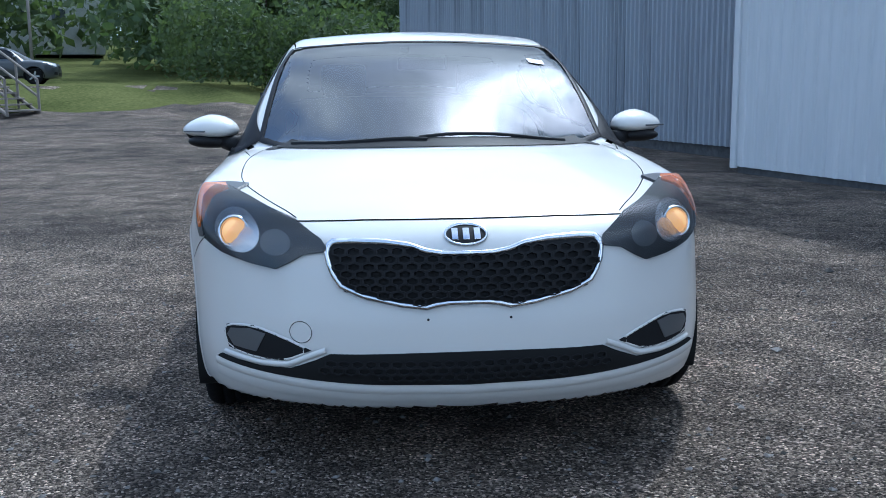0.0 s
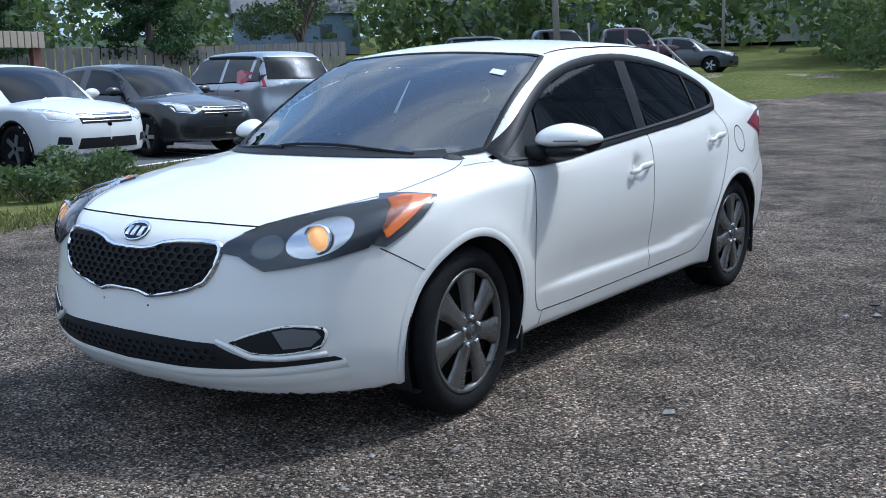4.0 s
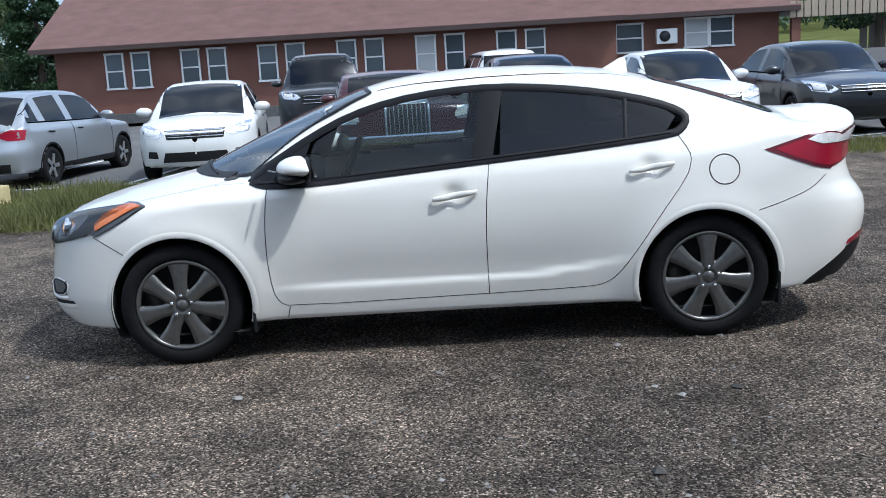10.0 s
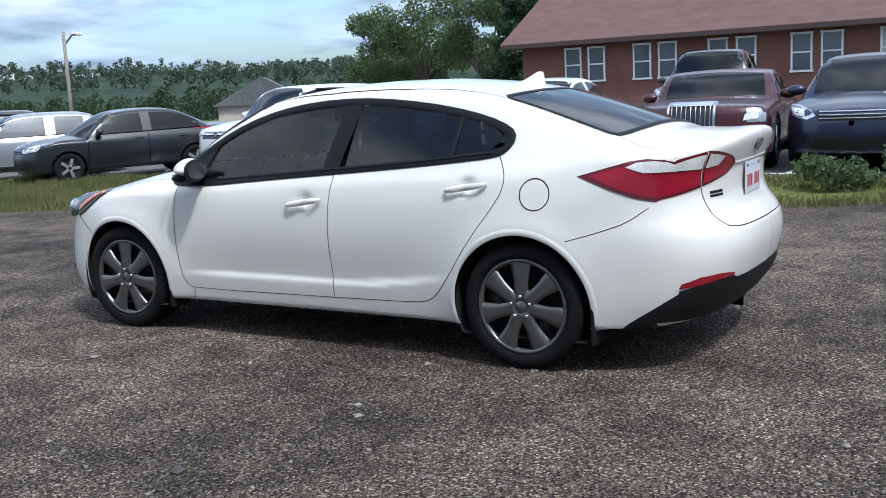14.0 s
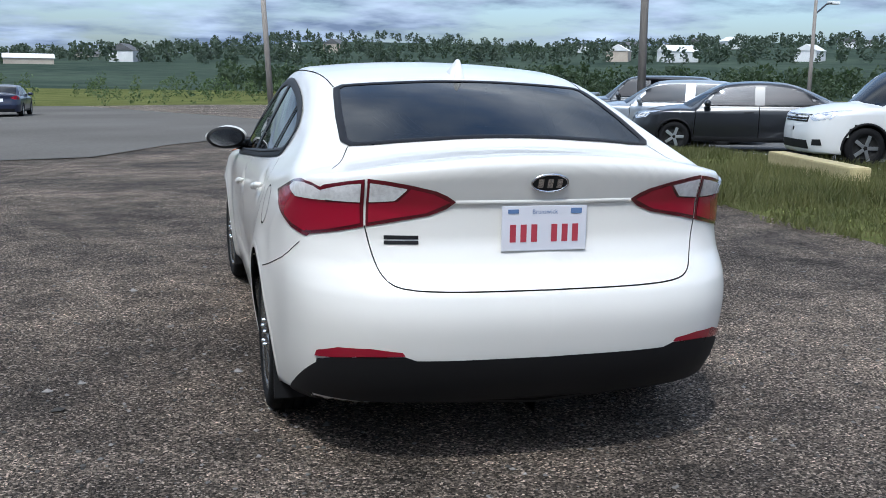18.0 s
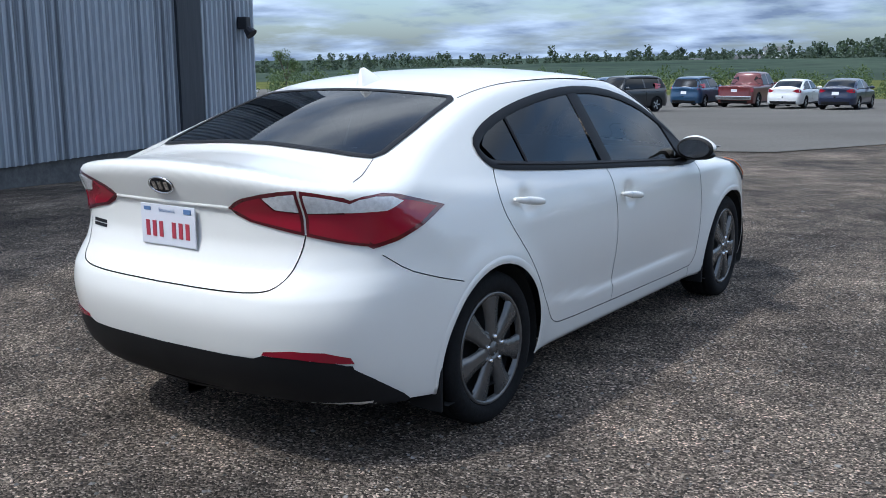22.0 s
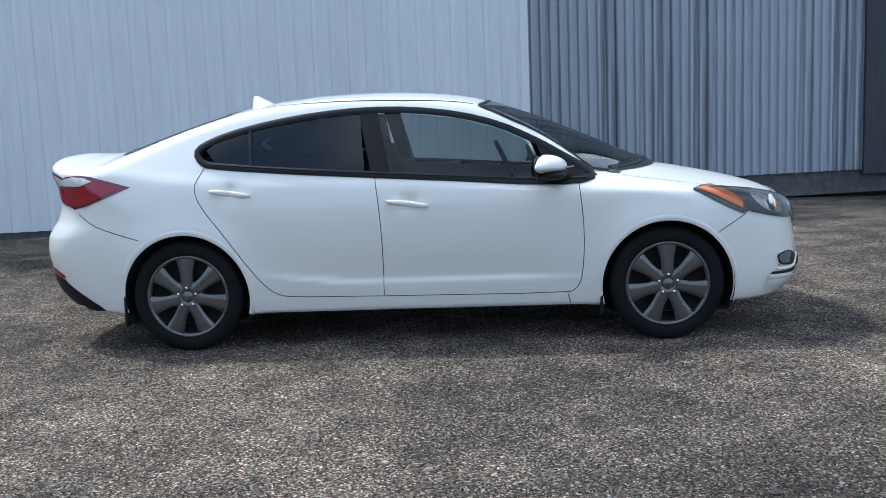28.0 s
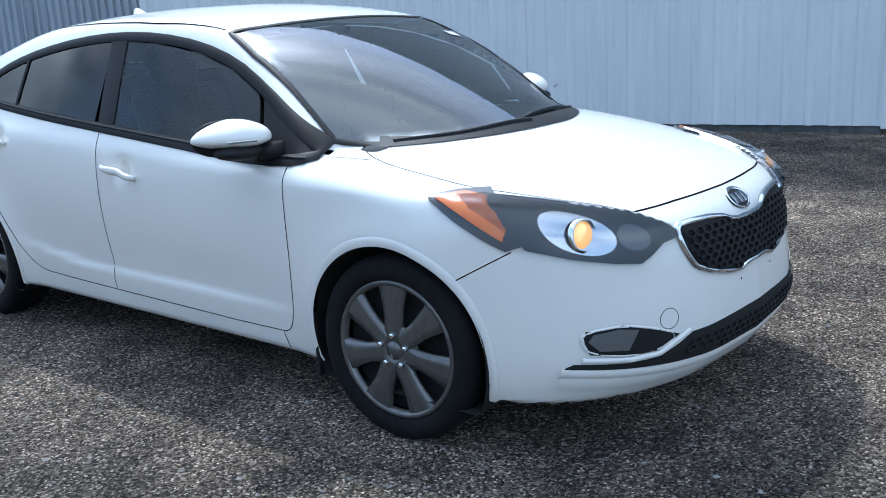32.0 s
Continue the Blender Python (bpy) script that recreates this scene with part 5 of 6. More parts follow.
        for k in range(3):
            zz = zl - gh + 0.03 + k * (gh + 0.02) / 2.6
            lay("grille_bar", gr, CHROME, ribbon(sh, [(-w * 0.45, zz), (w * 0.45, zz)], "nose", 1, 0.014, 0.006, False, 0.008))
        lay("lower_intake", car, BLACK, patch(sh, [(-w * 0.55, 0.30), (w * 0.55, 0.30), (w * 0.5, 0.44), (-w * 0.5, 0.44)], "nose", 1, 0.004, 0.1), "dark lower intake")
        lay("rear_plate", car, PLATE, patch(sh, [(-0.155, deck - 0.36), (0.155, deck - 0.36), (0.155, deck - 0.21), (-0.155, deck - 0.21)], "tail", 1, 0.008, 0.1))
        lay("rear_bumper", car, BLACK, patch(sh, [(-w * 0.7, 0.29), (w * 0.7, 0.29), (w * 0.72, 0.42), (-w * 0.72, 0.42)], "tail", 1, 0.006, 0.1))
    if kind == "pickup":
        bm = bmesh.new()
        box(bm, 0, L / 2 + 0.02, 0.56, W * 0.94, 0.16, 0.2, 0.03)
        part("rear_step_bumper", bm, CHROME, car)
    if kind in ("suv", "van"):
        for s in (1, -1):
            lay("roof_rail", car, SATIN, ribbon(sh, [(s * w * 0.66, rf + 0.2), (s * w * 0.68, rr - 0.2)], "top", 1, 0.03, 0.01, False, 0.035))
    return car


GREY_METAL = material("dark radiator", (0.03, 0.03, 0.035), 0.5, 0.4)


def park(kind, mat, x, y, rz, label, scale=1.0):
    """One parked car at x, y; rz 0 has its nose at -y."""
    m = pose(x, y, land(x, y) + (0.02 if x < -8 or y < -14 else 0.0), 0, 0, rz) @ Matrix.Scale(scale, 4)
    if kind not in STYLE_CACHE:
        car = base_car(kind)
        STYLE_CACHE[kind] = car
        car.matrix_basis = m
    else:
        car = copy_thing(STYLE_CACHE[kind], pose(x, y, land(x, y) + (0.02 if x < -8 or y < -14 else 0.0), 0, 0, rz))
    tagged(car, label)
    for o in car.children:
        if o.name.split(".")[0] in ("body", "mirror"):
            o.material_slots[0].link = "OBJECT"
            o.material_slots[0].material = mat
    return car



# ---------- ground ----------
GRAVEL = gravel_material()
TURF = grained("rough grass ground", (0.055, 0.065, 0.022), (0.14, 0.145, 0.055), 9.0, 0.95, 0.5, 40, big=0.35)
ASPHALT = grained("worn grey asphalt", (0.085, 0.085, 0.088), (0.16, 0.158, 0.155), 30.0, 0.9, 0.35, 140, big=0.3)
ASPHALT_PALE = grained("pale dusty asphalt", (0.095, 0.090, 0.083), (0.15, 0.141, 0.13), 14.0, 0.92, 0.3, 120, big=0.12)
# hillside green is greyed and paled: haze of distance put into the colour
WOODS = grained("distant wooded hillside with painted haze", (0.028, 0.042, 0.034), (0.066, 0.086, 0.064), 0.16, 1.0, 0.0, big=0.02)
for _m in (TURF, WOODS, ASPHALT, ASPHALT_PALE):
    _m.node_tree.nodes["Principled BSDF"].inputs["Specular IOR Level"].default_value = 0.0
LINE = grained("worn white road paint", (0.45, 0.45, 0.44), (0.75, 0.75, 0.73), 30, 0.8)


def hill(x, y):
    """Far hills and the bank behind the yard."""
    r = math.hypot(x, y)
    yaw = math.degrees(math.atan2(-x, y)) % 360
    k = float(HILL_TOP(yaw))
    far = k * 700 * float(np.clip((r - 160) / 540, 0, 1)) ** 1.3 if r > 160 else 0.0
    n = noise.noise((x * 0.006, y * 0.006, 3)) * min(1, max(0, (r - 200) / 300)) * 9
    d = y * 0.9 - x * 0.4
    bank = min(0.2 * max(0, d - 26), 1.0) + min(0.055 * max(0, d - 38), 5.0)
    bank *= min(1.0, max(0.0, (-0.5 - x + 0.06 * max(0, y - 30)) / 5))
    return far + n + bank


HILL_TOP = curve((0, 0.03), (100, 0.034), (150, 0.032), (168, 0.026), (180, 0.020), (186, 0.015), (193, 0.006), (200, 0.0), (208, -0.006), (216, -0.013), (240, -0.013), (262, -0.005), (330, 0.02), (360, 0.03))


def land(x, y):
    return ground_z(x, y) + hill(x, y)


def steps_out():
    a = list(np.arange(-75, 75.1, 1.5))
    g, d = 75.0, 3.0
    out = []
    while g < 2600:
        g += d
        d *= 1.28
        out.append(g)
    return np.array([-v for v in reversed(out)] + a + out)


def make_ground():
    ax = steps_out()
    n = len(ax)
    v = [(x, y, land(x, y)) for y in ax for x in ax]
    f, mats = [], []
    for j in range(n - 1):
        for i in range(n - 1):
            f.append((j * n + i, j * n + i + 1, (j + 1) * n + i + 1, (j + 1) * n + i))
            x, y = (ax[i] + ax[i + 1]) / 2, (ax[j] + ax[j + 1]) / 2
            r = math.hypot(x, y)
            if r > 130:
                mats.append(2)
            elif -14 < x < 70 and -70 < y < 33 + 0.3 * max(0, x):
                mats.append(0)
            else:
                mats.append(1)
    me = mesh_data("ground", v, f, GRAVEL)
    me.materials.append(TURF)
    me.materials.append(WOODS)
    me.polygons.foreach_set("material_index", mats)
    tagged(put("ground", me), "dark gravel yard running out to fields and wooded hills", "ground", kind="structure")


def sheet(name, outline, mat, lift, step, label, category, kind="structure", rough=0.0):
    uv, tris, n = fill(outline, step)
    v = []
    for x, y in uv:
        low = 0.07 if rough and len(v) < n else 0.0
        v.append((x, y, land(x, y) + lift - low + rough * noise.noise((x * 1.3, y * 1.3, 0))))
    return tagged(put(name, mesh_data(name, v, tris, mat)), label, category, kind=kind)


STRIP_NEAR = [(-2.4, -23), (-3.2, -12.5), (-4.2, -9.5), (-4.6, -7.0), (-4.4, -5.0), (-4.05, -3.4), (-4.3, -2), (-4.8, 0), (-5.5, 2.2), (-6.5, 4.2), (-7.6, 7.5), (-9.2, 11.5), (-10.6, 16), (-11.2, 23), (-11.6, 30)]
STRIP_FAR = [(-17.5, 30), (-16, 23), (-13.2, 16), (-10.6, 10.8), (-9.0, 6.5), (-8.2, 2), (-8.1, -2), (-8.9, -5), (-9.6, -8), (-9.8, -12), (-9.0, -18), (-8.0, -24)]
make_ground()
sheet("grass_strip", rounded(STRIP_NEAR + STRIP_FAR, 1), TURF, 0.03, 0.8, "rough grass strip between the yard and the car lot", "grass", rough=0.03)
sheet("grass_bank", rounded([(0.6, 31.2), (-2, 30.6), (-4.5, 29.3), (-7, 26.6), (-9.6, 25.0), (-11.3, 24.5), (-11.7, 29.5), (-17.4, 29.8), (-26, 44), (-40, 70), (-10, 80), (8, 70), (3, 40)], 1), TURF, 0.03, 1.3, "rough grass bank rising behind the yard", "grass bank", rough=0.05)
sheet("car_lot", rounded([(p[0] + 0.15, p[1]) for p in STRIP_FAR] + [(-9.0, -40), (-40, -40), (-48, -10), (-46, 26)], 0), ASPHALT, 0.022, 1.6, "grey asphalt car lot with painted bays", "car lot")
sheet("far_lot", [(13.5, -9.8), (7, -11.2), (4.9, -13.9), (2.8, -14.4), (1.4, -18), (-1.6, -22.5), (-3.0, -32), (8, -70), (70, -70), (70, -6), (30, -6)], ASPHALT_PALE, 0.018, 1.6, "pale dusty asphalt lot", "car lot")


def stripes():
    """White lines along the lot's edge and between its bays."""
    v, f = [], []
    edge = resample(np.array(STRIP_FAR), 0.5, False)
    for a, b in zip(edge, edge[1:]):
        t = (b - a) / np.linalg.norm(b - a)
        nrm = np.array([-t[1], t[0]]) * 0.06
        off = np.array([-0.25, 0])
        q = [a + off - nrm, b + off - nrm, b + off + nrm, a + off + nrm]
        i = len(v)
        v += [(x, y, land(x, y) + 0.034) for x, y in q]
        f.append((i, i + 1, i + 2, i + 3))
    for y0 in np.arange(-13, 16, 2.75):
        x0 = float(np.interp(y0, [p[1] for p in reversed(STRIP_FAR)], [p[0] for p in reversed(STRIP_FAR)])) - 0.3
        for k in range(5):
            a, b = x0 - 1.05 * k, x0 - 1.05 * (k + 1)
            i = len(v)
            v += [(a, y0 - 0.05 + 0.12 * k, land(a, y0) + 0.034), (b, y0 - 0.05 + 0.12 * (k + 1), land(b, y0) + 0.034), (b, y0 + 0.05 + 0.12 * (k + 1), land(b, y0) + 0.034), (a, y0 + 0.05 + 0.12 * k, land(a, y0) + 0.034)]
            f.append((i, i + 3, i + 2, i + 1))
    tagged(put("lot_marking", mesh_data("lot_marking", v, f, LINE, False)), "worn white bay lines on the lot", "road marking", kind="structure")


stripes()

# ---------- the metal shed ----------
SHEET_WHITE = grained("white ribbed sheet steel", (0.58, 0.61, 0.62), (0.70, 0.72, 0.73), 2.2, 0.42, 0.05, 80, stretch=(4, 4, 0.35), per_object=0.08)
SHEET_DARK = grained("weathered bare sheet steel", (0.045, 0.052, 0.064), (0.37, 0.40, 0.44), 2.6, 0.5, 0.1, 60, metal=0.0, stretch=(9, 9, 0.16), per_object=0.3, big=1.2)
EDGE_WHITE = material("white corner trim", (0.66, 0.68, 0.69), 0.4)
WHITE_DIR = Vector((-0.2377, 0.9713, 0))
DARK_DIR = Vector((-0.2567, 0.9665, 0))


def sheet_panel(name, width, height, ribs, mat, rib=0.022):
    """A ribbed sheet in the x-z plane that faces -y."""
    prof = []
    for k in range(ribs):
        a = k * width / ribs
        w = width / ribs
        prof += [(a, 0), (a + w * 0.55, 0), (a + w * 0.66, -rib), (a + w * 0.88, -rib), (a + w * 0.99, 0)]
    prof.append((width, 0))
    v, f = [], []
    zs = [0.0, height * 0.5, height]
    for z in zs:
        v += [(x, y, z) for x, y in prof]
    n = len(prof)
    for j in range(len(zs) - 1):
        for i in range(n - 1):
            f.append((j * n + i, j * n + i + 1, (j + 1) * n + i + 1, (j + 1) * n + i))
    return mesh_data(name, v, f, mat, False)


def wall_run(name, start, run, length, z0, height, panel_w, ribs, mat, label, rib):
    """A wall of sheets that runs from start against run, seen from the yard."""
    ang = math.degrees(math.atan2(-run.y, -run.x))
    wall = thing(name, label, "wall", kind="structure", at=pose(start[0], start[1], 0, 0, 0, ang))
    n = max(1, round(length / panel_w))
    me = sheet_panel("panel", length / n, height, ribs, mat, rib)
    for k in range(n):
        put("panel", me, wall, "", pose(k * length / n, 0.0, z0))
    return wall, ang, n


white_top = (4.68, 7.65)
wall_w, shed_ang, _ = wall_run("wall_white", white_top, WHITE_DIR, 8.7, 0.05, 6.2, 0.87, 4, SHEET_WHITE, "white ribbed sheet-steel wall of the shed", 0.02)
dark_start = (1.3, 26.6)
wall_d, _, _ = wall_run("wall_dark", dark_start, DARK_DIR, 36.4, 0.12, 7.4, 0.297, 2, SHEET_DARK, "weathered grey ribbed steel wall", 0.05)
DARK_STEEL = grained("dark blue-grey steel", (0.016, 0.019, 0.026), (0.045, 0.05, 0.06), 4.0, 0.6, stretch=(6, 6, 0.3))
CONCRETE = grained("stained concrete footing", (0.05, 0.05, 0.052), (0.13, 0.13, 0.13), 12, 0.9, 0.3)
bm = bmesh.new()
box(bm, 4.35, 0.06, 0.0, 8.6, 0.08, 0.3)
part("footing", bm, CONCRETE, wall_w, "dark concrete footing")
bm = bmesh.new()
box(bm, 18.2, 0.08, 0.0, 36.4, 0.1, 0.5)
part("footing", bm, CONCRETE, wall_d, "dark concrete footing")
for x in (0.0, 8.7):
    bm = bmesh.new()
    box(bm, x, -0.012, 3.15, 0.11, 0.05, 6.25, 0.008)
    part("corner_trim", bm, EDGE_WHITE, wall_w, "white folded corner trim")
bm = bmesh.new()
box(bm, 4.35, 0.72, 3.12, 8.65, 1.32, 6.2)
part("block", bm, SHEET_WHITE, wall_w, "rest of the white shed")
bm = bmesh.new()
box(bm, 18.2, 8.2, 3.75, 36.3, 16.0, 7.5)
part("block", bm, SHEET_DARK, wall_d, "rest of the grey shed")
# flat dark strip set before the sheets; the opening's depth is only colour
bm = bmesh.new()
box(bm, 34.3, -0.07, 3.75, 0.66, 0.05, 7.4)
part("dark_strip", bm, DARK_STEEL, wall_d, "dark upright strip in the wall")
for x, z in ((35.4, 3.1), (35.9, 2.1)):
    bm = bmesh.new()
    box(bm, x, -0.14, z, 0.16, 0.2, 0.22, 0.03)
    rod(bm, (x, -0.2, z - 0.1), (x, -0.3, z - 0.2), 0.07, 0.11, 10)
    part("wall_lamp", bm, GREY_METAL, wall_d, "small wall lamp")
RUST = grained("rusty steel", (0.06, 0.025, 0.015), (0.20, 0.09, 0.05), 25, 0.85, 0.3)
for dx, dy in ((0.0, -0.35), (0.45, -0.2)):
    bm = bmesh.new()
    rod(bm, (0, 0, -0.1), (0, 0, 1.15), 0.075, None, 14)
    bmesh.ops.create_uvsphere(bm, u_segments=14, v_segments=6, radius=0.075, matrix=Matrix.Translation((0, 0, 1.15)))
    e = Vector((*dark_start, 0)) - DARK_DIR * (36.2 + dx * 1.6)
    e += Vector((-0.9659, -0.2588, 0)) * (0.35 + 0.3 * dx)
    tagged(part("bollard", bm, RUST, None, "", pose(e.x, e.y, ground_z(e.x, e.y)), True), "rusty steel bollard at the shed corner", "bollard", "bollards at the shed corner")

# ---------- the brick building ----------
BRICK = grained("brown brick", (0.125, 0.052, 0.036), (0.19, 0.088, 0.062), 60, 0.85, 0.3, big=1.0)
ROOF = grained("brown shingle roof", (0.095, 0.050, 0.042), (0.15, 0.082, 0.070), 18, 0.9, 0.4, stretch=(1, 1, 3))
FRAME_W = material("white window frame", (0.72, 0.72, 0.70), 0.4)
PANE = material("dim window pane", (0.06, 0.075, 0.085), 0.06, spec=0.8)
BLIND = material("pale drawn blind", (0.42, 0.43, 0.43), 0.6)


def brick_building():
    """Long low building; local x runs along its front, which faces -y."""
    h = thing("brick_building", "long brown brick building with a shingle roof and paired white windows", "building", at=pose(-30.35, 2.7, 0.1, 0, 0, 84.9))
    # local +x along the front, -y towards the yard after the turn
    zt = 2.75
    bm = bmesh.new()
    box(bm, -6.6, 4.5, zt / 2, 20.6, 9.0, zt)
    part("wall", bm, BRICK, h, "brown brick wall")
    bm = bmesh.new()
    box(bm, 6.55, 5.0, zt / 2, 5.7, 9.0, zt)
    part("wall", bm, BRICK, h, "brown brick wall")
    bm = bmesh.new()
    box(bm, -4.0, 4.4, 0.18, 26, 9.3, 0.36)
    part("plinth", bm, CONCRETE, h, "dark base")
    for x0, x1, dy, name in ((-17.6, 4.0, 0.0, "roof"), (3.9, 10.0, 0.45, "roof")):
        bm = bmesh.new()
        pr = [(-0.55 + dy, zt - 0.06), (-0.55 + dy, zt + 0.1), (4.6, zt + 3.1), (9.7, zt + 0.1), (9.7, zt - 0.06)]
        a = [bm.verts.new((x0, y, z)) for y, z in pr]
        b = [bm.verts.new((x1, y, z)) for y, z in pr]
        bm.faces.new(a)
        bm.faces.new(b[::-1])
        for i in range(5):
            j = (i + 1) % 5
            bm.faces.new((a[i], b[i], b[j], a[j]))
        bmesh.ops.recalc_face_normals(bm, faces=bm.faces)
        part(name, bm, ROOF, h, "brown shingle roof")
        bm = bmesh.new()
        box(bm, (x0 + x1) / 2, -0.57 + dy, zt + 0.0, x1 - x0, 0.04, 0.16)
        part("fascia", bm, material("dark eaves board", (0.05, 0.03, 0.025), 0.6), h)
    for px in (51, 100, 192, 241, 334, 384, 477, 526, 669, 760, 810):
        window(h, (px + 16 - 784) / 1767 * 36, 0.0, 1.28, 0.66, 1.27)
    door = window(h, (634 - 784) / 1767 * 36, 0.0, 1.28, 0.68, 1.27, BLIND)
    window(h, (990 - 784) / 1767 * 36, 0.5, 1.55, 0.93, 1.0)
    window(h, (1106 - 784) / 1767 * 36, 0.5, 1.62, 0.80, 1.0, BLIND)
    window(h, (1148 - 784) / 1767 * 36, 0.5, 1.62, 0.80, 1.0)
    bm = bmesh.new()
    x = (1053 - 784) / 1767 * 36
    box(bm, x, 0.3, 2.05, 0.72, 0.36, 0.52, 0.02)
    ac = part("air_conditioner", bm, FRAME_W, h, "white wall air conditioner")
    put("fan", mesh_data("fan", *lathe([(0.19, 0.0), (0.19, 0.02), (0.03, 0.03), (0.0, 0.03)], 20), GREY_METAL), ac, "dark round fan", pose(x - 0.08, 0.115, 2.05, 0, 0, -90))
    bm = bmesh.new()
    rod(bm, (-2.5, 3.0, zt + 1.9), (-2.5, 3.0, zt + 3.0), 0.05)
    part("vent_pipe", bm, FRAME_W, h, "white roof vent pipe")
    # canopy beside the building
    c = thing("canopy", "open carport with a ribbed tan fascia", "carport", at=pose(-30.35, 2.7, 0.1, 0, 0, 84.9))
    bm = bmesh.new()
    box(bm, 11.6, 3.0, zt - 0.02, 4.0, 6.0, 0.12)
    part("canopy_roof", bm, GREY_METAL, c)
    tan = material("tan ribbed fascia", (0.33, 0.27, 0.20), 0.6)
    for k in range(16):
        bm = bmesh.new()
        box(bm, 9.75 + 0.245 * k, 0.0, zt - 0.05, 0.21, 0.07, 0.55, 0.01)
        part("fascia_rib", bm, tan, c)
    for x in (9.9, 13.3):
        bm = bmesh.new()
        box(bm, x, 0.25, zt / 2 - 0.1, 0.3, 0.3, zt - 0.3)
        part("canopy_post", bm, BRICK, c)


def window(h, x, y, z, w, t, fill_mat=None):
    bm = bmesh.new()
    for cx, cz, sx, sz in ((x, z + t, w + 0.1, 0.07), (x, z, w + 0.14, 0.07), (x - w / 2, z + t / 2, 0.06, t), (x + w / 2, z + t / 2, 0.06, t), (x, z + t / 2, w, 0.05)):
        box(bm, cx, y - 0.02, cz, sx, 0.09, sz)
    win = part("window", bm, FRAME_W, h, "white double-hung window")
    for k in (0, 1):
        bm = bmesh.new()
        box(bm, x, y - 0.012 + 0.006 * k, z + t * (0.25 + 0.5 * k), w - 0.06, 0.03, t / 2 - 0.06)
        part("pane", bm, fill_mat or PANE, win)
    return win


brick_building()

# ---------- plants ----------
LEAF = grained("summer leaves", (0.045, 0.076, 0.034), (0.112, 0.148, 0.064), 3.0, 0.75)
LEAF_DARK = grained("dark evergreen needles", (0.010, 0.028, 0.012), (0.035, 0.070, 0.026), 3.0, 0.8)
for _m in (LEAF, LEAF_DARK):
    leafy(_m)
LEAF_MID = grained("belt foliage", (0.026, 0.046, 0.028), (0.070, 0.098, 0.052), 3.0, 0.8)
# far crowns take a paler, greyer green that paints in aerial haze
LEAF_HAZED = grained("far foliage with haze in its colour", (0.040, 0.060, 0.048), (0.095, 0.122, 0.092), 3.0, 0.85)
leafy(LEAF_MID)
leafy(LEAF_HAZED)
BARK = grained("grey-brown bark", (0.06, 0.045, 0.035), (0.14, 0.115, 0.09), 14, 0.95, 0.6, stretch=(1, 1, 0.2))
BLADE = grained("meadow grass blades", (0.062, 0.074, 0.024), (0.175, 0.165, 0.066), 1.3, 0.8)
leafy(BLADE, 0.35)
WOOD_POLE = grained("weathered pole timber", (0.16, 0.14, 0.12), (0.30, 0.27, 0.24), 10, 0.9, 0.3, stretch=(1, 1, 0.15))


def leaf_cloud(rng, blobs, count, size):
    """Small leaf quads spread over the skins of several blobs."""
    k = rng.integers(len(blobs), size=count)
    c = np.array([b[0] for b in blobs], float)[k]
    r = np.array([b[1] for b in blobs], float)[k]

    def unit(a):
        return a / np.linalg.norm(a, axis=1)[:, None]
    d = unit(rng.normal(size=(count, 3)))
    p = c + d * r * rng.uniform(0.55, 1.08, (count, 1))
    a = unit(rng.normal(size=(count, 3)) + d * 0.8)
    u = unit(np.cross(a, rng.normal(size=(count, 3))))
    w = np.cross(a, u)
    s = size * rng.uniform(0.6, 1.4, (count, 1))
    v = np.stack([p - u * s, p - w * s * 0.6, p + u * s, p + w * s * 0.6], 1).reshape(-1, 3)
    f = np.arange(count * 4).reshape(-1, 4)
    return v, f


def tree(x, y, height, seed, label, evergreen=False, spread=0.33, leaves=13000):
    rng = np.random.default_rng(seed)
    z0 = land(x, y)
    t = thing("tree", label, "tree", "trees round the yard", pose(x, y, z0, 0, 0, seed * 40))
    bm = bmesh.new()
    rod(bm, (0, 0, -0.2), (0, 0, height * 0.5), height * 0.028, height * 0.014, 9)
    blobs = []
    if evergreen:
        rod(bm, (0, 0, height * 0.5), (0, 0, height * 0.97), height * 0.014, 0.02, 7)
        for k in range(26):
            h = height * (0.14 + 0.83 * k / 26)
            rr = height * 0.25 * (1.02 - h / height) + 0.2
            a = k * 2.4 + rng.uniform(-0.4, 0.4)
            e = (math.cos(a) * rr * 0.75, math.sin(a) * rr * 0.75, h - 0.1)
            rod(bm, (0, 0, h - 0.2), e, 0.05, 0.015, 5)
            blobs.append((e, (rr * 0.55, rr * 0.55, height * 0.05)))
    else:
        for k in range(11):
            a = k * 2.4
            h = height * rng.uniform(0.28, 0.86)
            rr = height * spread * rng.uniform(0.45, 0.95) * (1.25 - 0.6 * h / height)
            e = (math.cos(a) * rr, math.sin(a) * rr, h)
            rod(bm, (0, 0, height * rng.uniform(0.15, 0.3)), e, height * 0.012, 0.03, 6)
            s = height * rng.uniform(0.12, 0.19)
            blobs.append((e, (s, s, s * 0.8)))
        blobs.append(((0, 0, height * 0.85), (height * 0.16,) * 3))
    part("trunk", bm, BARK, t, "branching trunk")
    v, f = leaf_cloud(rng, blobs, leaves, height * 0.009 + 0.022)
    put("crown", mesh_data("crown", v, f, LEAF_DARK if evergreen else LEAF, False), t, "leafy crown with gaps")
    return t


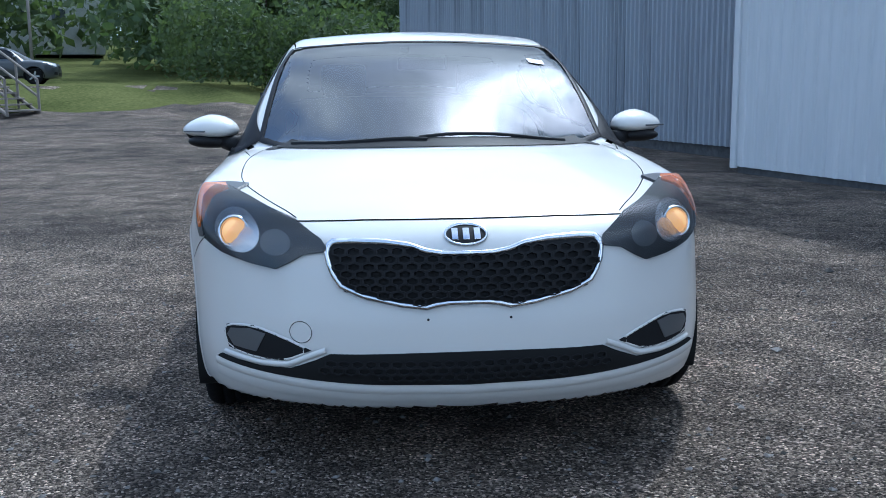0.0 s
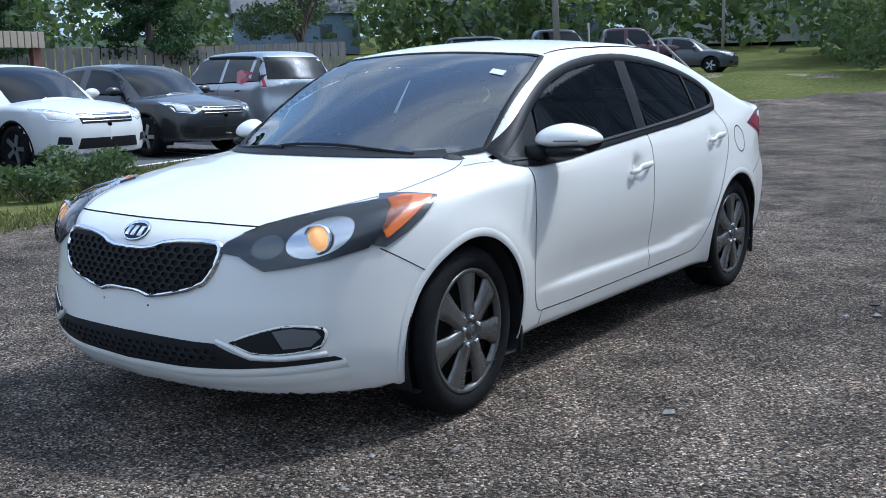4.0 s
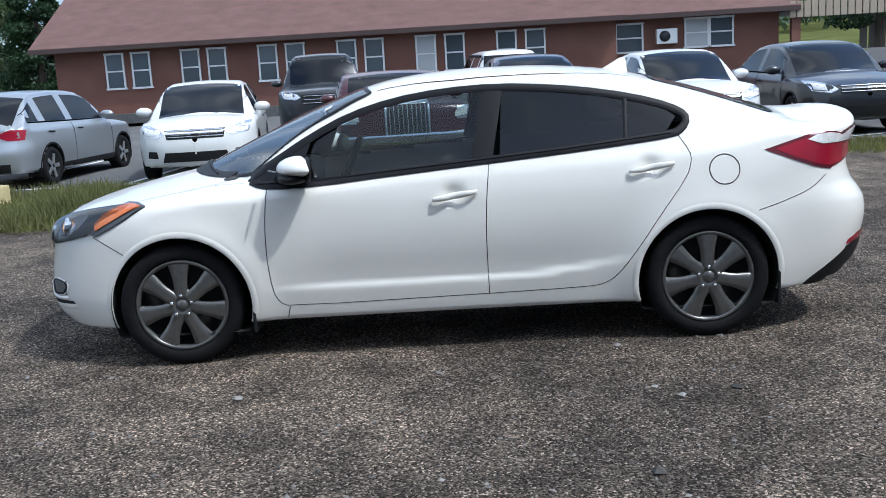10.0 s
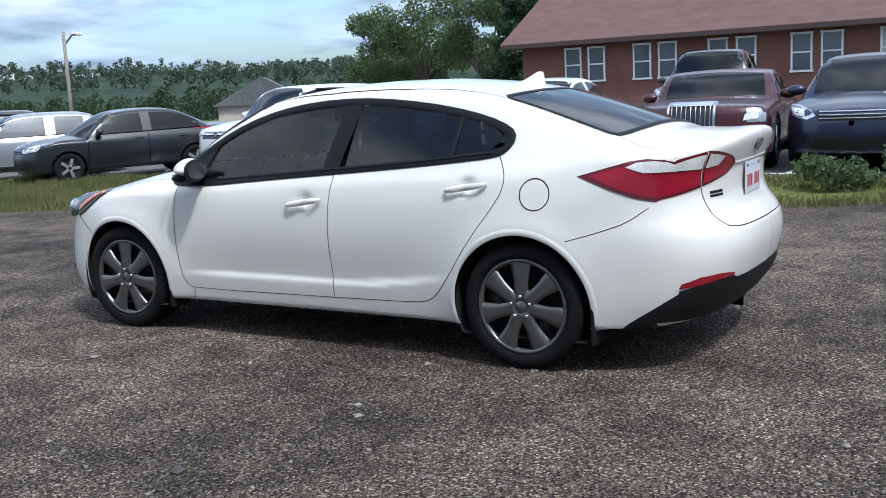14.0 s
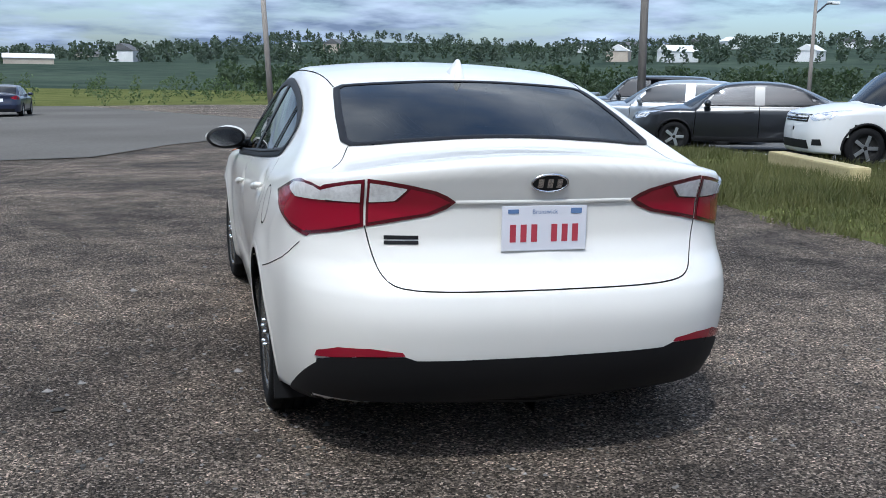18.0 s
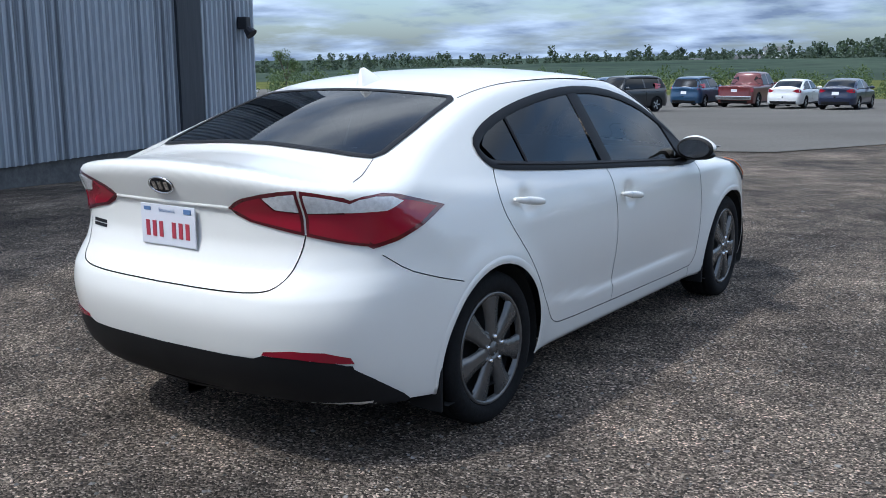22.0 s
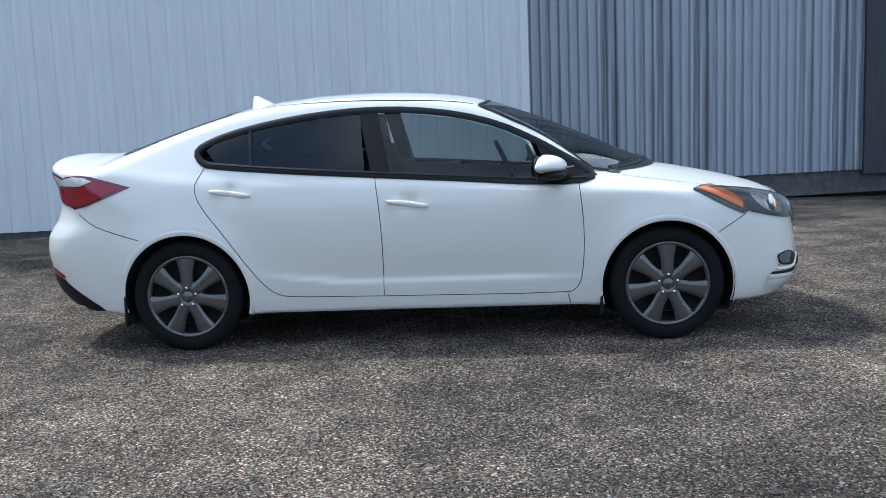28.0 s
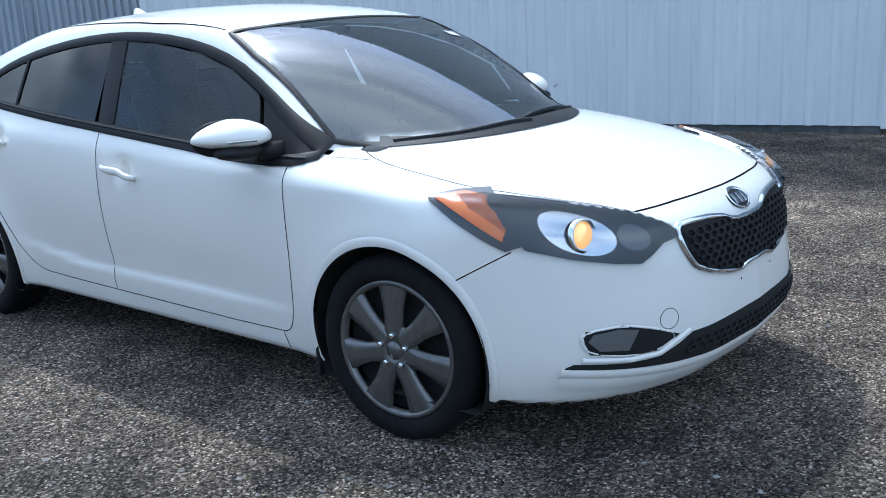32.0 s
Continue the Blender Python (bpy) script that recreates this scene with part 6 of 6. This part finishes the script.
def woods(name, places, seed, mat, label, per=110, leaf=0.055):
    """Far trees, joined."""
    rng = np.random.default_rng(seed)
    v, f = [], []
    for x, y, h in places:
        z = land(x, y)
        blobs = [((x + rng.normal() * h * 0.12, y + rng.normal() * h * 0.12, z + h * q), (h * 0.26 * (1.25 - 0.5 * q),) * 2 + (h * 0.2,)) for q in (0.25, 0.45, 0.65, 0.82)]
        a, b = leaf_cloud(rng, blobs, per, h * leaf)
        f.append(b + 4 * per * len(v))
        v.append(a)
    tagged(put(name, mesh_data(name, np.concatenate(v), np.concatenate(f), mat, False)), label, "woods", kind="stuff")


def polar(yaw, r):
    a = math.radians(yaw)
    return -math.sin(a) * r, math.cos(a) * r


def plant():
    rng = np.random.default_rng(5)
    tree(-48, -28.5, 7.6, 1, "broad leafy tree beside the brick building", spread=0.4)
    tree(-52, -34, 7.4, 2, "broad leafy tree in a row", spread=0.4)
    tree(-41, -18.2, 8.4, 3, "tall dark evergreen beside the brick building", True, leaves=15000)
    tree(-45, -22.5, 7.0, 4, "leafy tree behind the lot", spread=0.36)
    tree(73, -74, 4.0, 6, "lone bushy tree beyond the far lot", spread=0.42, leaves=4000)
    tree(-4.5, 47, 7.5, 7, "leafy tree on the grass bank", spread=0.4)
    tree(-1.0, 43, 6.0, 8, "leafy tree on the grass bank", spread=0.42)
    tree(-8.5, 52, 7.5, 9, "leafy tree on the grass bank", spread=0.4)
    tree(2.0, 40, 6.0, 10, "bushy tree behind the shed", spread=0.45)
    tree(-36, 26, 8.5, 11, "dark evergreen behind the carport", True, leaves=14000)
    tree(-40, 20, 8.0, 12, "dark evergreen behind the carport", True, leaves=14000)
    tree(-34, 34, 8.0, 13, "leafy tree behind the lot", spread=0.4)
    band = []
    for _ in range(230):
        band.append((*polar(rng.uniform(-22, 42), rng.uniform(58, 95)), rng.uniform(5, 8)))
    for _ in range(120):
        band.append((*polar(rng.uniform(42, 80), rng.uniform(85, 130)), rng.uniform(6, 9)))
    woods("woodland", band, 3, LEAF, "thick green woodland on the bank")
    band = []
    for _ in range(420):
        band.append((*polar(rng.uniform(100, 178), rng.uniform(95, 150)), rng.uniform(2.6, 4.2)))
    woods("tree_belt", band, 4, LEAF_MID, "dark belt of trees beyond the lots", 110, 0.075)
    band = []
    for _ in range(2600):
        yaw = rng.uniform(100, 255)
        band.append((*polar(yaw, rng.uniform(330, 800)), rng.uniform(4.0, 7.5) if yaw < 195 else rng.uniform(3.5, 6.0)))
    woods("hill_woods", band, 6, LEAF_HAZED, "green trees over the far hillside", 52, 0.12)
    band = []
    for _ in range(300):
        band.append((*polar(rng.uniform(174, 262), rng.uniform(66, 96)), rng.uniform(0.9, 2.3)))
    woods("scrub", band, 8, LEAF, "low green scrub along the far lot", 130, 0.05)
    band = []
    for _ in range(46):
        band.append((rng.uniform(-7.0, 1.5), rng.uniform(32.5, 39), rng.uniform(2.2, 4.2)))
    woods("bushes", band, 14, LEAF, "thick bushes at the foot of the bank", 420, 0.03)
    band = []
    for _ in range(70):
        band.append((*polar(rng.uniform(-14, 13), rng.uniform(43, 60)), rng.uniform(6, 9)))
    woods("bank_trees", band, 15, LEAF, "close-grown leafy trees behind the bushes", 420, 0.032)
    # shrub in the strip
    for x, y, s, sd in ((-7.2, 2.6, 0.62, 21), (-6.8, 1.6, 0.5, 22)):
        r2 = np.random.default_rng(sd)
        b = thing("shrub", "low leafy shrub in the grass strip", "shrub", "shrubs in the strip", pose(x, y, ground_z(x, y)))
        bm = bmesh.new()
        for k in range(9):
            a = k * 0.7
            rod(bm, (0, 0, -0.05), (math.cos(a) * 0.5 * s, math.sin(a) * 0.5 * s, 0.5 * s), 0.012, 0.005, 5)
        part("stems", bm, BARK, b)
        blobs = [((math.cos(a) * 0.5 * s, math.sin(a) * 0.6 * s, r2.uniform(0.3, 0.62) * s), (0.36 * s, 0.36 * s, 0.28 * s)) for a in np.linspace(0, 6, 8)]
        v, f = leaf_cloud(r2, blobs, 1500, 0.032)
        put("leaves", mesh_data("leaves", v, f, LEAF, False), b)
    # grass blades
    poly = np.array(rounded(STRIP_NEAR + STRIP_FAR, 1))
    v, f = [], []
    tries = 0
    while len(f) < 60000 and tries < 500:
        tries += 1
        x = rng.uniform(-12, -2.5, 800)
        y = rng.uniform(-22, 16, 800)
        ok = inside(poly, x, y)
        for a, b in zip(x[ok], y[ok]):
            if rng.random() < 0.5 - 1.6 * noise.noise((a * 0.7, b * 0.7, 4)) - 0.5 * noise.noise((a * 3.1, b * 3.1, 9)) - 0.1:
                continue
            tall = 0.04 + 0.05 * rng.random()
            if b < -3.6:
                tall += 0.26 * max(0.0, noise.noise((a * 0.8, b * 0.8, 2)) + 0.35)
            else:
                tall += 0.06 * max(0.0, noise.noise((a * 0.9, b * 0.9, 7)))
            ang = rng.uniform(0, 6.28)
            dx, dy = math.cos(ang) * 0.012, math.sin(ang) * 0.012
            lx, ly = rng.normal(0, tall * 0.35, 2)
            z = land(a, b) + 0.02
            i = len(v)
            v += [(a - dx, b - dy, z), (a + dx, b + dy, z), (a + lx, b + ly, z + tall)]
            f.append((i, i + 1, i + 2))
    tagged(put("grass", mesh_data("grass", v, f, BLADE, False)), "rough green grass with taller tufts", "grass", kind="stuff")


plant()

# ---------- poles, stairs and small structures ----------


def pole(x, y, h, lean, label, lamp=None, r=0.13):
    z = land(x, y)
    p = thing("utility_pole", label, "pole", "poles round the yard", pose(x, y, z))
    bm = bmesh.new()
    rod(bm, (0, 0, -0.3), (lean[0], lean[1], h), r, r * 0.7, 12)
    part("post", bm, WOOD_POLE, p, "weathered timber post", smooth=True)
    if lamp:
        bm = bmesh.new()
        rod(bm, (lean[0], lean[1], h - 0.6), (lamp[0] * 0.6, lamp[1] * 0.6, h - 0.1), 0.04)
        rod(bm, (lamp[0] * 0.6, lamp[1] * 0.6, h - 0.1), (lamp[0], lamp[1], h), 0.04)
        part("lamp_arm", bm, GREY_METAL, p)
        bm = bmesh.new()
        box(bm, lamp[0], lamp[1], h, 0.5, 0.3, 0.14, 0.04)
        part("lamp_head", bm, FRAME_W, p, "pale street lamp head")
    return p


pole(-2.5, -36, 6.4, (0.4, -0.2), "tall timber pole beyond the far lot", r=0.13)
pole(-11.1, -20, 9.0, (0.15, 0.1), "tall timber pole in the grass", r=0.12)
pole(-26, -34, 5.2, (0, 0), "street lamp pole beyond the lot", (-1.6, -1.0), r=0.1)
pole(-17.2, 31.2, 8.5, (-0.6, 0.2), "leaning timber pole by the upper lot", r=0.15)
pole(-14.1, 40.8, 5.0, (0, 0), "thin pole on the bank", r=0.08)
pole(-14.1, 28.0, 1.9, (-0.1, 0), "pale thin timber stake in the grass", r=0.05)
bm = bmesh.new()
for k in range(24):
    a, b = k / 24, (k + 1) / 24
    pa = Vector((-2.2 - 20 * a, -36 - 6 * a, 6.0 + 1.6 * a - 2.2 * a * (1 - a)))
    pb = Vector((-2.2 - 20 * b, -36 - 6 * b, 6.0 + 1.6 * b - 2.2 * b * (1 - b)))
    rod(bm, pa, pb, 0.02, None, 4, False)
tagged(part("power_line", bm, BLACK), "thin black overhead line between poles", "cable")


def stairs(x, y, rz):
    z0 = land(x, y)
    s = thing("garden_stairs", "grey wooden stairs with handrails up the grass bank", "stairs", at=pose(x, y, z0, 0, 0, rz))
    for k in range(6):
        bm = bmesh.new()
        box(bm, 0, 0.28 * k, 0.16 + 0.17 * k, 1.2, 0.28, 0.05, 0.006)
        part("tread", bm, WOOD_POLE, s)
    for sx in (-0.62, 0.62):
        bm = bmesh.new()
        rod(bm, (sx, -0.1, 0.05), (sx, 1.5, 1.0), 0.06)
        part("stringer", bm, WOOD_POLE, s)
        for yy in (-0.1, 0.7, 1.5):
            bm = bmesh.new()
            rod(bm, (sx, yy, 0.0), (sx, yy, 1.05 + 0.61 * (yy + 0.1)), 0.04)
            part("baluster", bm, WOOD_POLE, s)
        for dz in (0.55, 1.05):
            bm = bmesh.new()
            rod(bm, (sx, -0.1, dz), (sx, 1.5, dz + 0.98), 0.04)
            part("handrail", bm, WOOD_POLE, s)


stairs(-9.9, 25.4, 62)
bm = bmesh.new()
box(bm, 0, 0, 0.88, 1.9, 1.5, 1.55, 0.05)
box(bm, 0, 0.1, 1.72, 2.0, 1.6, 0.14, 0.03)
d = tagged(part("dumpster", bm, material("black painted steel", (0.008, 0.009, 0.011), 0.6), None, "", pose(0.55, 25.6, land(0.55, 25.6), 0, 0, -15)), "black steel dumpster with pale labels by the shed", "dumpster")
for x in (-0.4, 0.5):
    bm = bmesh.new()
    box(bm, x, -0.76, 0.95, 0.2, 0.02, 0.24)
    part("label_plate", bm, FRAME_W, d, "pale label")
fence = thing("guard_rail", "dark timber guard rail at the yard edge", "fence", at=pose(-1.6, 28, land(-1.6, 28), 0, 0, -6))
for x in (-1.4, 0.0, 1.4):
    bm = bmesh.new()
    box(bm, x, 0, 0.4, 0.16, 0.16, 0.9, 0.02)
    part("post", bm, WOOD_POLE, fence)
bm = bmesh.new()
box(bm, 0, -0.1, 0.65, 3.2, 0.08, 0.26, 0.02)
part("rail", bm, GREY_METAL, fence)
bank_fence = thing("timber_fence", "weathered grey timber fence on the bank behind the carport", "fence", at=pose(-40.5, 19.5, 0))
for k in range(44):
    fx, fy = 0.24 * k, 0.31 * k
    bm = bmesh.new()
    fz = land(-40.5 + fx, 19.5 + fy)
    box(bm, fx, fy, fz + 0.75, 0.33, 0.03, 1.6 + 0.04 * (k % 3), 0.0, pose(0, 0, 0, 0, 0, 52))
    part("fence_board", bm, WOOD_POLE, bank_fence)
YELLOW = grained("faded yellow paint", (0.28, 0.23, 0.11), (0.45, 0.38, 0.20), 14, 0.8, 0.3)
bm = bmesh.new()
box(bm, 0, 0, 0.14, 2.7, 0.3, 0.34, 0.03)
tagged(part("parking_beam", bm, YELLOW, None, "", pose(-7.7, -7.2, ground_z(-7.7, -7.2), 0, 0, 80)), "faded yellow timber beam at the edge of the lot", "parking stop")


def house(x, y, rz, w, dpt, h, wall, roof, label, z=None):
    o = thing("house", label, "house", "houses round about", pose(x, y, land(x, y) if z is None else z, 0, 0, rz))
    bm = bmesh.new()
    box(bm, 0, 0, h / 2, w, dpt, h)
    part("wall", bm, wall, o)
    bm = bmesh.new()
    pr = [(-dpt / 2 - 0.3, h - 0.05), (0, h + dpt * 0.3), (dpt / 2 + 0.3, h - 0.05)]
    a = [bm.verts.new((-w / 2 - 0.3, y2, z2)) for y2, z2 in pr]
    b = [bm.verts.new((w / 2 + 0.3, y2, z2)) for y2, z2 in pr]
    bm.faces.new(a)
    bm.faces.new(b[::-1])
    for i in range(3):
        j = (i + 1) % 3
        bm.faces.new((a[i], b[i], b[j], a[j]))
    bmesh.ops.recalc_face_normals(bm, faces=bm.faces)
    part("roof", bm, roof, o)
    for k in range(max(1, int(w / 2.6))):
        bm = bmesh.new()
        cx = -w / 2 + 1.3 + k * 2.6
        box(bm, cx, -(dpt / 2 + 0.02), h * 0.55, 0.9, 0.06, 1.0)
        part("window", bm, PANE, o)
    return o


TAN = grained("tan siding", (0.36, 0.30, 0.24), (0.46, 0.40, 0.33), 4, 0.7)
PALE = grained("pale siding", (0.55, 0.55, 0.54), (0.70, 0.70, 0.69), 4, 0.7)
SLATE = grained("slate blue siding", (0.10, 0.14, 0.19), (0.16, 0.21, 0.27), 4, 0.7)
ROOF_G = grained("grey roof", (0.07, 0.07, 0.075), (0.13, 0.13, 0.13), 6, 0.9)
house(-41, -35.2, 36, 5.0, 5.0, 1.9, TAN, ROOF_G, "small tan garage with a white roof edge", -0.9)
house(-38, 62, 35, 11, 7, 3.2, SLATE, ROOF_G, "slate-blue house on the bank")
house(-24, 70, 15, 12, 8, 4.6, PALE, ROOF_G, "pale house on the bank")
house(-52, 52, 50, 9, 6, 3.0, SLATE, ROOF_G, "dark house on the bank")
house(*polar(187.9, 300), 10, 13, 4, 1.7, TAN, PALE, "long pale building beyond the scrub")
_r = np.random.default_rng(12)
for _ in range(20):
    hx, hy = polar(_r.uniform(138, 205), _r.uniform(330, 640))
    house(hx, hy, _r.uniform(0, 90), _r.uniform(9, 15), 8, 4.2, PALE if _r.random() < 0.75 else TAN, ROOF_G if _r.random() < 0.6 else PALE, "small pale house on the wooded hillside")

# ---------- parked cars in place ----------
C = 97.0
park("sedan", P_WHITE, -11.0, -3.84, C, "white compact sedan parked nose to the grass")
park("classic", P_MAROON, -11.0, -0.78, C, "long maroon vintage sedan with a chrome grille and bumper")
park("hatch", P_NAVY, -10.6, 1.5, C - 6, "dark navy wagon with a twin grille")
park("sedan", P_WHITE, -11.0, 3.9, C - 4, "white compact sedan with a sticker band on the windshield")
park("sedan", P_BLACK, -11.4, 6.4, C - 6, "black sedan parked nose to the grass")
park("suv", P_SILVER, -12.2, 9.7, C + 180 - 20, "silver compact crossover seen from behind")
park("suv", P_WHITE, -13.8, 15.9, C + 180 - 25, "white compact crossover seen from behind")
park("suv", P_GREY, -15.5, 18.6, C + 180 - 20, "dark grey crossover by the bank")
park("pickup", P_BLACK, -18.0, -2.7, C, "black pickup truck in the second row")
park("suv", P_WHITE, -19.5, 1.5, C + 180, "white crossover in the second row")
park("hatch", P_SILVER, -11.5, -6.9, C + 180 - 14, "silver crossover hatchback seen from behind")
park("suv", P_WHITE, -11.2, -9.3, C - 18, "white crossover with a dark grille")
park("sedan", P_BLACK, -10.3, -13.5, C - 35, "black sedan beside the lot")
park("hatch", P_SILVER, -10.5, -17.0, C - 40, "silver hatchback beside the lot")
park("suv", P_GREY, -12.0, -21.5, C - 40, "dark crossover beside the lot")
park("pickup", P_GREY, -11.8, -31.5, C - 40, "dark grey pickup in the row")
park("pickup", P_SILVER, -11.5, -36.0, C - 40, "silver pickup in the row")
park("suv", P_NAVY, -10.2, -40.0, C - 40, "dark blue crossover in the row")
park("van", P_WHITE, -9.6, -43.5, C + 150, "white van by the far field")
park("sedan", P_RED, -12.0, -44.5, C + 150, "red sedan by the far field")
for k, (x, y, kind, mat, rz, lab) in enumerate((
        (17.2, -38.5, "suv", P_BLACK, 160, "black crossover on the far lot"), (17.8, -49.5, "suv", P_BLUE, 0, "blue crossover on the far lot"),
        (15.1, -50.3, "pickup", P_RED, 0, "red pickup on the far lot"), (11.8, -47.2, "sedan", P_WHITE, 0, "white sedan on the far lot"),
        (9.0, -45.8, "sedan", P_NAVY, 0, "dark blue sedan on the far lot"), (27.8, -30.5, "sedan", P_MAROON, 30, "maroon sedan on the far lot"),
        (25.4, -31.2, "suv", P_BLACK, 30, "black crossover on the far lot"), (23.4, -33.0, "sedan", P_NAVY, 30, "dark sedan on the far lot"),
        (21.3, -34.0, "hatch", P_BLACK, 210, "black hatchback on the far lot"), (21.5, -40.8, "sedan", P_GREY, 20, "grey sedan on the far lot"),
        (29.6, -24.4, "sedan", P_RED, 40, "red sedan on the far lot"), (19.7, -33.5, "suv", P_GREY, 200, "grey crossover on the far lot"),
        (20.2, -44.0, "suv", P_BLUE, 10, "blue crossover on the far lot"), (31.5, -27.5, "suv", P_WHITE, 40, "white crossover on the far lot"),
        (27.6, -35.2, "hatch", P_MAROON, 30, "dark red hatchback on the far lot"))):
    park(kind, mat, x, y, rz, lab)
for x, y, kind, mat, rz, lab in ((-18.3, 32.6, "pickup", P_BLACK, 130, "black pickup on the upper lot"), (-15.7, 33.8, "pickup", P_MAROON, 120, "dark red pickup on the upper lot"),
                                 (-21.0, 32.0, "suv", P_GREY, 120, "grey crossover on the upper lot"), (-13.6, 34.8, "sedan", P_GREY, 100, "grey sedan on the upper lot")):
    park(kind, mat, x, y, rz, lab)

# ---------- the car, and loose stones round it ----------
hero_car()


def pebbles():
    rng = np.random.default_rng(9)
    v, f = [], []
    n = 0
    while n < 9000:
        a, r = rng.uniform(0, 2 * math.pi), rng.uniform(1.0, 9.0) ** 1.0
        x, y = math.cos(a) * r, math.sin(a) * r * 1.15
        if x < -4.0 or x > 5.5:
            continue
        s = 0.004 + 0.010 * rng.random() ** 2.5
        if rng.random() < 0.012:
            s *= 2.2
        z = land(x, y)
        i = len(v)
        q = rng.uniform(0.7, 1.3, 6) * s
        ang = rng.uniform(0, 6.28)
        ca, sa = math.cos(ang), math.sin(ang)
        for dx, dy, dz in ((q[0], 0, 0.2 * s), (0, q[1], 0.3 * s), (-q[2], 0, 0.2 * s), (0, -q[3], 0.3 * s), (0.2 * s, 0.1 * s, q[4] * 0.8), (0, 0, -q[5] * 0.3)):
            v.append((x + dx * ca - dy * sa, y + dx * sa + dy * ca, z + dz))
        for t in ((0, 1, 4), (1, 2, 4), (2, 3, 4), (3, 0, 4), (1, 0, 5), (2, 1, 5), (3, 2, 5), (0, 3, 5)):
            f.append(tuple(i + k for k in t))
        n += 1
    me = mesh_data("gravel_stone", v, f, STONE, False)
    tagged(put("gravel_stone", me), "loose pale and dark stones on the gravel", "gravel", kind="stuff")


STONE = grained("loose stones", (0.04, 0.037, 0.034), (0.30, 0.28, 0.26), 1.0, 0.85, 0.2, 200)
_n, _l = STONE.node_tree.nodes, STONE.node_tree.links
_g = _n.new("ShaderNodeNewGeometry")
_rr = [k for k in _n if k.type == "VALTORGB"][0]
_rr.color_ramp.elements[0].position, _rr.color_ramp.elements[1].position = 0.1, 1.0
_l.new(_g.outputs["Random Per Island"], _rr.inputs[0])
pebbles()
